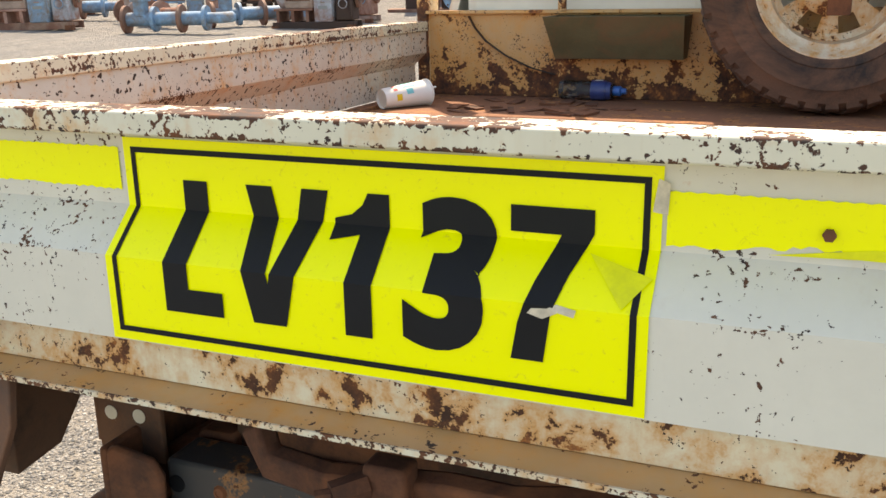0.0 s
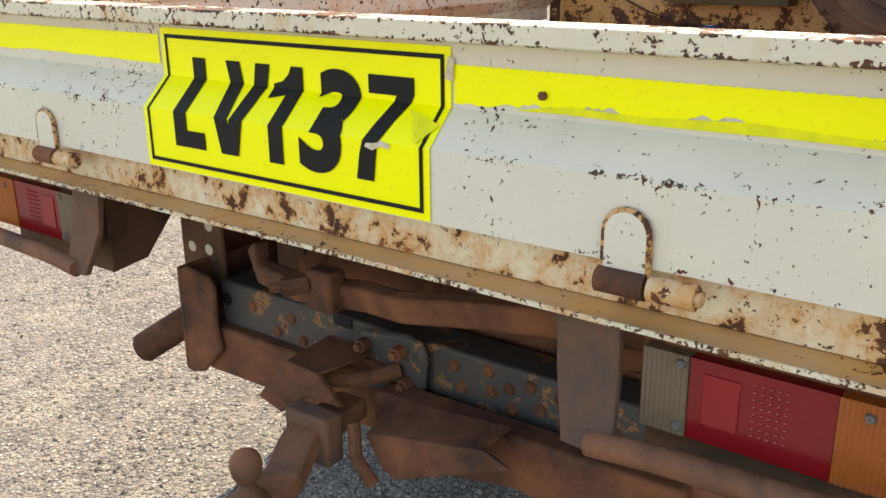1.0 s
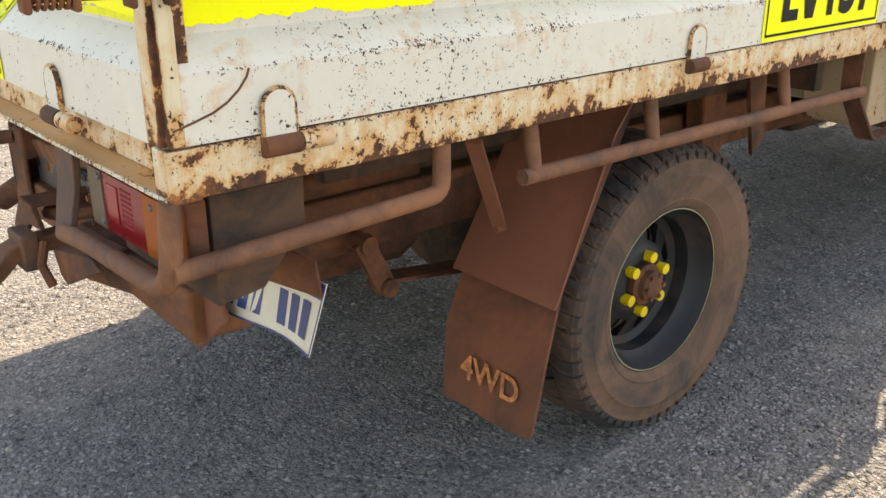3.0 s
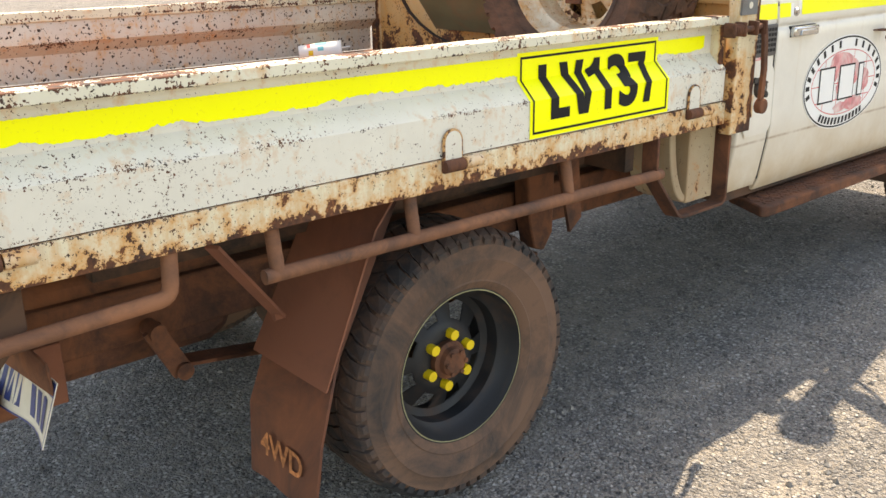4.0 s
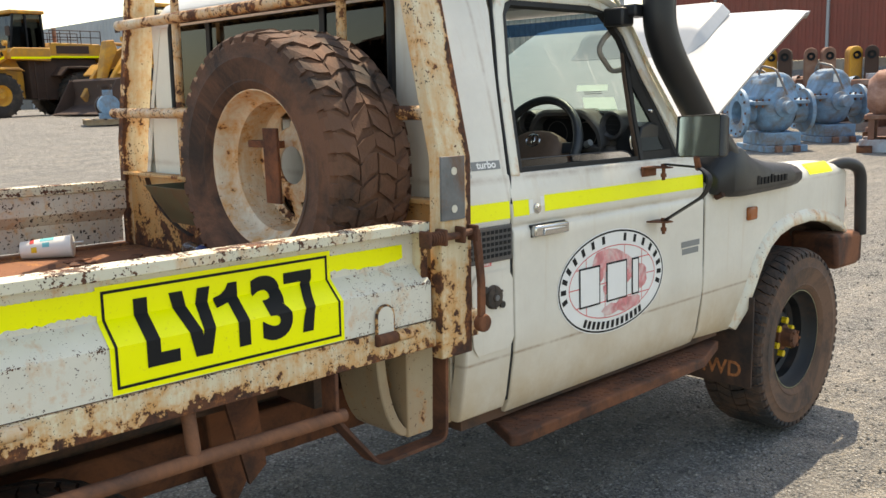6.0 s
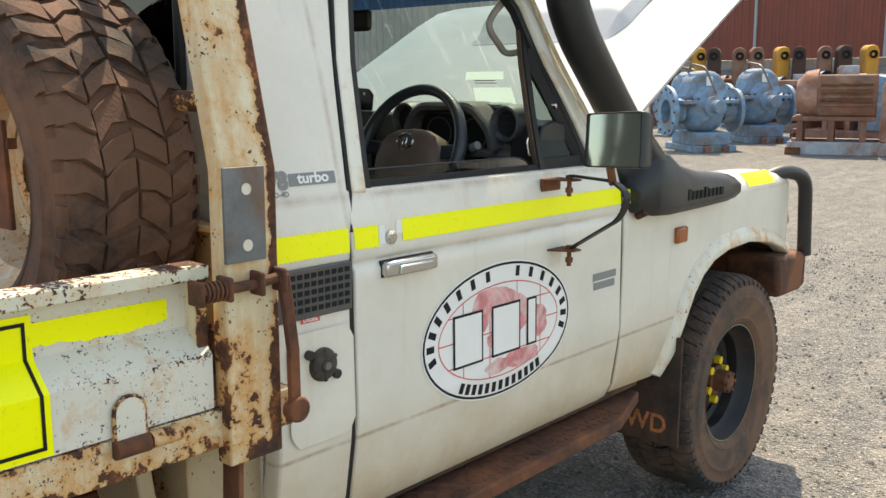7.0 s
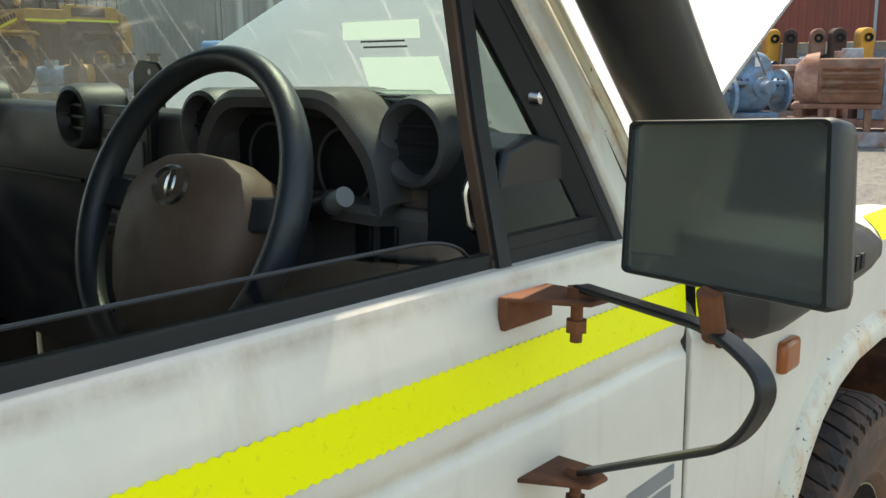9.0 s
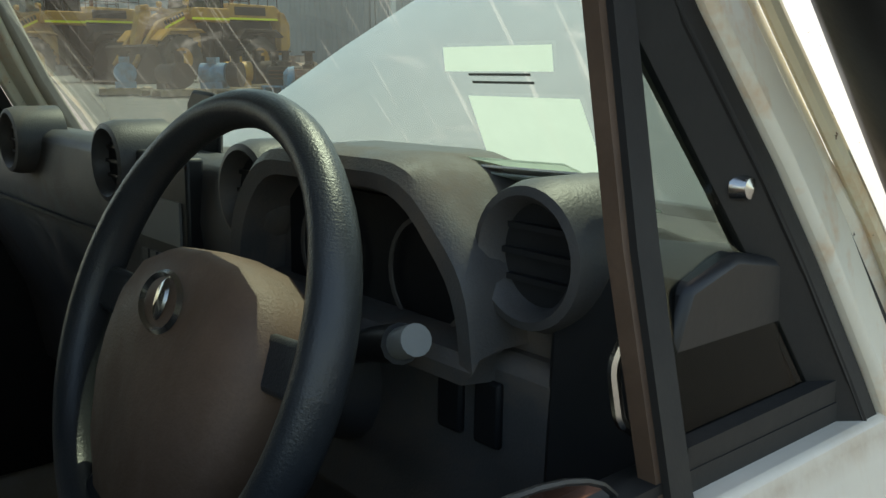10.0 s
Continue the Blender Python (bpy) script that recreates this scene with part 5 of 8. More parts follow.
# guards over the rear wheels, with their flaps
def lettering(parent, s, size, place, material, wide=1.0, bold=0.03, name="lettering", label="", cuts=()):
    bm = text_bmesh(s, size, wide, bold)
    return part(name, fold(bm, cuts, place), material, parent, label, smooth=0)


for s in (1, -1):
    gp = [(0.62, 1.05, 0.985), (0.90, 1.08, 0.985), (0.905, 1.00, 0.90), (0.893, 0.853, 0.538), (0.566, 0.853, 0.538), (0.60, 0.935, 0.74)]
    v = [(s * x, y - d, z) for d in (0, 0.006) for x, y, z in gp]
    n = len(gp)
    part("wheel_guard", Mesh().add(v, [tuple(range(n)), tuple(range(2 * n - 1, n - 1, -1))] + [(i, (i + 1) % n, n + (i + 1) % n, n + i) for i in range(n)]), m_guard, truck, "red-brown dusty steel wheel guard", 0.001)
    rows3 = [(0.600, 0.845, 0.955, 0.66), (0.580, 0.875, 0.900, 0.560), (0.566, 0.886, 0.846, 0.40), (0.570, 0.876, 0.838, 0.30), (0.576, 0.868, 0.828, 0.216)]
    v = []
    for d in (0, 0.008):
        for a, b, y, z in rows3:
            v += [(s * (a + (b - a) * k / 4), y + 0.006 * math.sin(k * 1.7) - 0.012 - d, z + 0.012 * (k / 4 - 0.5) * (1 if z < 0.3 else 0)) for k in range(5)]
    f = []
    for d in (0, 1):
        for i in range(4):
            for k in range(4):
                q = (d * 25 + i * 5 + k, d * 25 + i * 5 + k + 1, d * 25 + (i + 1) * 5 + k + 1, d * 25 + (i + 1) * 5 + k)
                f.append(q)
    rim = [0, 1, 2, 3, 4, 9, 14, 19, 24, 23, 22, 21, 20, 15, 10, 5]
    f += [(a, b, 25 + b, 25 + a) for a, b in zip(rim, rim[1:] + rim[:1])]
    flap = part("mudflap", Mesh().add(v, f), m_flap, truck, "dusty rubber mudflap with stencilled letters")
    part("guard_strut", Mesh().tube([(s * 0.90, 0.60, 0.95), (s * 0.735, 0.835, 0.685)], 0.02, squash=(0.030, 0.008)).rod((s * 0.74, 0.835, 0.69), (s * 0.74, 0.815, 0.69), 0.010, 10), m_guard, truck)
    if s > 0:
        def flap_place(u, z):
            return Vector((0.737 + u, 0.818 - 0.012 + 0.065 * z, 0.296 + z))
        lettering(flap, "4WD", 0.088, flap_place, plain("worn orange stencil", (0.52, 0.19, 0.07), 0.9, vary=0.6, scale=60, bump=0), 0.95, 0.02, "stencil", "faded orange stencilled letters", ())

# leaf springs, axle, tank, shackles, exhaust
for s in (1, -1):
    for k in range(6):
        half = 0.62 - 0.075 * k
        pts = [(s * 0.50, 1.308 + half * t, 0.535 - 0.010 * k - 0.055 + 0.055 * t * t * 1.0) for t in (-1, -0.6, -0.2, 0.2, 0.6, 1)]
        part("spring_leaf", Mesh().tube(pts, 0.01, squash=(0.065, 0.009)), m_rust, truck)
    part("shackle", Mesh().tube([(s * 0.545, 0.665, 0.53), (s * 0.545, 0.60, 0.66)], 0.02, squash=(0.016, 0.05)).rod((s * 0.50, 0.61, 0.65), (s * 0.565, 0.61, 0.65), 0.022, 12).rod((s * 0.50, 0.665, 0.535), (s * 0.565, 0.665, 0.535), 0.022, 12), m_rust, truck, "dusty spring shackle")
    part("spring_hanger", Mesh().prism([(1.86, 0.86), (1.99, 0.86), (1.985, 0.60), (1.945, 0.545), (1.90, 0.56), (1.875, 0.66)], 0, min(s * 0.48, s * 0.545), max(s * 0.48, s * 0.545)), m_rust, truck, "brown spring hanger", 0.006)
    part("body_mount", Mesh().box(min(s * 0.36, s * 0.80), max(s * 0.36, s * 0.80), 2.02, 2.06, 0.84, 0.97), m_under, truck)
    part("body_mount", Mesh().prism([(1.80, 0.97), (1.90, 0.97), (1.93, 0.70), (1.88, 0.66)], 0, min(s * 0.70, s * 0.712), max(s * 0.70, s * 0.712)), m_rust, truck)
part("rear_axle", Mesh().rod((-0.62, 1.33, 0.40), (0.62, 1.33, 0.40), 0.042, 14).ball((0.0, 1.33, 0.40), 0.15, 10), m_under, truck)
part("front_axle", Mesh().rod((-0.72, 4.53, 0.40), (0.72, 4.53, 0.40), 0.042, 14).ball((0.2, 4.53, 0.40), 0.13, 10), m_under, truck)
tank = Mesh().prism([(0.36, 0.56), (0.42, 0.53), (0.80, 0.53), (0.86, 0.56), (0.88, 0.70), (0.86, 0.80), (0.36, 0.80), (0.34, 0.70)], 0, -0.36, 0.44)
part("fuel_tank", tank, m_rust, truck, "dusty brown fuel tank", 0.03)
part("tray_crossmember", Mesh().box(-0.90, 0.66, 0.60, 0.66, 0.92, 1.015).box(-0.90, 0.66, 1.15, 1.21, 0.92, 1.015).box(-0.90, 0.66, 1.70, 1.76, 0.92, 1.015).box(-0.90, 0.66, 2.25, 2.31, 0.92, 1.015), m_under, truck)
# beams added under the tray to hide the sunlit ground beyond
part("left_view_block", Mesh().box(-0.74, -0.68, 0.45, 2.40, 0.80, 1.015), m_under, truck)
part("tray_view_block", Mesh().box(0.60, 0.64, 0.45, 2.44, 0.84, 1.016), m_under, truck)
part("tray_view_block", Mesh().box(-0.40, -0.32, 0.36, 2.44, 0.67, 0.93).box(0.32, 0.40, 0.36, 2.44, 0.67, 0.93), m_under, truck)
part("number_plate_bracket", Mesh().prism([(0.60, 0.74), (0.80, 0.80), (0.885, 0.80), (0.90, 0.74), (0.60, 0.70)], 1, 0.262, 0.268), m_rust, truck, "", 0.003)
part("exhaust_pipe", Mesh().tube(bend([(-0.36, 0.62, 0.74), (-0.50, 0.34, 0.685), (-0.685, 0.205, 0.54)], 0.08), 0.034, 16), m_rust, truck, "rusty exhaust tail pipe")
part("exhaust_mouth", Mesh().rod((-0.6855, 0.2045, 0.5395), (-0.689, 0.202, 0.537), 0.029, 16), m_ink, truck)
# rear crossmember and tow bar
cross = part("rear_crossmember", Mesh().box(-0.455, 0.56, 0.25, 0.33, 0.643, 0.738), m_crossmember, truck, "blue-black chassis crossmember with rust-pitted paint", 0.006)
for x, z in ((-0.36, 0.70), (-0.29, 0.665), (-0.22, 0.662), (-0.25, 0.70), (0.14, 0.71), (0.155, 0.675), (0.21, 0.72), (0.215, 0.685), (0.25, 0.70), (0.255, 0.665), (0.29, 0.715), (0.31, 0.68), (0.345, 0.71), (0.35, 0.665), (0.40, 0.70), (0.44, 0.68)):
    part("bolt", Mesh().lathe([(0.0001, 0.004), (0.005, 0.004), (0.0055, 0.0055), (0.009, 0.005), (0.012, 0.0)], 10, Matrix.Translation((x, 0.25, z)) @ Matrix.Rotation(math.pi / 2, 4, 'X')), m_rust, cross)
part("slot", Mesh().box(-0.135, -0.09, 0.2475, 0.2495, 0.719, 0.736), m_ink, cross)
part("hole", Mesh().rod((-0.437, 0.2475, 0.70), (-0.437, 0.2495, 0.70), 0.014, 14), m_ink, cross)
part("frame_end", Mesh().prism([(-0.535, 0.755), (-0.52, 0.765), (-0.45, 0.755), (-0.433, 0.73), (-0.436, 0.65), (-0.425, 0.60), (-0.49, 0.534), (-0.53, 0.522), (-0.545, 0.53)], 1, 0.212, 0.226).box(-0.545, -0.530, 0.21, 0.62, 0.528, 0.76), m_rust, truck, "rusty brown frame end plate", 0.006)
part("lower_beam", Mesh().prism([(-0.50, 0.642), (0.55, 0.642), (0.55, 0.545), (-0.30, 0.540), (-0.49, 0.538)], 1, 0.228, 0.30), m_rust, truck, "brown steel beam under the crossmember", 0.008)
strap_top = [(-0.215, 0.15, 0.885), (-0.19, 0.14, 0.842), (-0.10, 0.13, 0.836), (0.06, 0.125, 0.856), (0.14, 0.12, 0.858), (0.27, 0.12, 0.882), (0.45, 0.13, 0.905), (0.55, 0.14, 0.91)]
part("upper_strap", Mesh().tube(strap_top, 0.02, squash=(0.03, 0.046)), m_rust, truck, "curved brown steel strap", 0.006)
part("strap_bolt", Mesh().rod((-0.06, 0.06, 0.865), (-0.03, 0.09, 0.87), 0.016, 6).rod((-0.075, 0.05, 0.864), (-0.06, 0.06, 0.865), 0.009, 8), m_rust, truck)
part("strap_clip", Mesh().box(-0.035, 0.02, 0.085, 0.125, 0.825, 0.895), m_rust, truck, "", 0.006)
part("frame_riser", Mesh().box(-0.615, -0.49, 0.288, 0.30, 0.70, 0.97).box(-0.62, -0.608, 0.288, 0.5, 0.72, 0.97), m_dark, truck, "drilled dark steel riser", 0.003)
# pale discs stand for sunlit ground showing through the drilled holes
for x, z in ((-0.585, 0.775), (-0.53, 0.777), (-0.525, 0.83)):
    part("hole_light", Mesh().rod((x, 0.2865, z), (x, 0.2875, z), 0.012, 12), m_plate, truck)
towbar = part("tow_bar", Mesh().prism([(0.02, 0.66), (0.58, 0.672), (0.58, 0.56), (0.30, 0.572), (0.02, 0.52)], 1, 0.175, 0.23), m_rust, truck, "rusty brown tow bar beam", 0.008)
part("gusset_plate", Mesh().prism([(0.52, 0.675), (0.645, 0.668), (0.665, 0.63), (0.535, 0.525), (0.515, 0.53)], 1, 0.205, 0.217).box(0.512, 0.524, 0.206, 0.40, 0.532, 0.68), m_guard, towbar, "red-brown gusset plate", 0.004)
part("bracket_plate", Mesh().prism([(-0.105, 0.712), (-0.030, 0.706), (0.02, 0.66), (-0.06, 0.655), (-0.124, 0.606), (-0.182, 0.622)], 1, 0.095, 0.108).loft([[(-0.105, 0.095, 0.712), (-0.03, 0.095, 0.706), (-0.03, 0.095, 0.700), (-0.105, 0.095, 0.706)], [(-0.14, 0.24, 0.70), (-0.02, 0.24, 0.70), (-0.02, 0.24, 0.694), (-0.14, 0.24, 0.694)]]), m_rust, towbar, "folded brown bracket", 0.004)
part("brace_plate", Mesh().prism([(0.07, 0.628), (0.21, 0.655), (0.30, 0.676), (0.35, 0.66), (0.13, 0.562), (0.10, 0.575)], 1, 0.10, 0.108).add([(0.07, 0.10, 0.628), (0.30, 0.10, 0.676), (0.30, 0.18, 0.68), (0.07, 0.18, 0.66), (0.07, 0.10, 0.622), (0.30, 0.10, 0.670), (0.30, 0.18, 0.674), (0.07, 0.18, 0.654)], [(0, 1, 2, 3), (4, 7, 6, 5), (0, 4, 5, 1), (1, 5, 6, 2), (2, 6, 7, 3), (3, 7, 4, 0)]), m_rust, towbar, "", 0.003)
part("tow_tongue", Mesh().tube(bend([(-0.02, 0.17, 0.625), (-0.012, 0.035, 0.622), (0.004, -0.025, 0.572), (0.009, -0.125, 0.570)], 0.03, 4), 0.02, squash=(0.062, 0.036)), m_pipe, towbar, "cranked brown tow tongue", 0.004)
part("tow_collar", Mesh().box(-0.060, 0.036, 0.045, 0.085, 0.575, 0.660), m_dark, towbar, "", 0.006)
ball = Mesh().lathe([(0.0001, -0.055), (0.012, -0.055), (0.013, -0.042), (0.022, -0.040), (0.022, -0.022), (0.034, -0.020), (0.034, -0.002), (0.022, 0.004), (0.014, 0.018), (0.013, 0.026), (0.019, 0.034), (0.0235, 0.044), (0.025, 0.055), (0.0235, 0.066), (0.018, 0.075), (0.008, 0.080), (0.0001, 0.0805)], 20, Matrix.Translation((0.009, -0.098, 0.590)))
part("tow_ball", ball, m_pipe, towbar, "dusty tow ball")
part("hook_plate", Mesh().prism([(-0.052, 0.735), (0.055, 0.752), (0.085, 0.745), (0.097, 0.72), (0.09, 0.655), (0.07, 0.640), (-0.06, 0.620)], 1, 0.226, 0.242), m_crossmember, truck, "black bolted tow hook plate", 0.008)
part("tow_hook", Mesh().tube(bend([(0.04, 0.225, 0.685), (0.0, 0.17, 0.675), (-0.075, 0.14, 0.668), (-0.10, 0.17, 0.672), (-0.06, 0.22, 0.68), (0.02, 0.225, 0.67)], 0.03), 0.014, 10), m_rust, truck, "forged tow hook")
for x, z in ((-0.035, 0.715), (0.045, 0.72), (0.06, 0.665)):
    part("bolt", Mesh().rod((x, 0.226, z), (x, 0.206, z), 0.013, 6).rod((x, 0.206, z), (x, 0.198, z), 0.008, 8), m_rust, truck)
part("brace", Mesh().tube([(0.055, 0.09, 0.645), (0.075, 0.07, 0.60), (0.10, 0.08, 0.555)], 0.011, 8), m_rust, towbar)

# registration plate, bent, its characters as plain bars
TL, TR, BR, BL = (Vector(p) for p in ((0.530, 0.283, 0.738), (0.901, 0.273, 0.764), (0.903, 0.236, 0.643), (0.532, 0.245, 0.618)))
def plate_at(u, v, off=0.0):
    p = BL.lerp(BR, u).lerp(TL.lerp(TR, u), v)
    bow = 0.012 * math.sin(u * 7) * (1 - v)
    return p + Vector((0.12, -1, 0.25)).normalized() * (off + bow)
def plate_patch(name, u0, u1, v0, v1, off, mat, parent, label="", n=10, depth=0.0):
    me = Mesh()
    v = [plate_at(u0 + (u1 - u0) * i / n, w, o) for o in ((off, off - depth) if depth else (off,)) for w in (v0, v1) for i in range(n + 1)]
    k = n + 1
    f = [(i, i + 1, k + i + 1, k + i) for i in range(n)]
    if depth:
        f += [(2 * k + i, 3 * k + i, 3 * k + i + 1, 2 * k + i + 1) for i in range(n)]
        f += [(i, 2 * k + i, 2 * k + i + 1, i + 1) for i in range(n)] + [(k + i, k + i + 1, 3 * k + i + 1, 3 * k + i) for i in range(n)]
        f += [(0, k, 3 * k, 2 * k), (n, 2 * k + n, 3 * k + n, k + n)]
    return part(name, me.add(v, f), mat, parent, label)
reg = plate_patch("registration_plate", 0, 1, 0, 1, 0.0, m_plate, truck, "bent dusty white registration plate", depth=0.002)
plate_patch("plate_band", 0.0, 1.0, 0.77, 0.985, 0.001, m_navy, reg)
plate_patch("plate_rim", 0.0, 1.0, 0.0, 0.03, 0.001, m_navy, reg)
plate_patch("plate_rim", 0.99, 1.0, 0.03, 0.77, 0.001, m_navy, reg)
for a in (0.10, 0.19, 0.30, 0.41, 0.62, 0.73, 0.84):
    plate_patch("plate_bar", a, a + (0.03 if a == 0.10 else 0.075), 0.16, 0.68, 0.001, m_navy, reg, n=2)
bm = text_bmesh("AUSTRALIA", 0.017, 1.1, 0.01)
part("plate_word", fold(bm, [], lambda u, z: plate_at(0.60 + u / 0.36, 0.83 + z / 0.125, 0.0018)), m_white, reg, "small white word", smooth=0)

# latch on the right front corner of the drop side, and on the tailgate's corner
def latch(m, parent):
    r = part("latch_rod", Mesh().tube([m @ Vector(p) for p in ((0, -0.12, 0), (0, 0.0, 0.0), (0, 0.06, 0.006))], 0.009, 10), m_rust, parent, "rusty sprung latch rod")
    for a in (-0.115, -0.06, 0.005, 0.052):
        part("latch_lug", Mesh().box(-0.022, 0.018, a - 0.005, a + 0.005, -0.02, 0.022, m), m_rust, r, bevel=0.004)
    part("latch_spring", Mesh().tube([m @ Vector((0.0155 * math.cos(t), -0.11 + 0.05 * t / 37.7, 0.0155 * math.sin(t))) for t in [0.45 * k for k in range(84)]], 0.0028, 6), m_rust, r)
    return r
lr = latch(Matrix.Translation((0.988, 2.350, 1.258)), truck)
part("latch_handle", Mesh().tube([(0.994, 2.405, 1.267), (0.998, 2.410, 1.21), (0.998, 2.420, 1.13), (0.992, 2.426, 1.03)], 0.01, squash=(0.012, 0.022)), m_rust, lr, "rusty hanging latch handle", 0.002)
part("handle_knob", Mesh().rod((0.982, 2.428, 1.018), (1.006, 2.428, 1.018), 0.024, 16), m_rust, lr, "", 0.004)
latch(Matrix.Translation((0.955, -0.03, 1.252)) @ Matrix.Rotation(radians(-8), 4, 'Z'), truck)

# ---- things in the tray ----
def cup():
    a, b = Vector((-0.917, 1.968, 1.0655)), Vector((-0.824, 2.115, 1.0745))
    d = (b - a).normalized()
    L = (b - a).length
    m = TRUCK @ Matrix.Translation(a) @ d.to_track_quat('Z', 'Y').to_matrix().to_4x4()
    c = thing("paper_cup", "white paper cup with teal print lying on the tray floor", "cup", m)
    part("cup_body", Mesh().lathe([(0.0001, 0.008), (0.030, 0.008), (0.031, 0.0), (0.0325, 0.0), (0.0415, L), (0.0445, L + 0.002), (0.0445, L + 0.006), (0.041, L + 0.008), (0.0001, L + 0.009)], 32), m_cup, c)
    for k, (t0, t1, z0, z1, mat) in enumerate(((-0.9, 0.3, 0.07, 0.12, m_teal), (0.5, 1.0, 0.08, 0.105, m_teal), (-0.3, 0.5, 0.035, 0.05, m_redink), (0.9, 1.5, 0.04, 0.06, m_yellowcap))):
        me = Mesh()
        v = []
        for z in (z0, z1):
            r = 0.0325 + 0.009 * z / L + 0.0006
            v += [(r * math.cos(1.9 + t0 + (t1 - t0) * i / 6), r * math.sin(1.9 + t0 + (t1 - t0) * i / 6), z) for i in range(7)]
        me.add(v, [(i, i + 1, 8 + i, 7 + i) for i in range(6)])
        part("print", me, mat, c)
    part("straw", Mesh().rod((0.0, 0.01, L), (0.004, 0.012, L + 0.045), 0.0035, 8), m_cup, c)
    return c
cup()


def bottle():
    m = TRUCK @ Matrix.Translation((-0.43, 2.382, 1.066)) @ Matrix.Rotation(radians(90), 4, 'Y') @ Matrix.Rotation(radians(4), 4, 'X')
    c = thing("drink_bottle", "clear plastic drink bottle with blue cap lying on the tray", "bottle", m)
    part("bottle_body", Mesh().lathe([(0.0001, 0.0), (0.028, 0.0), (0.033, 0.006), (0.033, 0.05), (0.031, 0.06), (0.033, 0.07), (0.033, 0.12), (0.0325, 0.165), (0.022, 0.185), (0.014, 0.195)], 28), m_bottle, c)
    part("label_band", Mesh().lathe([(0.0336, 0.115), (0.0336, 0.16), (0.026, 0.182)], 28), m_navy, c, "dark blue label")
    part("bottle_cap", Mesh().lathe([(0.016, 0.186), (0.017, 0.19), (0.017, 0.212), (0.011, 0.216), (0.009, 0.232), (0.0001, 0.233)], 20), m_blue, c, "blue sports cap")
    part("barcode", Mesh().box(-0.0346, -0.0336, -0.01, 0.012, 0.124, 0.15), m_white, c)
bottle()


def wedge_box():
    c = thing("steel_bin", "olive green steel bin fixed to the headboard", "bin", TRUCK @ Matrix.Translation((0.017, 0.0, 0.024)))
    me = Mesh()
    o = [(-0.475, 2.24, 1.29), (-0.02, 2.24, 1.29), (-0.02, 2.425, 1.29), (-0.475, 2.425, 1.29)]
    b = [(-0.455, 2.33, 1.15), (-0.03, 2.33, 1.15), (-0.03, 2.425, 1.15), (-0.455, 2.425, 1.15)]
    i = [(x + (0.004 if x < -0.2 else -0.004), y + (0.004 if y < 2.3 else -0.004), z) for x, y, z in o]
    ib = [(x + (0.004 if x < -0.2 else -0.004), y + (0.004 if y < 2.4 else -0.004), z + 0.004) for x, y, z in b]
    me.loft([ib, i, o, b], caps=True)
    part("bin_shell", me, m_olive, c, "", 0.001)
wedge_box()

# rusty brace bolted into the spare's centre
part("brace_bar", Mesh().box(-0.02, 0.045, -0.075, -0.065, -0.10, 0.11).box(-0.10, 0.05, -0.07, -0.05, 0.055, 0.075), m_rust, spare, "rusty steel angle brace", 0.002)

# dirt and scraps by the headboard
rs = random.Random(5)
scrap = Mesh()
for k in range(26):
    x, y = rs.uniform(-0.75, -0.15), rs.uniform(1.95, 2.38)
    a = rs.uniform(0, 6)
    w, l = rs.uniform(0.005, 0.02), rs.uniform(0.015, 0.06)
    scrap.box(-l, l, -w, w, 0, rs.uniform(0.002, 0.008), TRUCK @ Matrix.Translation((x, y, 1.0325)) @ Matrix.Rotation(a, 4, 'Z') @ Matrix.Rotation(rs.uniform(0, 0.12), 4, 'Y'))
tagged(part("rust_scale", scrap, m_rust), "flakes of rust and dirt on the tray floor", "debris", kind="stuff")



# ---- details of the cab's right side ----
def on_door(y, z, off=0.001):
    return Vector((side_x(z) + off, y, z))


def skin_patch(name, y0, y1, z0, z1, mat, label="", off=0.001, pinked=False, parent=None):
    me = Mesh()
    n = max(2, int((y1 - y0) / (0.006 if pinked else 0.05)))
    zs = [z0 + (z1 - z0) * k / 3 for k in range(4)]
    v = []
    for i in range(n + 1):
        y = y0 + (y1 - y0) * i / n
        for k, z in enumerate(zs):
            dz = 0.0025 * (i % 2) if pinked and k in (0, 3) else 0
            v.append(on_door(y, z + dz, off))
    me.add(v, [(i * 4 + k, (i + 1) * 4 + k, (i + 1) * 4 + k + 1, i * 4 + k + 1) for i in range(n) for k in range(3)])
    return part(name, me, mat, parent or truck, label, smooth=0)


YT = "fluorescent yellow reflective tape"
skin_patch("reflective_tape", 2.465, 2.662, 1.260, 1.309, m_yellow, YT, 0.0015, True)
skin_patch("reflective_tape", 2.677, 2.746, 1.262, 1.307, m_yellow, YT, 0.0015, True)
skin_patch("reflective_tape", 2.818, 3.729, 1.265, 1.313, m_yellow, YT, 0.0015, True)
skin_patch("reflective_tape", 3.742, 3.80, 1.265, 1.306, m_yellow, YT, 0.009, True)
skin_patch("tape_residue", 2.748, 2.766, 1.266, 1.306, m_white, "white glue left by torn tape", 0.001)
skin_patch("tape_residue", 2.800, 2.818, 1.284, 1.312, m_white, "", 0.001)
# vent grille behind the door
gr = part("vent_grille", Mesh().box(0.872, 0.897, 2.438 + 0.03, 2.660, 1.146, 1.246), m_dash, truck, "black plastic air vent grille", 0.003)
for j in range(5):
    for k in range(10):
        y, z = 2.482 + 0.0175 * k, 1.160 + 0.0165 * j
        part("vent_slot", Mesh().box(0.8972, 0.8982, y, y + 0.012, z, z + 0.010), m_ink, gr) if k < 10 else None
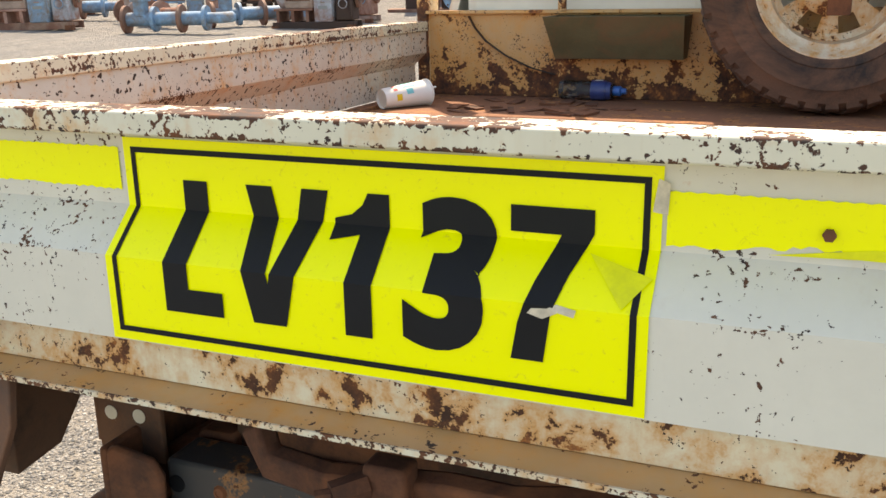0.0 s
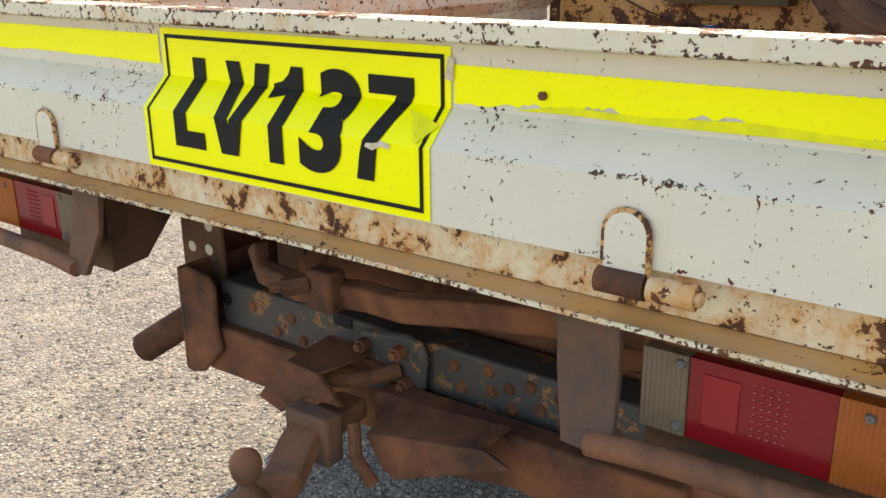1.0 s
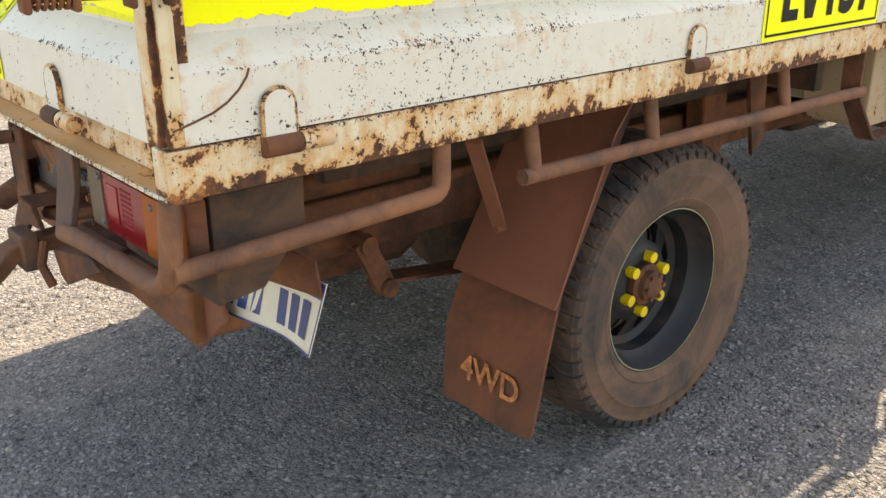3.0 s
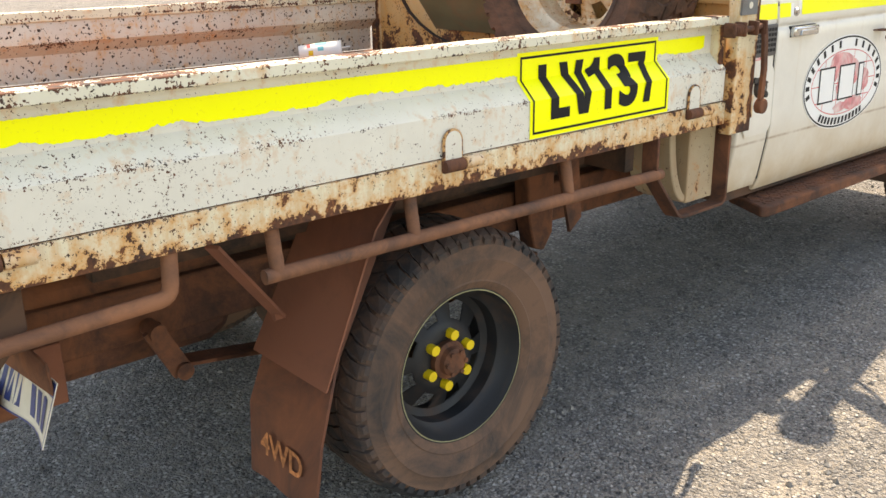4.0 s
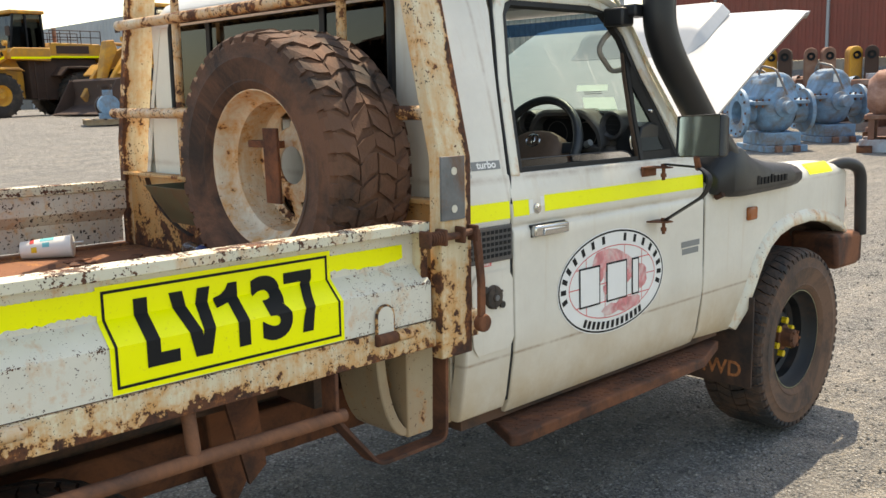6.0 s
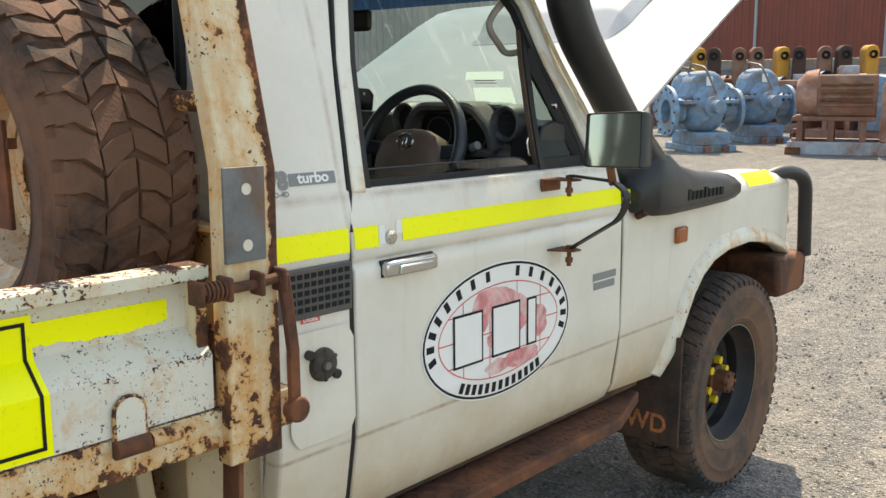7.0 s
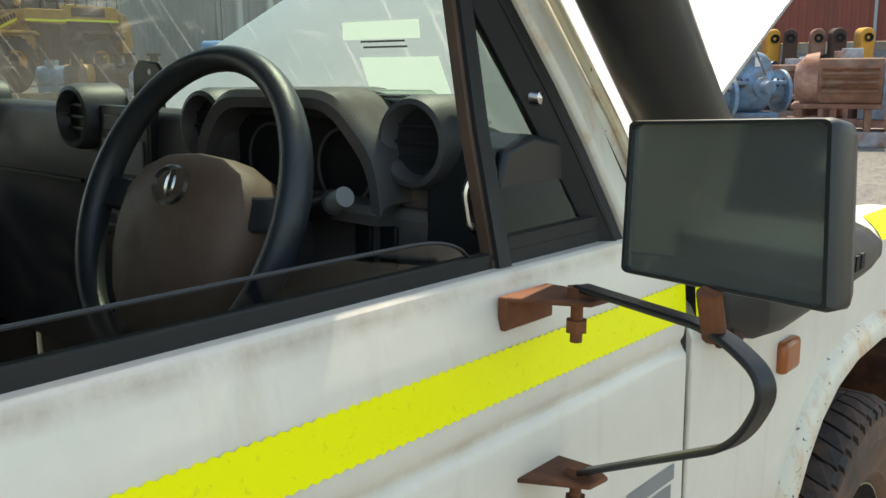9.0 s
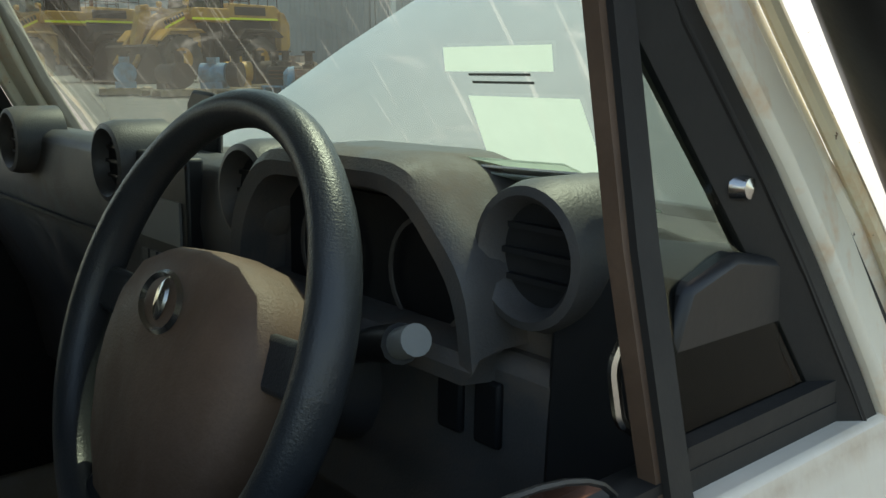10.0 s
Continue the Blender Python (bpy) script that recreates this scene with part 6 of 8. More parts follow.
# fuel filler
rec = Mesh()
rr = []
for off, k in ((0.0035, 1.0), (0.001, 0.93), (-0.004, 0.90)):
    rr.append([on_door(2.575 + 0.085 * k * max(-1, min(1, 1.25 * math.cos(t))), 1.005 + 0.115 * k * max(-1, min(1, 1.25 * math.sin(t))), off + 0.002) for t in [2 * math.pi * i / 40 for i in range(40)]])
part("filler_recess", rec.loft(rr, True, True), m_cab, truck, "", 0, 60)
cap = Matrix.Translation((0.884, 2.574, 1.049)) @ Matrix.Rotation(math.pi / 2, 4, 'Y')
m_capdust = plain("dusted black plastic", (0.045, 0.036, 0.03), 0.8, vary=0.3, dirt=(0.14, 0.10, 0.075), dirt_amount=0.4)
fc = part("fuel_cap", Mesh().lathe([(0.0001, 0.032), (0.012, 0.032), (0.013, 0.028), (0.030, 0.026), (0.034, 0.020), (0.036, 0.0)], 28, cap), m_capdust, truck, "dusty black fuel cap")
for k in range(6):
    part("cap_rib", Mesh().box(0.012, 0.033, -0.003, 0.003, 0.024, 0.028, cap @ Matrix.Rotation(math.pi * k / 3, 4, 'Z')), m_capdust, fc)
part("key_slot", Mesh().rod((0.9155, 2.574, 1.049), (0.918, 2.574, 1.049), 0.008, 14), m_bare, fc)
for y, z in ((2.538, 1.075), (2.608, 1.023)):
    part("cap_lug", Mesh().rod((0.886, y, z), (0.908, y, z), 0.010, 12), m_black, fc)
# decals
skin_patch("decal", 2.526, 2.575, 1.137, 1.152, m_redink, "small red fuel type decal", 0.0012)
part("decal_word", fold(text_bmesh("DIESEL", 0.0135, 0.95, 0.02), [], lambda u, z: on_door(2.5505 + u, 1.140 + z, 0.002)), m_white, truck, "small white word", smooth=0)
skin_patch("decal", 2.535, 2.654, 1.401, 1.425, m_grey, "grey engine badge", 0.0012)
part("decal_word", fold(text_bmesh("turbo", 0.028, 1.25, 0.03), [], lambda u, z: on_door(2.596 + u, 1.406 + z, 0.002)), m_white, truck, "white badge word", smooth=0)
part("decal_word", fold(text_bmesh("V8", 0.046, 1.0, 0.05), [], lambda u, z: on_door(2.506 + u, 1.398 + z, 0.002)), m_grey, truck, "grey outlined badge letters", smooth=0)
part("decal_word", fold(text_bmesh("D-4D", 0.014, 1.1, 0.03), [], lambda u, z: on_door(2.512 + u, 1.383 + z, 0.002)), m_grey, truck, smooth=0)
for k in range(2):
    skin_patch("decal_bar", 3.578 + 0.004 * k, 3.702 - 0.008 * k, 1.061 - 0.026 * k, 1.082 - 0.026 * k, m_grey, "plain grey badge bars", 0.0012)
# handle and lock
dh = part("door_handle", Mesh().box(0.886, 0.910, 2.749, 2.909, 1.197, 1.230), m_chrome, truck, "chrome flap door handle", 0.006)
part("handle_flap", Mesh().box(0.909, 0.915, 2.785, 2.888, 1.199, 1.219), m_chrome, dh, "", 0.003)
part("handle_gasket", Mesh().box(0.884, 0.893, 2.7465, 2.9115, 1.1945, 1.2325), m_rubber, dh, "", 0.003)
part("door_lock", Mesh().lathe([(0.0001, 0.010), (0.009, 0.010), (0.010, 0.007), (0.015, 0.006), (0.017, 0.0)], 20, Matrix.Translation((0.884, 2.783, 1.278)) @ Matrix.Rotation(math.pi / 2, 4, 'Y')), m_chrome, truck, "chrome key lock")

# round company emblem: plain shapes only
LC, LZ = 3.163, 1.006
def oval(a, b, n=48, k0=0, k1=None):
    k1 = n if k1 is None else k1
    return [(a * math.cos(2 * math.pi * k / n), b * math.sin(2 * math.pi * k / n)) for k in range(k0, k1)]
def ring_polys(a, b, w, n=48):
    o, i = oval(a, b, n), oval(a - w, b - w, n)
    return [[o[k], o[(k + 1) % n], i[(k + 1) % n], i[k]] for k in range(n)]
em = lambda off: (lambda u, z: on_door(LC + u, LZ + z, off))
zc = [-0.15, -0.1, -0.07, -0.03, 0.0, 0.03, 0.07, 0.1, 0.15]
emblem = part("door_emblem", fold(flat([oval(0.296, 0.170)]), zc, em(0.0012)), m_white, truck, "worn oval company emblem in white, black and red", smooth=0)
part("emblem_ring", fold(flat(ring_polys(0.292, 0.166, 0.006)), zc, em(0.0018)), m_ink, emblem, smooth=0)
part("emblem_ring", fold(flat(ring_polys(0.240, 0.118, 0.003)), zc, em(0.0018)), m_redink, emblem, smooth=0)
lines = []
for x in (-0.15, -0.05, 0.06, 0.16):
    h = 0.116 * math.sqrt(1 - (x / 0.238) ** 2)
    lines.append([(x - 0.0015, -h), (x + 0.0015, -h), (x + 0.0015, h), (x - 0.0015, h)])
for z in (-0.06, 0.0, 0.06):
    h = 0.237 * math.sqrt(1 - (z / 0.117) ** 2)
    lines.append([(-h, z - 0.0015), (h, z - 0.0015), (h, z + 0.0015), (-h, z + 0.0015)])
for ln_ in lines:
    part("emblem_line", fold(flat([ln_]), zc, em(0.0017)), m_redink, emblem, smooth=0)
rb = random.Random(8)
blobs = []
for cx, cz, a, b in ((-0.03, 0.075, 0.11, 0.04), (0.05, 0.03, 0.07, 0.05), (0.08, -0.085, 0.09, 0.028), (-0.10, 0.03, 0.05, 0.035), (0.15, 0.0, 0.04, 0.05), (-0.02, -0.09, 0.05, 0.02), (0.0, -0.02, 0.06, 0.03)):
    blobs.append([(cx + a * (0.75 + 0.35 * rb.random()) * math.cos(t), cz + b * (0.7 + 0.4 * rb.random()) * math.sin(t)) for t in [2 * math.pi * k / 16 for k in range(16)]])
for k, bl in enumerate(blobs):
    part("emblem_patch", fold(flat([bl]), zc, em(0.0019 + 0.0001 * k)), m_faded, emblem, smooth=0)
# three bold plain marks in the middle and a ring of small bars
def mark(cx, w, h, cut):
    o = [(cx - w, -h), (cx + w, -h), (cx + w, h), (cx - w, h)]
    t = 0.006
    part("emblem_mark", fold(flat([o]), zc, em(0.0031)), m_ink, emblem, smooth=0)
    part("emblem_mark", fold(flat([[(cx - w + t, -h + t), (cx + w - t, -h + t), (cx + w - t, h - t), (cx - w + t, h - t)]]), zc, em(0.0037)), m_white, emblem, smooth=0)
    if cut:
        part("emblem_mark", fold(flat([[(cx - w * 0.35, -h * 0.45), (cx + w * cut, -h * 0.45), (cx + w * cut, h * 0.45), (cx - w * 0.35, h * 0.45)]]), zc, em(0.0042)), m_redink, emblem, smooth=0)
mark(-0.133, 0.055, 0.064, 0)
mark(0.014, 0.058, 0.064, 0)
mark(0.121, 0.021, 0.062, 0)
for lo, hi, cnt in ((200, -20, 17), (232, 308, 13)):
    for k in range(cnt):
        t = radians(lo + (hi - lo) * (k + 0.5) / cnt)
        if lo == 200 and k in (8,):
            continue
        c = Vector((0.266 * math.cos(t), 0.142 * math.sin(t)))
        d = Vector((math.cos(t) / 0.266, math.sin(t) / 0.142)).normalized()
        s_ = Vector((-d.y, d.x))
        q = [c + d * a * 0.013 + s_ * b * 0.0105 for a, b in ((-1, -1), (-1, 0.5), (1, 0.5), (1, -1))]
        part("emblem_bar", fold(flat([[tuple(p) for p in q]]), zc, em(0.0018)), m_ink, emblem, smooth=0)

# mirror arms
for y, z in ((3.322, 1.347), (3.330, 1.164)):
    b = part("mirror_bracket", Mesh().prism([(0.876, y + 0.02), (0.885, y + 0.02), (0.955, y + 0.055), (0.958, y + 0.085), (0.935, y + 0.10), (0.882, y + 0.10), (0.876, y + 0.10)], 2, z + 0.012, z + 0.017).box(0.874, 0.884, y + 0.018, y + 0.10, z - 0.016, z + 0.017), m_rust, truck, "rusty mirror bracket", 0.002)
    bx, by = 0.930, y + 0.07
    part("bolt", Mesh().rod((bx, by, z + 0.017), (bx, by, z + 0.026), 0.011, 6).rod((bx, by, z - 0.028), (bx, by, z + 0.012), 0.006, 10).rod((bx, by, z - 0.018), (bx, by, z - 0.006), 0.011, 6), m_rust, b)
arm = bend([(0.930, 3.397, 1.372), (1.095, 3.335, 1.372), (1.150, 3.312, 1.345), (1.120, 3.328, 1.285), (0.928, 3.405, 1.180)], 0.055, 8)
part("mirror_arm", Mesh().tube(arm, 0.01, squash=(0.020, 0.006)), m_black, truck, "black flat steel mirror arm", 0.002)
part("mirror_stem", Mesh().rod((1.09, 3.338, 1.365), (1.09, 3.322, 1.405), 0.010, 10), m_rust, truck)
part("arm_stay", Mesh().tube([(0.90, 3.80, 1.225), (0.93, 3.80, 1.24)], 0.012, 8), m_rust, truck)
# indicator, headlamp, wing tape
part("side_indicator", Mesh().box(0.888, 0.908, 4.058, 4.128, 1.110, 1.163), m_amber, truck, "amber side indicator", 0.008)
part("headlamp", Mesh().loft([[(0.80, 5.06, 1.045), (0.862, 5.05, 1.045), (0.855, 5.05, 1.215), (0.80, 5.06, 1.225)], [(0.80, 5.20, 1.055), (0.842, 5.17, 1.055), (0.832, 5.14, 1.20), (0.80, 5.17, 1.21)]]), m_amber, truck, "clear and amber corner lamp", 0.01)
me = Mesh()
v = []
for i in range(9):
    y = 4.62 + 0.25 * i / 8
    for z in (1.252, 1.270, 1.285, 1.297):
        v.append((fender_x(y, z) + 0.003, y, z))
part("reflective_tape", me.add(v, [(i * 4 + k, (i + 1) * 4 + k, (i + 1) * 4 + k + 1, i * 4 + k + 1) for i in range(8) for k in range(3)]), m_yellow, truck, YT)
for k, y in enumerate([4.01 + 0.030 * j for j in range(9)]):
    part("raised_bar", Mesh().box(0.949, 0.9595 - 0.0006 * k, y, y + 0.019, 1.258, 1.284 if k not in (0, 4) else 1.292), m_ink, truck, "plain raised bar on the snorkel base")
# front mudflap, bull bar mount, step tread
part("front_mudflap", Mesh().box(0.63, 0.925, 4.085, 4.095, 0.425, 0.80), m_flapdark, truck, "dusty rubber mudflap with stencilled letters", 0.003)
lettering(truck, "4WD", 0.09, lambda u, z: Vector((0.785 + u, 4.0835, 0.465 + z)), bpy.data.materials["worn orange stencil"], 0.95, 0.02, "stencil", "faded orange stencilled letters")
part("bumper_end", Mesh().loft([[(0.70, 4.90, 0.80), (0.93, 4.88, 0.80), (0.93, 4.85, 0.965), (0.70, 4.87, 0.965)], [(0.70, 5.24, 0.79), (0.915, 5.16, 0.79), (0.915, 5.18, 0.945), (0.70, 5.26, 0.945)]]), m_rust, truck, "dusty brown steel bumper end", 0.02)
lz = Mesh()
for i in range(36):
    for j in range(5):
        y, x = 2.67 + 0.03 * i, 0.795 + 0.027 * j
        a = 0.7 if (i + j) % 2 else -0.7
        lz.box(-0.010, 0.010, -0.003, 0.003, 0, 0.0025, Matrix.Translation((x, y, 0.6395)) @ Matrix.Rotation(a, 4, 'Z'))
tagged(part("step_tread", lz, m_rust, truck), kind="stuff")
# cab corner: its dark cream holds dirt and the shade under the tray
part("cab_corner", Mesh().loft([[(0.66, 2.20 + 0.10 * (1 - math.cos(t)), 0.96 - 0.26 * math.sin(t)), (0.83, 2.20 + 0.10 * (1 - math.cos(t)), 0.96 - 0.26 * math.sin(t)), (0.83, 2.23 + 0.10 * (1 - math.cos(t)), 0.97 - 0.26 * math.sin(t)), (0.66, 2.23 + 0.10 * (1 - math.cos(t)), 0.97 - 0.26 * math.sin(t))] for t in [math.pi / 2 * k / 8 for k in range(9)]]).box(0.66, 0.835, 2.30, 2.47, 0.695, 0.96), worn_paint("dirty cab corner paint with shade in it", (0.50, 0.42, 0.28), chips=0.4, patches=0.35, stain=0.6, film=0.5), truck, "cream cab corner with rust spots", 0.004)


# ---- inside the cab ----
prof = [(3.67, 1.40), (3.56, 1.468), (3.47, 1.496), (3.425, 1.498), (3.408, 1.488), (3.402, 1.43), (3.41, 1.36), (3.45, 1.27), (3.50, 1.16), (3.53, 1.0), (3.68, 1.0)]
dash = part("dashboard", Mesh().prism(prof, 0, -0.80, 0.80), m_dash, truck, "dark grey grained dashboard", 0.008)
# binnacle hood over the instruments
BINN = [(p.x, p.z) for p in bend([(0.40, 0, 1.40), (0.405, 0, 1.47), (0.45, 0, 1.522), (0.655, 0, 1.526), (0.725, 0, 1.462), (0.735, 0, 1.40)], 0.035, 4)]
rings = []
for y, k in ((3.350, 0.0), (3.357, 0.009), (3.375, 0.012), (3.46, 0.012), (3.58, -0.03)):
    rings.append([(x, y, z + k) for x, z in BINN])
inner = []
for y, k in ((3.352, 0.02), (3.40, 0.03)):
    inner.append([(0.567 + (x - 0.567) * 0.92, y, z - k * 0.6) for x, z in BINN])
part("binnacle", Mesh().loft(list(reversed(rings)) + inner), m_dash, dash, "instrument hood", 0, 40)
part("instrument_glass", Mesh().box(0.44, 0.71, 3.392, 3.398, 1.39, 1.50), m_ink, dash)
for x in (0.51, 0.64):
    part("gauge", Mesh().lathe([(0.045, 0.0), (0.047, 0.003), (0.043, 0.003)], 28, Matrix.Translation((x, 3.391, 1.445)) @ Matrix.Rotation(math.pi / 2, 4, 'X')), m_dash, dash)
part("lower_dash", Mesh().box(0.40, 0.80, 3.385, 3.47, 1.22, 1.405), m_dash, dash, "", 0.012)


def vent(x, y, z, r=0.048, turn=0.0):
    m = Matrix.Translation((x, y, z)) @ Matrix.Rotation(turn, 4, 'Z') @ Matrix.Rotation(math.pi / 2, 4, 'X')
    v = part("air_vent", Mesh().lathe([(r - 0.014, -0.02), (r - 0.011, 0.010), (r - 0.006, 0.016), (r, 0.014), (r + 0.004, 0.0), (r + 0.004, -0.06)], 36, m), m_dash, dash, "round dark air vent")
    part("vent_core", Mesh().lathe([(0.0001, -0.008), (r - 0.012, -0.004)], 24, m), m_black, v)
    for k in (-1.2, 0, 1.2):
        h = math.sqrt(max(0.0, (r - 0.014) ** 2 - (0.015 * k) ** 2))
        part("vent_blade", Mesh().box(-h, h, 0.015 * k - 0.002, 0.015 * k + 0.002, -0.006, 0.001, m), m_black, v)


for x in (0.756, 0.383, 0.044, -0.348):
    vent(x, 3.388, 1.480)
radio = part("radio", Mesh().box(0.10, 0.235, 3.388, 3.41, 1.30, 1.50), m_black, dash, "black radio and switch stack", 0.004)
part("radio_screen", Mesh().box(0.115, 0.22, 3.385, 3.389, 1.40, 1.45), m_grey, radio)
part("hazard_switch", Mesh().box(0.12, 0.165, 3.384, 3.389, 1.462, 1.488), m_dash, radio, "", 0.003)
for k in range(5):
    part("button", Mesh().box(0.115 + 0.022 * k, 0.132 + 0.022 * k, 3.385, 3.389, 1.37, 1.385), m_dash, radio)
for z in (1.335, 1.315):
    part("heater_slider", Mesh().box(0.115, 0.22, 3.386, 3.389, z, z + 0.004).box(0.16, 0.17, 3.375, 3.389, z - 0.004, z + 0.008), m_bare, radio)
for x in (0.665, 0.705):
    part("switch", Mesh().box(x, x + 0.026, 3.379, 3.386, 1.335, 1.385), m_ink, dash, "", 0.003)
part("glovebox_line", Mesh().box(-0.60, 0.02, 3.398, 3.404, 1.372, 1.378), m_ink, dash)

part("dash_end", Mesh().prism([(3.38, 1.22), (3.385, 1.44), (3.40, 1.478), (3.45, 1.492), (3.58, 1.470), (3.70, 1.40), (3.74, 1.22)], 0, 0.770, 0.866), m_black, dash, "", 0.006)
# the dashboard as it sits in the cab
dash.matrix_local = Matrix.Translation((0.712, 3.412, 1.498)) @ Matrix.Rotation(0.012, 4, 'Y') @ Matrix.Translation((-0.756, -3.388, -1.480))

# steering wheel
SW = Matrix.Translation((0.482, 3.267, 1.420)) @ Matrix.Rotation(radians(-21), 4, 'X') @ Matrix.Rotation(radians(90), 4, 'X')
sw = new("steering_wheel")
sw.empty_display_size = 0.05
sw.parent = truck
sw.matrix_local = SW
tagged(sw, "black steering wheel with dusty brown hub")
R = 0.181
rings = []
for k in range(64):
    t = 2 * math.pi * k / 64
    rr_ = 0.0150 + 0.002 * max(0.0, math.cos(2 * (t - math.pi * 0.5)) * -1)
    c = Vector((R * math.cos(t), R * math.sin(t), 0))
    d = c.normalized()
    rings.append([c + d * rr_ * math.cos(a) + Vector((0, 0, 1)) * rr_ * 1.15 * math.sin(a) for a in [2 * math.pi * j / 14 for j in range(14)]])
part("wheel_grip", Mesh().loft(rings + [rings[0]], caps=False), m_wheelrim, sw, "black leather-grained rim")
pad = []
out = [(-0.115, 0.02), (-0.09, 0.05), (-0.05, 0.066), (0.0, 0.070), (0.05, 0.066), (0.09, 0.05), (0.115, 0.02), (0.12, -0.02), (0.115, -0.06), (0.09, -0.11), (0.055, -0.145), (0.0, -0.155), (-0.055, -0.145), (-0.09, -0.11), (-0.115, -0.06), (-0.12, -0.02)]
for k, z in ((1.0, -0.03), (1.0, 0.0), (0.98, 0.012), (0.92, 0.024), (0.75, 0.034), (0.45, 0.040), (0.15, 0.042)):
    pad.append([(x * k, -0.022 + (y + 0.02) * k, z - 0.014) for x, y in out])
hubp = part("airbag_cover", Mesh().loft(pad), m_hubpad, sw, "dusty brown airbag cover", 0, 60)
part("hub_emblem", Mesh().lathe([(0.026, 0.0), (0.030, 0.003), (0.034, 0.0)], 32, Matrix.Translation((0.002, 0.02, 0.0275)) @ Matrix.Diagonal((1.0, 0.72, 1, 1))), m_chrome, sw, "plain chrome oval")
part("hub_emblem", Mesh().lathe([(0.0001, 0.003), (0.012, 0.002), (0.015, 0.0)], 24, Matrix.Translation((0.002, 0.022, 0.0275)) @ Matrix.Diagonal((0.6, 1.1, 1, 1))), m_chrome, sw)
for a in (0.05, math.pi - 0.05, math.pi * 1.5 - 0.42, math.pi * 1.5 + 0.42):
    c, e = Vector((0.09 * math.cos(a), 0.09 * math.sin(a), -0.010)), Vector(((R - 0.004) * math.cos(a), (R - 0.004) * math.sin(a), -0.004))
    part("spoke", Mesh().tube([c, e], 0.01, squash=(0.040, 0.012)), m_wheelrim, sw, "", 0.005)
col = Matrix.Translation((0.482, 3.267, 1.420)) @ Matrix.Rotation(radians(-21), 4, 'X')
part("column_shroud", Mesh().tube([col @ Vector((0, 0.03, 0)), col @ Vector((0, 0.10, 0)), col @ Vector((0, 0.25, 0))], 0.062, 18), m_dash, truck, "dark steering column shroud")
part("wiper_stalk", Mesh().tube([(0.50, 3.385, 1.385), (0.59, 3.365, 1.418), (0.639, 3.353, 1.432)], 0.011, 12, 0.015), m_black, truck, "dark control stalk")
part("stalk_knob", Mesh().tube([(0.636, 3.354, 1.431), (0.657, 3.350, 1.439), (0.661, 3.349, 1.4405)], 0.0115, 16), m_grey, truck, "worn grey stalk knob")
part("phone_holder", Mesh().prism([(0.018, 1.515), (0.100, 1.510), (0.108, 1.572), (0.090, 1.592), (0.036, 1.595), (0.020, 1.578)], 1, 3.497, 3.505), m_black, truck, "black plastic holder on the dashboard", 0.004)
# white disc painted as light through the holder's hole
part("holder_hole_light", Mesh().rod((0.070, 3.4965, 1.576), (0.070, 3.4975, 1.576), 0.005, 10), m_white, truck)
papers = thing("loose_papers", "loose papers lying on the dashboard", "papers", TRUCK)
for k, (a, z, l) in enumerate(((0.1, 1.528, 0.16), (0.16, 1.533, 0.15), (0.2, 1.538, 0.13))):
    part("sheet", Mesh().box(-l / 2, l / 2, -0.05, 0.05, 0, 0.0015, Matrix.Translation((0.63 - 0.01 * k, 3.50, z)) @ Matrix.Rotation(a, 4, 'Z') @ Matrix.Rotation(-0.30, 4, 'X')), (m_sheer, m_cup, m_sheer)[k], papers)
# stickers on the windscreen, seen from behind
W0, W1 = Vector((0, 3.765, 1.37)), Vector((0, 3.385, 1.885))
wd = (W1 - W0).normalized()
wn_ = Vector((0, wd.z, -wd.y))
def on_screen(x, s, off=-0.003):
    p = W0 + wd * s + wn_ * off
    return (x, p.y, p.z)
for x0, x1, s0, s1 in ((0.430, 0.570, 0.312, 0.340), (0.430, 0.574, 0.180, 0.283)):
    part("windscreen_sticker", Mesh().add([on_screen(x0 - 0.012 * (s1 - s0) / 0.1, s0), on_screen(x1, s0), on_screen(x1 + 0.012, s1), on_screen(x0 + 0.012, s1)], [(0, 1, 2, 3)]), m_sheer, truck, "white sticker on the windscreen", smooth=0)
for s0 in (0.307, 0.298):
    part("sticker_bar", Mesh().add([on_screen(0.458, s0), on_screen(0.540, s0), on_screen(0.541, s0 + 0.003), on_screen(0.459, s0 + 0.003)], [(0, 1, 2, 3)]), m_grey, truck, smooth=0)
band = Mesh().add([on_screen(-0.73, 0.568, -0.002), on_screen(0.73, 0.568, -0.002), on_screen(0.712, 0.622, -0.002), on_screen(-0.712, 0.622, -0.002)], [(0, 1, 2, 3)])
part("tint_band", band, glass_mat("blue sun band", (0.10, 0.22, 0.42), ior=1.2), truck, "blue sun band along the windscreen top", smooth=0)
part("rear_view_mirror", Mesh().box(0.07, 0.322, 3.27, 3.295, 1.752, 1.812), m_black, truck, "black rear-view mirror", 0.012)
gh = bend([(0.715, 3.397, 1.825), (0.685, 3.382, 1.791), (0.685, 3.36, 1.761), (0.685, 3.368, 1.74), (0.685, 3.434, 1.684), (0.735, 3.455, 1.692)], 0.02, 5)
part("grab_handle", Mesh().tube(gh, 0.0095, 10), m_trimgrey, truck, "grey pillar grab handle")
part("window_winder", Mesh().tube(bend([(0.818, 3.388, 1.412), (0.812, 3.376, 1.42), (0.808, 3.372, 1.455), (0.812, 3.378, 1.472)], 0.01), 0.004, 8), m_chrome, truck, "chrome vent window catch")
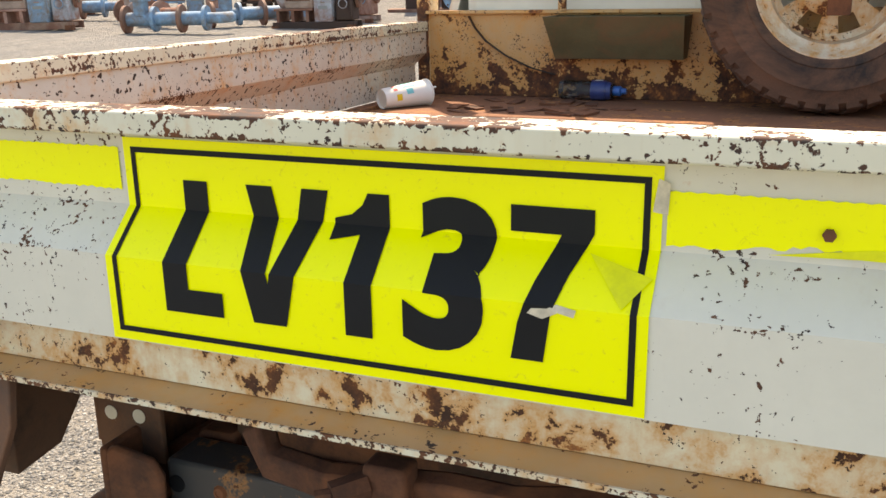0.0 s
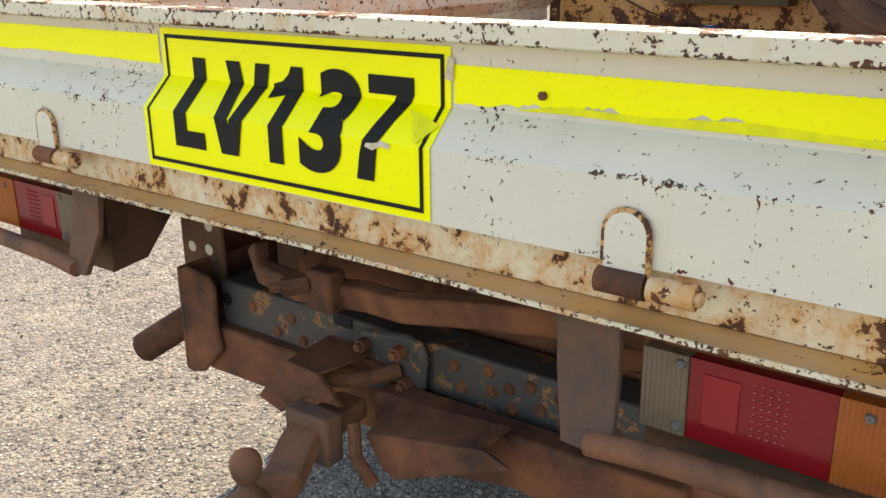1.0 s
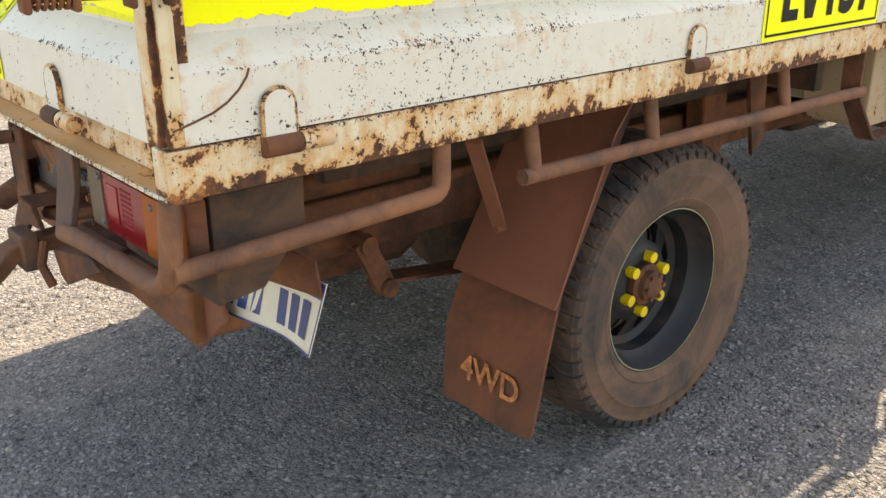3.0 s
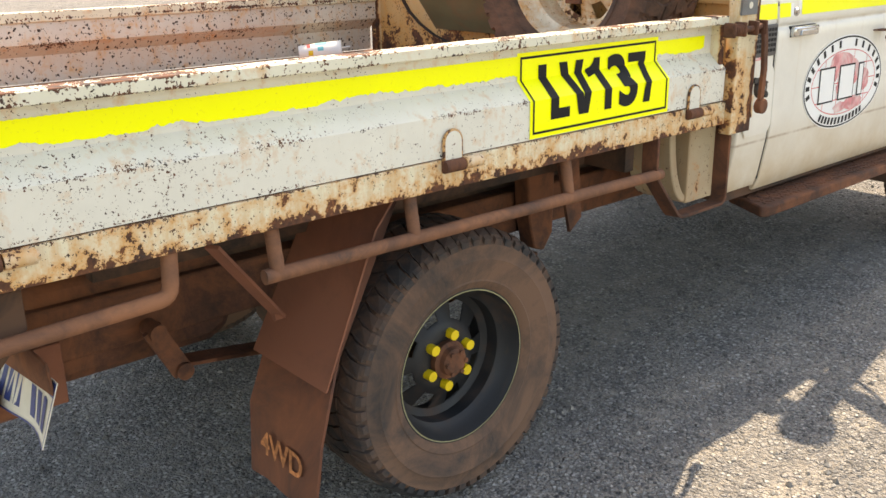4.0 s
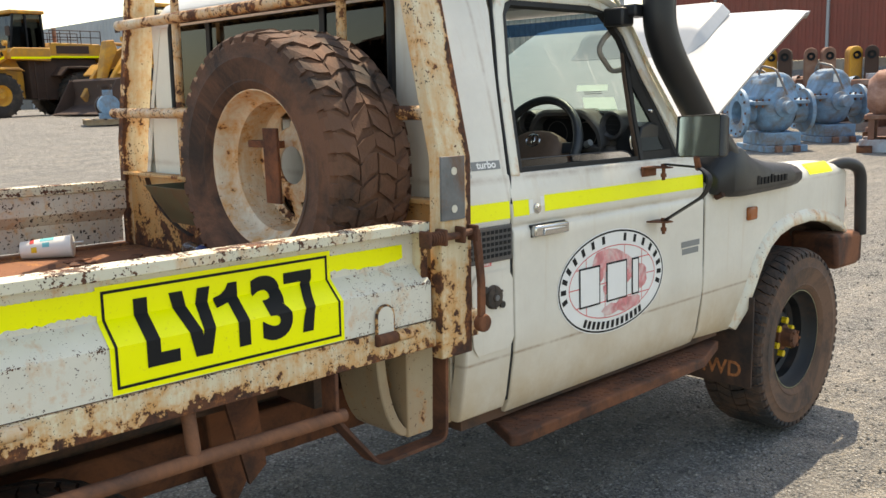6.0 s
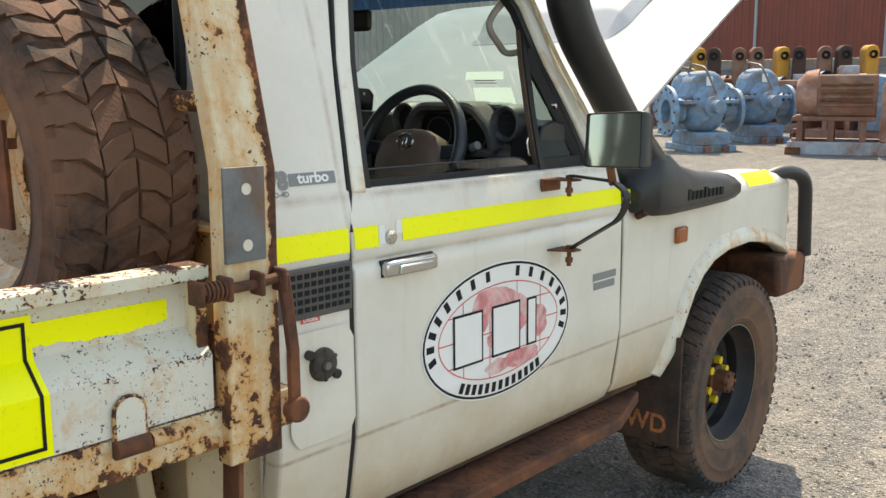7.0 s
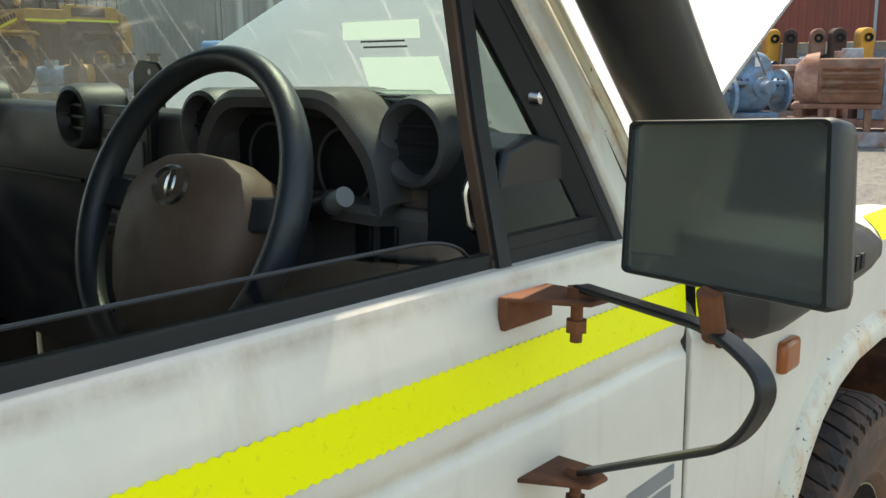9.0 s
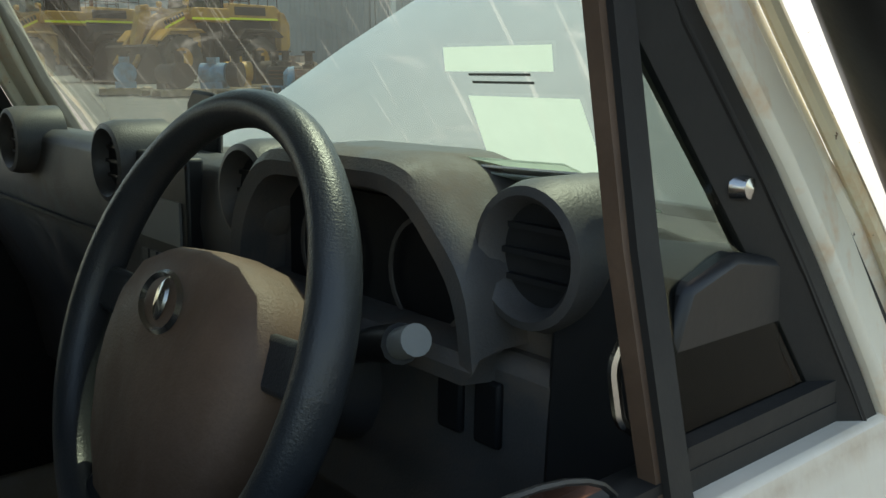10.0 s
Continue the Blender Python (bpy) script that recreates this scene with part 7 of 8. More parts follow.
part("quarter_latch", Mesh().lathe([(0.0001, 0.012), (0.007, 0.010), (0.010, 0.0)], 16, Matrix.Translation((0.804, 3.496, 1.547)) @ Matrix.Rotation(math.pi / 2, 4, 'Y')), m_chrome, truck, "chrome quarter window latch")
# linings
for s in (-1, 1):
    part("pillar_trim", Mesh().tube([(s * 0.81, 3.70, 1.39), (s * 0.76, 3.565, 1.60), (s * 0.698, 3.41, 1.89)], 0.03, squash=(0.045, 0.03)), m_trimgrey, truck, "", 0.008)
part("door_trim", Mesh().box(0.80, 0.832, 2.72, 3.68, 0.80, 1.375), m_rubber, truck, "dark door lining", 0.01)
part("seat", Mesh().box(-0.68, 0.68, 2.56, 3.08, 0.78, 1.04).box(-0.68, 0.68, 2.52, 2.66, 1.0, 1.40), m_dash, truck, "dark bench seat", 0.05)
part("door_trim", Mesh().box(-0.83, -0.79, 2.70, 3.70, 0.80, 1.40), m_rubber, truck, "dark door lining", 0.01)
part("head_lining", Mesh().box(-0.69, 0.69, 2.51, 3.32, 1.912, 1.92), m_trimgrey, truck)
part("rear_lining", Mesh().box(-0.80, 0.80, 2.495, 2.505, 0.75, 1.48), m_dash, truck)


# ---- far machines and sheds ----
def ribbed_wall(name, x0, x1, z0, z1, m, mat, label, pitch=0.28, deep=0.03, cat="shed"):
    """A straight wall of ribbed sheet along local x."""
    me = Mesh()
    n = int((x1 - x0) / pitch)
    pts = []
    for i in range(n):
        x = x0 + pitch * i
        pts += [(x, 0.0), (x + 0.38 * pitch, 0.0), (x + 0.5 * pitch, -deep), (x + 0.88 * pitch, -deep)]
    k = len(pts)
    me.add([(x, y, z) for z in (z0, z1) for x, y in pts], [(i, i + 1, k + i + 1, k + i) for i in range(k - 1)])
    me.box(x0, x0 + n * pitch, 0.02, 0.25, z0, z1)
    ob = part(name, me, mat, smooth=0)
    ob.matrix_world = m
    return tagged(ob, label, cat, kind="structure")


LONG = Matrix.Translation((0, 36.5, 0))
ribbed_wall("shed_wall", -20, 10, 2.0, 10.5, LONG, m_container, "long red-brown ribbed steel wall", 0.30)
for x in (-17.6, -12.85, -8.1, -3.35, 1.4):
    j = part("wall_joint", Mesh().box(x - 0.05, x + 0.05, -0.09, 0.0, 2.0, 10.5), m_shed)
    j.matrix_world = LONG
    tagged(j, "grey vertical wall joint strip", "trim", kind="structure")
m_concrete = plain("stained grey concrete", (0.33, 0.29, 0.25), 0.9, vary=0.25, scale=1.5, dirt=(0.22, 0.15, 0.11), dirt_amount=0.4)
plinth = part("wall_plinth", Mesh().box(-20, 10, -0.15, 0.2, 1.2, 1.99), m_concrete, bevel=0.02)
plinth.matrix_world = LONG
tagged(plinth, "low concrete base under the red wall", "plinth", kind="structure")
Z = rise
ribbed_wall("shed_wall", -44, 0, 0.0, 6.3, Matrix.Translation((-37, 30.8, 0.6)), m_shed, "pale grey steel shed wall", 0.5, 0.04)
ribbed_wall("shed_wall", 0.3, 24, 0.0, 8.5, Matrix.Translation((-37, 30.8, 0.6)) @ Matrix.Rotation(radians(84), 4, 'Z'), m_shed, "tall grey ribbed shed wall", 0.45, 0.06)
for x in (1.2, 3.0):
    post_ = part("shed_post", Mesh().box(x - 0.14, x + 0.14, -0.26, -0.05, 0, 8.4), m_whitesteel, bevel=0.01)
    post_.matrix_world = Matrix.Translation((-37, 30.8, 0.6)) @ Matrix.Rotation(radians(84), 4, 'Z')
    tagged(post_, "white steel post on the shed wall", "post", kind="structure")
ribbed_wall("shed_wall", -24, 8, 0.0, 6.2, Matrix.Translation((-72, 20, 0.6)) @ Matrix.Rotation(radians(72), 4, 'Z'), m_shed2, "low weathered grey shed wall", 0.5, 0.04)


def loader(x, y, heading, k=1.07):
    """A large wheel loader, its bucket along local +x."""
    L = thing("wheel_loader", "yellow wheel loader with dark worn bucket parked on gravel", "loader", Matrix.Translation((x, y, Z(x, y))) @ Matrix.Rotation(heading, 4, 'Z') @ Matrix.Scale(k, 4), "parked wheel loaders")
    for wx in (1.9, -2.1):
        for s in (1, -1):
            m = Matrix.Translation((wx, s * 1.2, 0.96)) @ Matrix.Rotation(math.pi / 2, 4, 'X')
            w = part("wheel", Mesh().lathe([(0.45, -0.30), (0.55, -0.34), (0.78, -0.38), (0.92, -0.33), (0.96, -0.2), (0.96, 0.2), (0.92, 0.33), (0.78, 0.38), (0.55, 0.34), (0.45, 0.30)], 36, m), m_ltyre, L, "large dusty tyre")
            part("wheel_rim", Mesh().lathe([(0.0001, -0.30), (0.13, -0.30), (0.17, -0.22), (0.34, -0.16), (0.38, -0.20), (0.46, -0.31)], 28, Matrix.Translation((wx, s * 1.2, 0.96)) @ Matrix.Rotation(math.pi / 2 * s, 4, 'X')), m_loader, w)
            lugs = Mesh()
            for j in range(22):
                t = 2 * math.pi * j / 22
                lugs.box(0.90, 0.985, -0.03, 0.05, -0.34, 0.34, m @ Matrix.Rotation(t, 4, 'Z') @ Matrix.Rotation(0.35, 4, 'X'))
            part("tread", lugs, m_ltyre, w)
    # chassis takes the dark bucket steel colour to paint its shade
    part("chassis", Mesh().prism([(-3.6, 1.2), (-3.6, 2.0), (-3.3, 2.58), (0.1, 2.58), (0.1, 0.8), (-1.0, 0.7), (-3.2, 0.9)], 1, -0.78, 0.78), m_loaderdark, L, "loader chassis with shade in its dark colour", 0.04)
    part("engine_cover", Mesh().prism([(-3.75, 2.6), (-3.75, 3.05), (-3.5, 3.25), (-1.0, 3.30), (-0.8, 3.1), (-0.8, 2.6)], 1, -0.98, 0.98), m_loader, L, "yellow engine cover", 0.05)
    part("counterweight", Mesh().prism([(-4.15, 1.5), (-4.15, 2.4), (-3.85, 2.95), (-3.6, 3.0), (-3.6, 1.1), (-3.9, 1.15)], 1, -1.15, 1.15), m_loader, L, "yellow counterweight", 0.05)
    part("cab_platform", Mesh().prism([(-0.8, 2.45), (-0.8, 3.05), (0.95, 3.05), (1.15, 2.85), (1.15, 2.55)], 1, -1.15, 1.15), m_loader, L, "", 0.03)
    part("front_frame", Mesh().prism([(0.2, 0.8), (0.2, 1.9), (0.6, 2.75), (1.2, 2.9), (1.55, 2.5), (2.0, 1.4), (2.0, 0.8)], 1, -0.45, 0.45), m_loader, L, "", 0.05)
    for s in (1, -1):
        part("lime_stripe", Mesh().box(-3.7, -0.82, s * 0.985 - 0.006, s * 0.985 + 0.006, 2.61, 2.70).box(-0.8, 1.1, s * 1.155 - 0.006, s * 1.155 + 0.006, 2.56, 2.65), m_yellow, L, "lime reflective stripe")
        part("side_panel", Mesh().box(-2.9, -1.2, s * 0.985 - 0.01, s * 0.985 + 0.01, 2.80, 3.16), m_loaderdark, L, "", 0.01)
        part("fender", Mesh().prism([(0.75, 2.0), (1.0, 2.16), (2.5, 2.16), (2.98, 1.72), (2.92, 1.66), (2.45, 2.06), (1.0, 2.06)], 1, min(s * 0.80, s * 1.58), max(s * 0.80, s * 1.58)), m_loader, L, "", 0.02)
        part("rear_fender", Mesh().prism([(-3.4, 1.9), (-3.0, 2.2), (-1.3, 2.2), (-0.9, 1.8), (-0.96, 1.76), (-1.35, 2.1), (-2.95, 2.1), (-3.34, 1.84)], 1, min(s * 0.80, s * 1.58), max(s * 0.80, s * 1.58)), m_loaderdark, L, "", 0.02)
        arm = part("lift_arm", Mesh().prism([(0.8, 2.70), (0.95, 2.95), (1.3, 2.95), (2.5, 2.45), (3.05, 1.75), (3.7, 0.80), (3.4, 0.50), (2.6, 1.50), (2.1, 2.02)], 1, s * 0.72 - 0.12, s * 0.72 + 0.12), m_loader, L, "", 0.03)
        tilt_ = Matrix.Translation((1.75, s * 0.846, 2.52)) @ Matrix.Rotation(radians(24), 4, 'Y')
        for j in range(7):
            part("arm_mark", Mesh().box(-0.52 + 0.15 * j, -0.41 + 0.15 * j, -0.004, 0.004, -0.02, 0.15, tilt_), m_ink, arm, "plain dark bar")
        part("lime_stripe", Mesh().box(-0.5, 0.55, -0.004, 0.004, -0.14, -0.06, tilt_), m_yellow, arm)
        for z in (3.55, 3.85):
            part("deck_rail", Mesh().rod((-3.6, s * 0.95, z), (-0.95, s * 0.95, z), 0.022, 6), m_loaderdark, L)
        for j in range(6):
            part("rail_post", Mesh().rod((-3.6 + 0.53 * j, s * 0.95, 3.15), (-3.6 + 0.53 * j, s * 0.95, 3.85), 0.022, 6), m_loaderdark, L)
        part("lamp", Mesh().rod((1.15, s * 0.95, 3.25), (1.30, s * 0.95, 3.25), 0.12, 10).rod((1.15, s * 0.95, 2.9), (1.15, s * 0.95, 3.25), 0.03, 6), m_loader, L)
        part("side_mirror", Mesh().rod((0.9, s * 0.75, 3.6), (1.25, s * 1.25, 3.75), 0.02, 6).box(1.2, 1.26, s * 1.3 - 0.14, s * 1.3 + 0.14, 3.55, 3.95), m_loaderdark, L)
    part("tilt_lever", Mesh().prism([(2.35, 2.75), (2.5, 3.15), (2.85, 3.1), (3.1, 2.2), (3.35, 1.2), (3.15, 1.1), (2.8, 1.9)], 1, -0.2, 0.2), m_loader, L, "", 0.04)
    part("tilt_cylinder", Mesh().rod((0.9, 0, 2.75), (1.9, 0, 2.95), 0.14, 14).rod((1.9, 0, 2.95), (2.6, 0, 3.0), 0.07, 12), m_loader, L)
    cab_ = part("operator_cab", Mesh().prism([(-0.75, 3.05), (-0.72, 4.55), (0.60, 4.55), (0.92, 3.5), (0.85, 3.05)], 1, -0.76, 0.76), m_tint, L, "dark glazed operator cab", 0.03)
    part("cab_roof", Mesh().box(-0.88, 0.78, -0.86, 0.86, 4.55, 4.72), m_loader, cab_, "", 0.05)
    part("cab_inside", Mesh().box(-0.5, 0.1, -0.3, 0.3, 3.08, 4.0).box(0.4, 0.6, -0.25, 0.25, 3.08, 3.7), m_ink, cab_, "", 0.06)
    for s in (1, -1):
        for x0, x1 in ((-0.74, -0.72), (0.88, 0.62), (0.05, 0.05)):
            part("cab_post", Mesh().tube([(x0, s * 0.77, 3.05), (x1, s * 0.77, 4.55)], 0.05, squash=(0.08, 0.08)), m_ink, cab_)
    part("exhaust", Mesh().rod((-1.6, 0.3, 3.2), (-1.6, 0.3, 4.0), 0.09, 10), m_redox, L)
    part("air_cleaner", Mesh().rod((-1.2, -0.4, 3.25), (-1.2, -0.4, 3.75), 0.16, 14), m_loader, L)
    bk = [(3.15, 0.02), (4.45, 0.03), (4.6, 0.10), (4.0, 0.25), (3.55, 0.45), (3.4, 0.85), (3.5, 1.45), (3.38, 1.55), (3.05, 1.2), (2.98, 0.5)]
    cheek = [(3.1, 0.05), (4.5, 0.08), (3.6, 1.48), (3.3, 1.52), (3.0, 0.8)]
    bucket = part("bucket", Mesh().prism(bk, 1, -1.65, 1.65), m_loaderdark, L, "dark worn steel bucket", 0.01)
    for s in (1, -1):
        part("bucket_cheek", Mesh().prism(cheek, 1, s * 1.66 - 0.03, s * 1.66 + 0.03), m_loaderdark, bucket, "", 0.01)
    ladder = part("ladder", Mesh().box(-0.5, -0.46, 1.0, 1.05, 0.7, 2.45).box(-0.06, -0.02, 1.0, 1.05, 0.7, 2.45), m_loaderdark, L)
    for j in range(5):
        part("rung", Mesh().box(-0.46, -0.06, 1.0, 1.05, 0.75 + 0.36 * j, 0.79 + 0.36 * j), m_loaderdark, ladder)
    return L


loader(-39.0, 22.5, radians(-80))
loader(-44.6, 18.0, radians(-80))


def split_pump(x, y, turn, k=1.0, mat=None):
    """A split-case pump: round casing, dome and two flanged branches, on a skid."""
    P = thing("water_pump", "faded blue split-case pump with bolted flanges on a skid", "pump", Matrix.Translation((x, y, Z(x, y))) @ Matrix.Rotation(turn, 4, 'Z') @ Matrix.Scale(k, 4), "blue pumps in the yard")
    mat = mat or m_bluepaint
    part("skid", Mesh().box(-0.55, 0.55, -0.35, 0.35, 0.0, 0.10).box(-0.45, 0.45, -0.28, 0.28, 0.10, 0.30), mat, P, "", 0.01)
    my = Matrix.Rotation(math.pi / 2, 4, 'X')
    cen = Matrix.Translation((0, 0, 0.68))
    part("casing", Mesh().lathe([(0.0001, -0.34), (0.20, -0.33), (0.36, -0.22), (0.42, -0.08), (0.42, 0.08), (0.36, 0.22), (0.20, 0.33), (0.0001, 0.34)], 28, cen @ my), mat, P)
    part("split_flange", Mesh().box(-0.36, 0.36, -0.46, 0.46, 0.74, 0.80), mat, P, "", 0.01)
    dome = [(-0.38, 0.80)] + [(-0.30 * math.cos(t), 0.98 + 0.27 * math.sin(t)) for t in [math.pi * j / 10 for j in range(11)]] + [(0.38, 0.80)]
    part("dome", Mesh().prism(dome, 0, -0.24, 0.24), mat, P, "", 0.07)
    for j in range(9):
        for sx in (-0.33, 0.33):
            part("flange_bolt", Mesh().rod((sx, -0.42 + 0.105 * j, 0.70), (sx, -0.42 + 0.105 * j, 0.835), 0.017, 6), m_rust, P)
    part("foot", Mesh().box(-0.62, 0.62, -0.2, -0.1, -0.02, 0.10).box(-0.62, 0.62, 0.1, 0.2, -0.02, 0.10), m_redox, P, "", 0.01)
    for yy, r in ((-0.66, 0.39), (0.62, 0.35)):
        s = 1 if yy > 0 else -1
        part("branch", Mesh().lathe([(0.20, 0.0), (0.21, 0.20), (r, 0.20), (r, 0.26), (0.19, 0.26), (0.18, 0.02)], 28, Matrix.Translation((0, yy * 0.52, 0.62)) @ Matrix.Rotation(math.pi / 2 * -s, 4, 'X')), mat, P)
        part("bore", Mesh().lathe([(0.0001, 0.10), (0.185, 0.10)], 20, Matrix.Translation((0, yy * 0.52, 0.62)) @ Matrix.Rotation(math.pi / 2 * -s, 4, 'X')), m_ink, P)
        for j in range(12):
            t = 2 * math.pi * j / 12
            part("bolt", Mesh().rod(((r - 0.05) * math.cos(t), yy * 0.52 + s * 0.255, 0.62 + (r - 0.05) * math.sin(t)), ((r - 0.05) * math.cos(t), yy * 0.52 + s * 0.275, 0.62 + (r - 0.05) * math.sin(t)), 0.02, 6), m_rust, P)
    for s in (1, -1):
        part("bearing_housing", Mesh().lathe([(0.0001, 0.0), (0.16, 0.0), (0.16, 0.10), (0.10, 0.14), (0.10, 0.30), (0.0001, 0.32)], 18, Matrix.Translation((s * 0.36, 0, 0.70)) @ Matrix.Rotation(s * math.pi / 2, 4, 'Y')), mat, P)
    part("vent_pipe", Mesh().tube(bend([(-0.2, -0.15, 1.22), (-0.1, -0.15, 1.36), (0.3, -0.1, 1.3), (0.5, 0.0, 0.9)], 0.1), 0.018, 8), m_bare, P)
    part("tag", Mesh().box(0.243, 0.252, -0.05, 0.05, 1.02, 1.16), m_white, P)
    return P


split_pump(-6.05, 18.3, radians(-38), 1.22)
split_pump(-6.1, 21.0, radians(-38), 1.25)
split_pump(-8.4, 22.4, radians(-28), 1.2)


m_salmon = plain("faded salmon machine paint", (0.42, 0.24, 0.19), 0.8, vary=0.25, scale=5, dirt=(0.20, 0.085, 0.055), dirt_amount=0.4)
m_paleblue = plain("chalky grey-blue paint", (0.36, 0.39, 0.44), 0.8, vary=0.2, scale=5, dirt=(0.26, 0.13, 0.09), dirt_amount=0.4)


def motor_skid(x, y, turn, seed, k=1.0, pal=None):
    """An old drive unit: guard hood, motor with fins and feet, on a channel skid."""
    r = random.Random(seed)
    M = thing("machine_skid", "dusty rust-streaked motor and gearbox on a steel skid", "machinery", Matrix.Translation((x, y, Z(x, y))) @ Matrix.Rotation(turn, 4, 'Z') @ Matrix.Scale(k, 4), "old machinery in rows")
    a, b, c, d, e = pal or [r.choice((m_pinkgrey, m_redox, m_redox, m_loaderdark, m_bluepaint, m_paleblue, m_salmon)) for _ in range(5)]
    part("skid", Mesh().box(-1.1, 1.1, -0.4, -0.3, 0, 0.18).box(-1.1, 1.1, 0.3, 0.4, 0, 0.18).box(-1.0, -0.9, -0.3, 0.3, 0.05, 0.15).box(0.9, 1.0, -0.3, 0.3, 0.05, 0.15), e, M, "", 0.01)
    for px in (-0.95, -0.55, -0.15):
        part("frame_leg", Mesh().box(px - 0.04, px + 0.04, -0.36, 0.36, 0.18, 0.48), b, M)
    part("frame_top", Mesh().box(-1.05, 0.0, -0.38, 0.38, 0.46, 0.52), b, M, "", 0.01)
    part("motor", Mesh().prism([(-0.32, 0.52), (0.32, 0.52), (0.36, 0.62), (0.36, 0.95), (0.30, 1.08), (-0.30, 1.08), (-0.36, 0.95), (-0.36, 0.62)], 0, -0.75, 0.0), a, M, "", 0.02)
    part("end_bell", Mesh().lathe([(0.0001, 0.30), (0.20, 0.28), (0.33, 0.16), (0.36, 0.0)], 24, Matrix.Translation((-0.75, 0, 0.80)) @ Matrix.Rotation(-math.pi / 2, 4, 'Y')), c, M)
    part("belt_guard", Mesh().prism([(0.06, 0.18), (0.06, 0.90), (0.12, 1.04), (0.30, 1.08), (0.48, 1.04), (0.54, 0.90), (0.54, 0.18)], 1, -0.42, 0.30), c, M, "", 0.02)
    part("gearbox", Mesh().box(0.6, 1.05, -0.32, 0.32, 0.2, 0.85 + 0.2 * r.random()), d, M, "", 0.04)
    part("shaft", Mesh().rod((0.5, 0, 0.7), (1.2, 0, 0.7), 0.07, 12), m_bare, M)
    for j in range(6):
        part("louvre", Mesh().box(-0.70, -0.06, -0.385, -0.35, 0.66 + 0.055 * j, 0.69 + 0.055 * j), m_rust if j % 2 else a, M, "", 0.004)
    for j in range(3):
        part("guard_step", Mesh().box(0.24, 0.36, -0.445, -0.415, 0.66 + 0.09 * j, 0.68 + 0.09 * j), b, M)
    part("name_badge", Mesh().box(0.18, 0.42, -0.43, -0.42, 0.50, 0.58), m_grey, M, "plain grey badge", 0.01)
    part("hand_wheel", Mesh().lathe([(0.10, -0.012), (0.125, 0.0), (0.10, 0.012)], 18, Matrix.Translation((0.82, -0.38, 0.62)) @ Matrix.Rotation(math.pi / 2, 4, 'X')), c, M)
    part("pipe_run", Mesh().tube(bend([(0.6, -0.36, 0.95), (1.0, -0.36, 0.95), (1.05, -0.36, 0.3)], 0.06), 0.035, 8).rod((0.58, -0.36, 0.95), (0.62, -0.36, 0.95), 0.07, 12), d, M)
    part("top_box", Mesh().box(-0.5, -0.25, -0.16, 0.12, 1.07, 1.20), d, M, "", 0.01)
    for fx in (-1.02, 1.02):
        part("skid_foot", Mesh().box(fx - 0.1, fx + 0.1, -0.44, -0.28, -0.02, 0.1), m_rust, M)
    part("coupling", Mesh().rod((1.1, 0, 0.7), (1.18, 0, 0.7), 0.2, 16), m_redox, M)
    part("valve_pipe", Mesh().tube(bend([(0.7, -0.2, 0.85), (0.7, -0.2, 1.15), (1.0, -0.2, 1.15)], 0.08), 0.05, 10), d, M)
    return M


motor_skid(-3.05, 19.1, radians(17), 1, 1.32, (m_redox, m_redox, m_salmon, m_paleblue, m_paleblue))
motor_skid(0.1, 20.0, radians(12), 2, 1.3, (m_salmon, m_redox, m_redox, m_bluepaint, m_redox))
seed = 10
for yy, x0, x1 in ((22.4, -4.2, 4.0), (24.6, -6.2, 5.0), (26.6, -11.0, 6.0), (28.6, -12.0, 7.0)):
    x = x0
    while x < x1:
        seed += 1
        rs2 = random.Random(seed)
        motor_skid(x, yy + rs2.uniform(-0.4, 0.4), radians(rs2.choice((0, 90, 180, 12, -10))), seed, rs2.uniform(1.0, 1.35))
        x += rs2.uniform(2.3, 3.0)


def upright_guard(x, y, turn, mat, k=1.0):
    """A tall arched flywheel guard on feet."""
    G = thing("flywheel_guard", "tall arched steel flywheel guard", "machinery", Matrix.Translation((x, y, Z(x, y))) @ Matrix.Rotation(turn, 4, 'Z') @ Matrix.Scale(k, 4), "old machinery in rows")
    arch_ = [(-0.125, 0.0)] + [(0.125 * -math.cos(t), 1.45 + 0.125 * math.sin(t)) for t in [math.pi * j / 12 for j in range(13)]] + [(0.125, 0.0)]
    part("guard_shell", Mesh().prism(arch_, 1, -0.16, 0.16), mat, G, "", 0.02)
    part("wheel_face", Mesh().lathe([(0.03, 0.0), (0.07, 0.0), (0.08, 0.03), (0.06, 0.02)], 24, Matrix.Translation((0, -0.165, 1.40)) @ Matrix.Rotation(math.pi / 2, 4, 'X')), m_ink, G)
    part("foot", Mesh().box(-0.5, 0.5, -0.3, 0.3, 0, 0.1), m_redox, G)


for k in range(12):
    upright_guard(-11.2 + 0.50 * k, 24.6 + 0.20 * k + 0.25 * (k % 2), radians(20 + 7 * (k % 4)), (m_loaderdark, m_redox, m_loaderdark, m_loader, m_loaderdark, m_redox, m_redox, m_loader)[k % 8], 1.36)


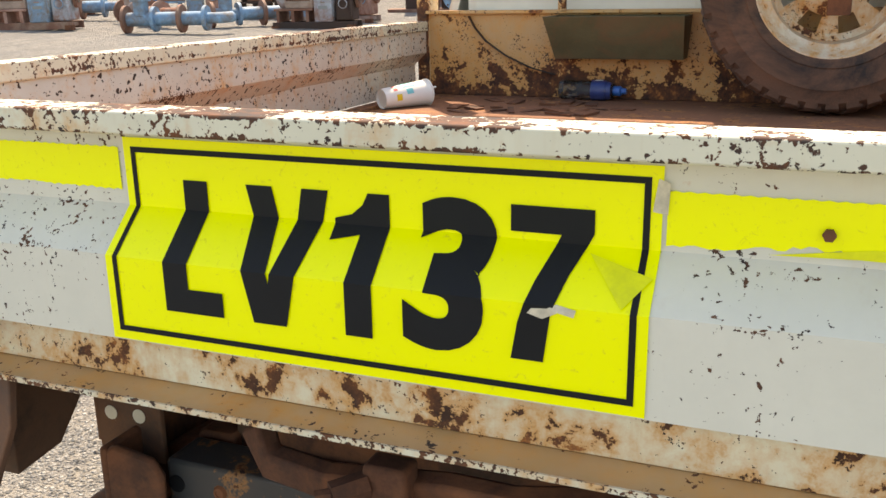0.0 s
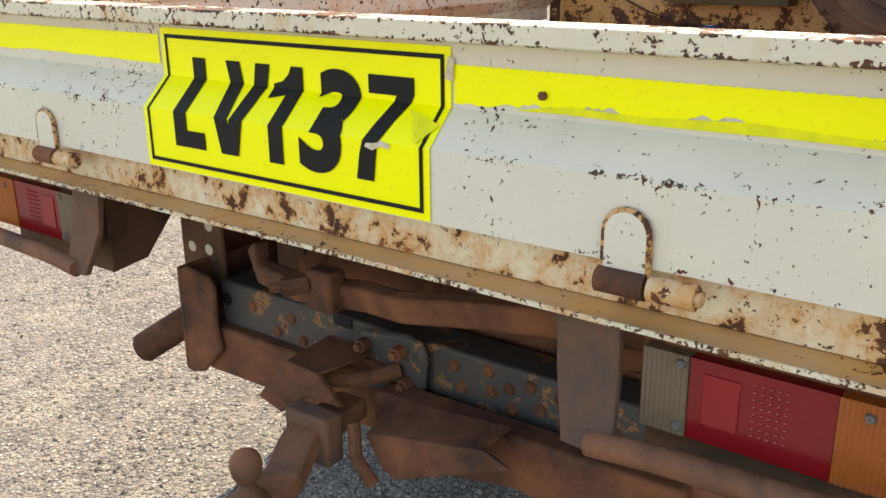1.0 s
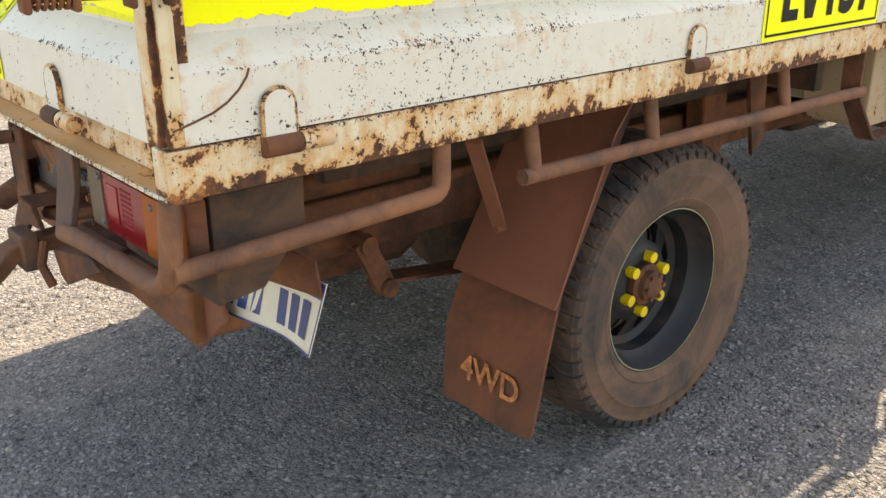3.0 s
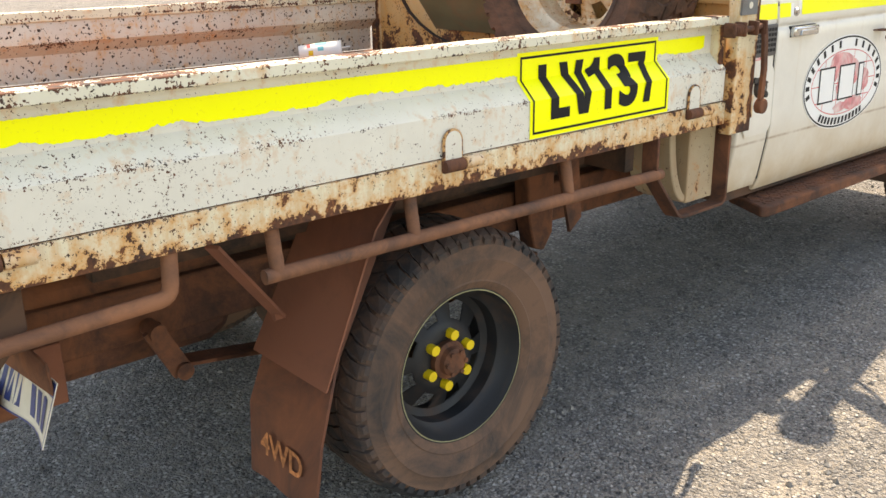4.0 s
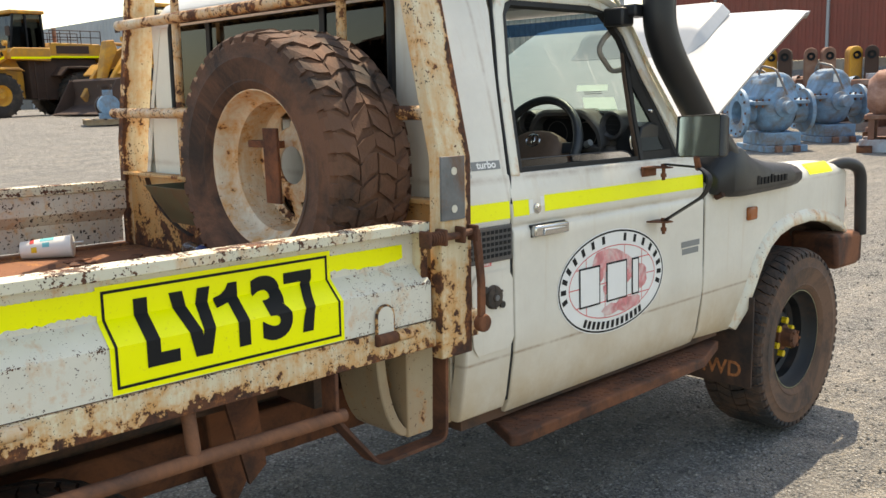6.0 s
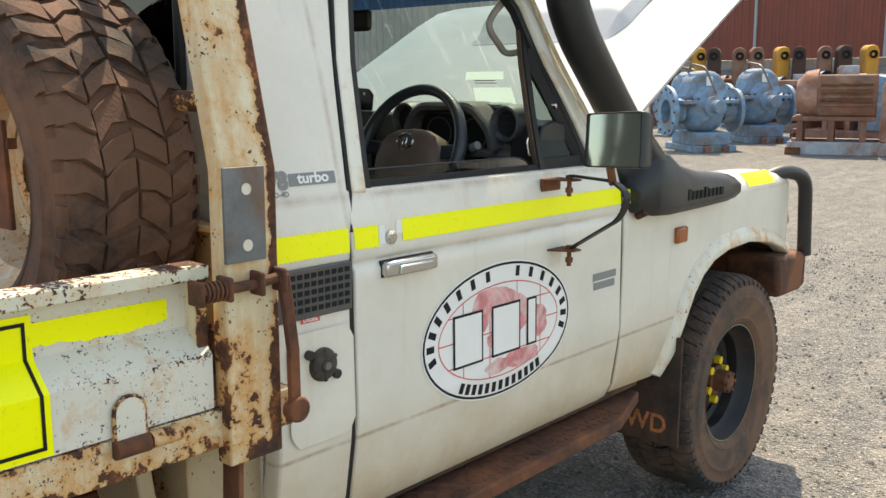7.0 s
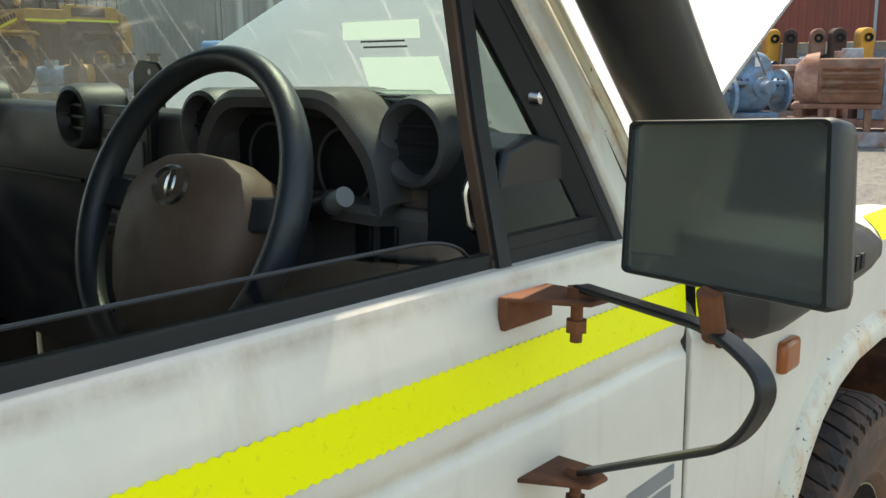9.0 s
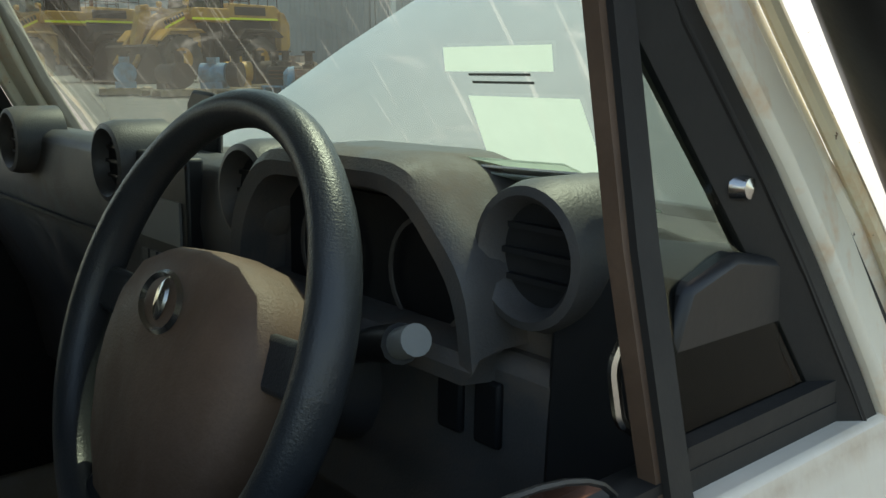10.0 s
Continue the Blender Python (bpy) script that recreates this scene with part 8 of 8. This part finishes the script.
def valve_lot(x, y, turn, seed, mat):
    """A pipe spool with flanges and an elbow, lying on the ground."""
    V = thing("pipe_valve", "faded blue flanged pipe valve lying on the gravel", "valve", Matrix.Translation((x, y, Z(x, y))) @ Matrix.Rotation(turn, 4, 'Z'), "valves lying in the yard")
    part("spool", Mesh().rod((-0.9, 0, 0.32), (0.9, 0, 0.32), 0.15, 18), mat, V)
    for px, r in ((-0.9, 0.30), (-0.25, 0.27), (0.35, 0.30), (0.9, 0.27)):
        part("flange", Mesh().rod((px - 0.035, 0, 0.32), (px + 0.035, 0, 0.32), r, 20), mat if r < 0.29 else m_redox, V)
    part("bonnet", Mesh().rod((-0.55, 0, 0.4), (-0.55, 0, 0.72), 0.16, 16).rod((-0.55, 0, 0.70), (-0.55, 0, 0.76), 0.22, 16), mat, V)
    part("elbow", Mesh().tube(bend([(0.9, 0, 0.32), (1.25, 0.0, 0.32), (1.35, 0.35, 0.32)], 0.25, 6), 0.12, 14), mat, V)


for x, y, t, m_ in ((-13.1, 15.9, 0.3, m_bluepaint), (-12.6, 18.3, 0.9, m_bluepaint), (-15.0, 17.4, -0.4, m_pinkgrey), (-17.6, 17.7, 0.5, m_bluepaint)):
    valve_lot(x, y, t, 1, m_)
for k, (x, y, t) in enumerate(((-10.9, 18.6, 0.2), (-11.4, 20.6, 0.1), (-16.4, 15.4, 0.4), (-18.6, 15.8, 1.1), (-15.6, 19.8, 0.6), (-20.2, 16.0, 0.2), (-13.6, 21.0, 0.4), (-19.4, 19.6, 0.1))):
    motor_skid(x, y, t, 70 + k, 0.9)


def pallet_motor(x, y, turn, seed, mat):
    """A small electric motor and pump on a timber pallet."""
    P = thing("pallet_motor", "small electric motor and pump on a timber pallet", "motor", Matrix.Translation((x, y, Z(x, y))) @ Matrix.Rotation(turn, 4, 'Z') @ Matrix.Scale(1.45, 4), "small motors on pallets")
    for k in range(5):
        part("plank", Mesh().box(-0.6, 0.6, -0.5 + 0.22 * k, -0.36 + 0.22 * k, 0.10, 0.125), m_timber, P)
    for k in (-0.5, 0, 0.5):
        part("bearer", Mesh().box(k - 0.05, k + 0.05, -0.5, 0.52, 0, 0.10), m_timber, P)
    part("motor_body", Mesh().rod((-0.45, 0, 0.42), (0.1, 0, 0.42), 0.22, 18).box(-0.42, 0.05, -0.2, 0.2, 0.125, 0.25).box(-0.3, -0.1, -0.1, 0.1, 0.6, 0.75), mat, P)
    part("pump_body", Mesh().rod((0.15, 0, 0.4), (0.4, 0, 0.4), 0.25, 18).rod((0.28, 0, 0.4), (0.28, 0, 0.85), 0.09, 12).rod((0.28, 0, 0.82), (0.28, 0, 0.87), 0.15, 14), m_loaderdark, P)


for k, (x, y) in enumerate(((-24.5, 14.6), (-24.2, 16.0), (-25.4, 17.4), (-24.4, 18.9), (-26.4, 13.9), (-27.0, 20.2), (-26.8, 18.4), (-28.4, 20.6))):
    pallet_motor(x, y, 0.7 * k, k, (m_loaderdark, m_bluepaint, m_loader, m_pinkgrey, m_bluepaint, m_redox, m_loaderdark, m_pinkgrey)[k])


def blue_tank(x, y, turn):
    """A short blue cylinder on a rusty frame."""
    B = thing("air_receiver", "short blue steel cylinder on a rusty stand", "tank", Matrix.Translation((x, y, Z(x, y))) @ Matrix.Rotation(turn, 4, 'Z'), "blue cylinders by the shed")
    part("shell", Mesh().lathe([(0.0001, -0.55), (0.20, -0.55), (0.24, -0.50), (0.24, 0.50), (0.20, 0.55), (0.0001, 0.55)], 24, Matrix.Translation((0, 0, 1.45)) @ Matrix.Rotation(math.pi / 2, 4, 'Y')), m_tankblue, B)
    part("stand", Mesh().box(-0.45, -0.35, -0.25, 0.25, 0, 1.24).box(0.35, 0.45, -0.25, 0.25, 0, 1.24).box(-0.6, 0.6, -0.3, -0.24, 0.3, 0.38).box(-0.3, 0.3, -0.25, 0.25, 0.3, 0.9), m_redox, B, "", 0.01)


m_tankblue = plain("bright blue tank paint", (0.13, 0.36, 0.66), 0.5, vary=0.12, scale=3)
blue_tank(-20.6, 18.9, radians(40))
blue_tank(-19.4, 19.9, radians(40))
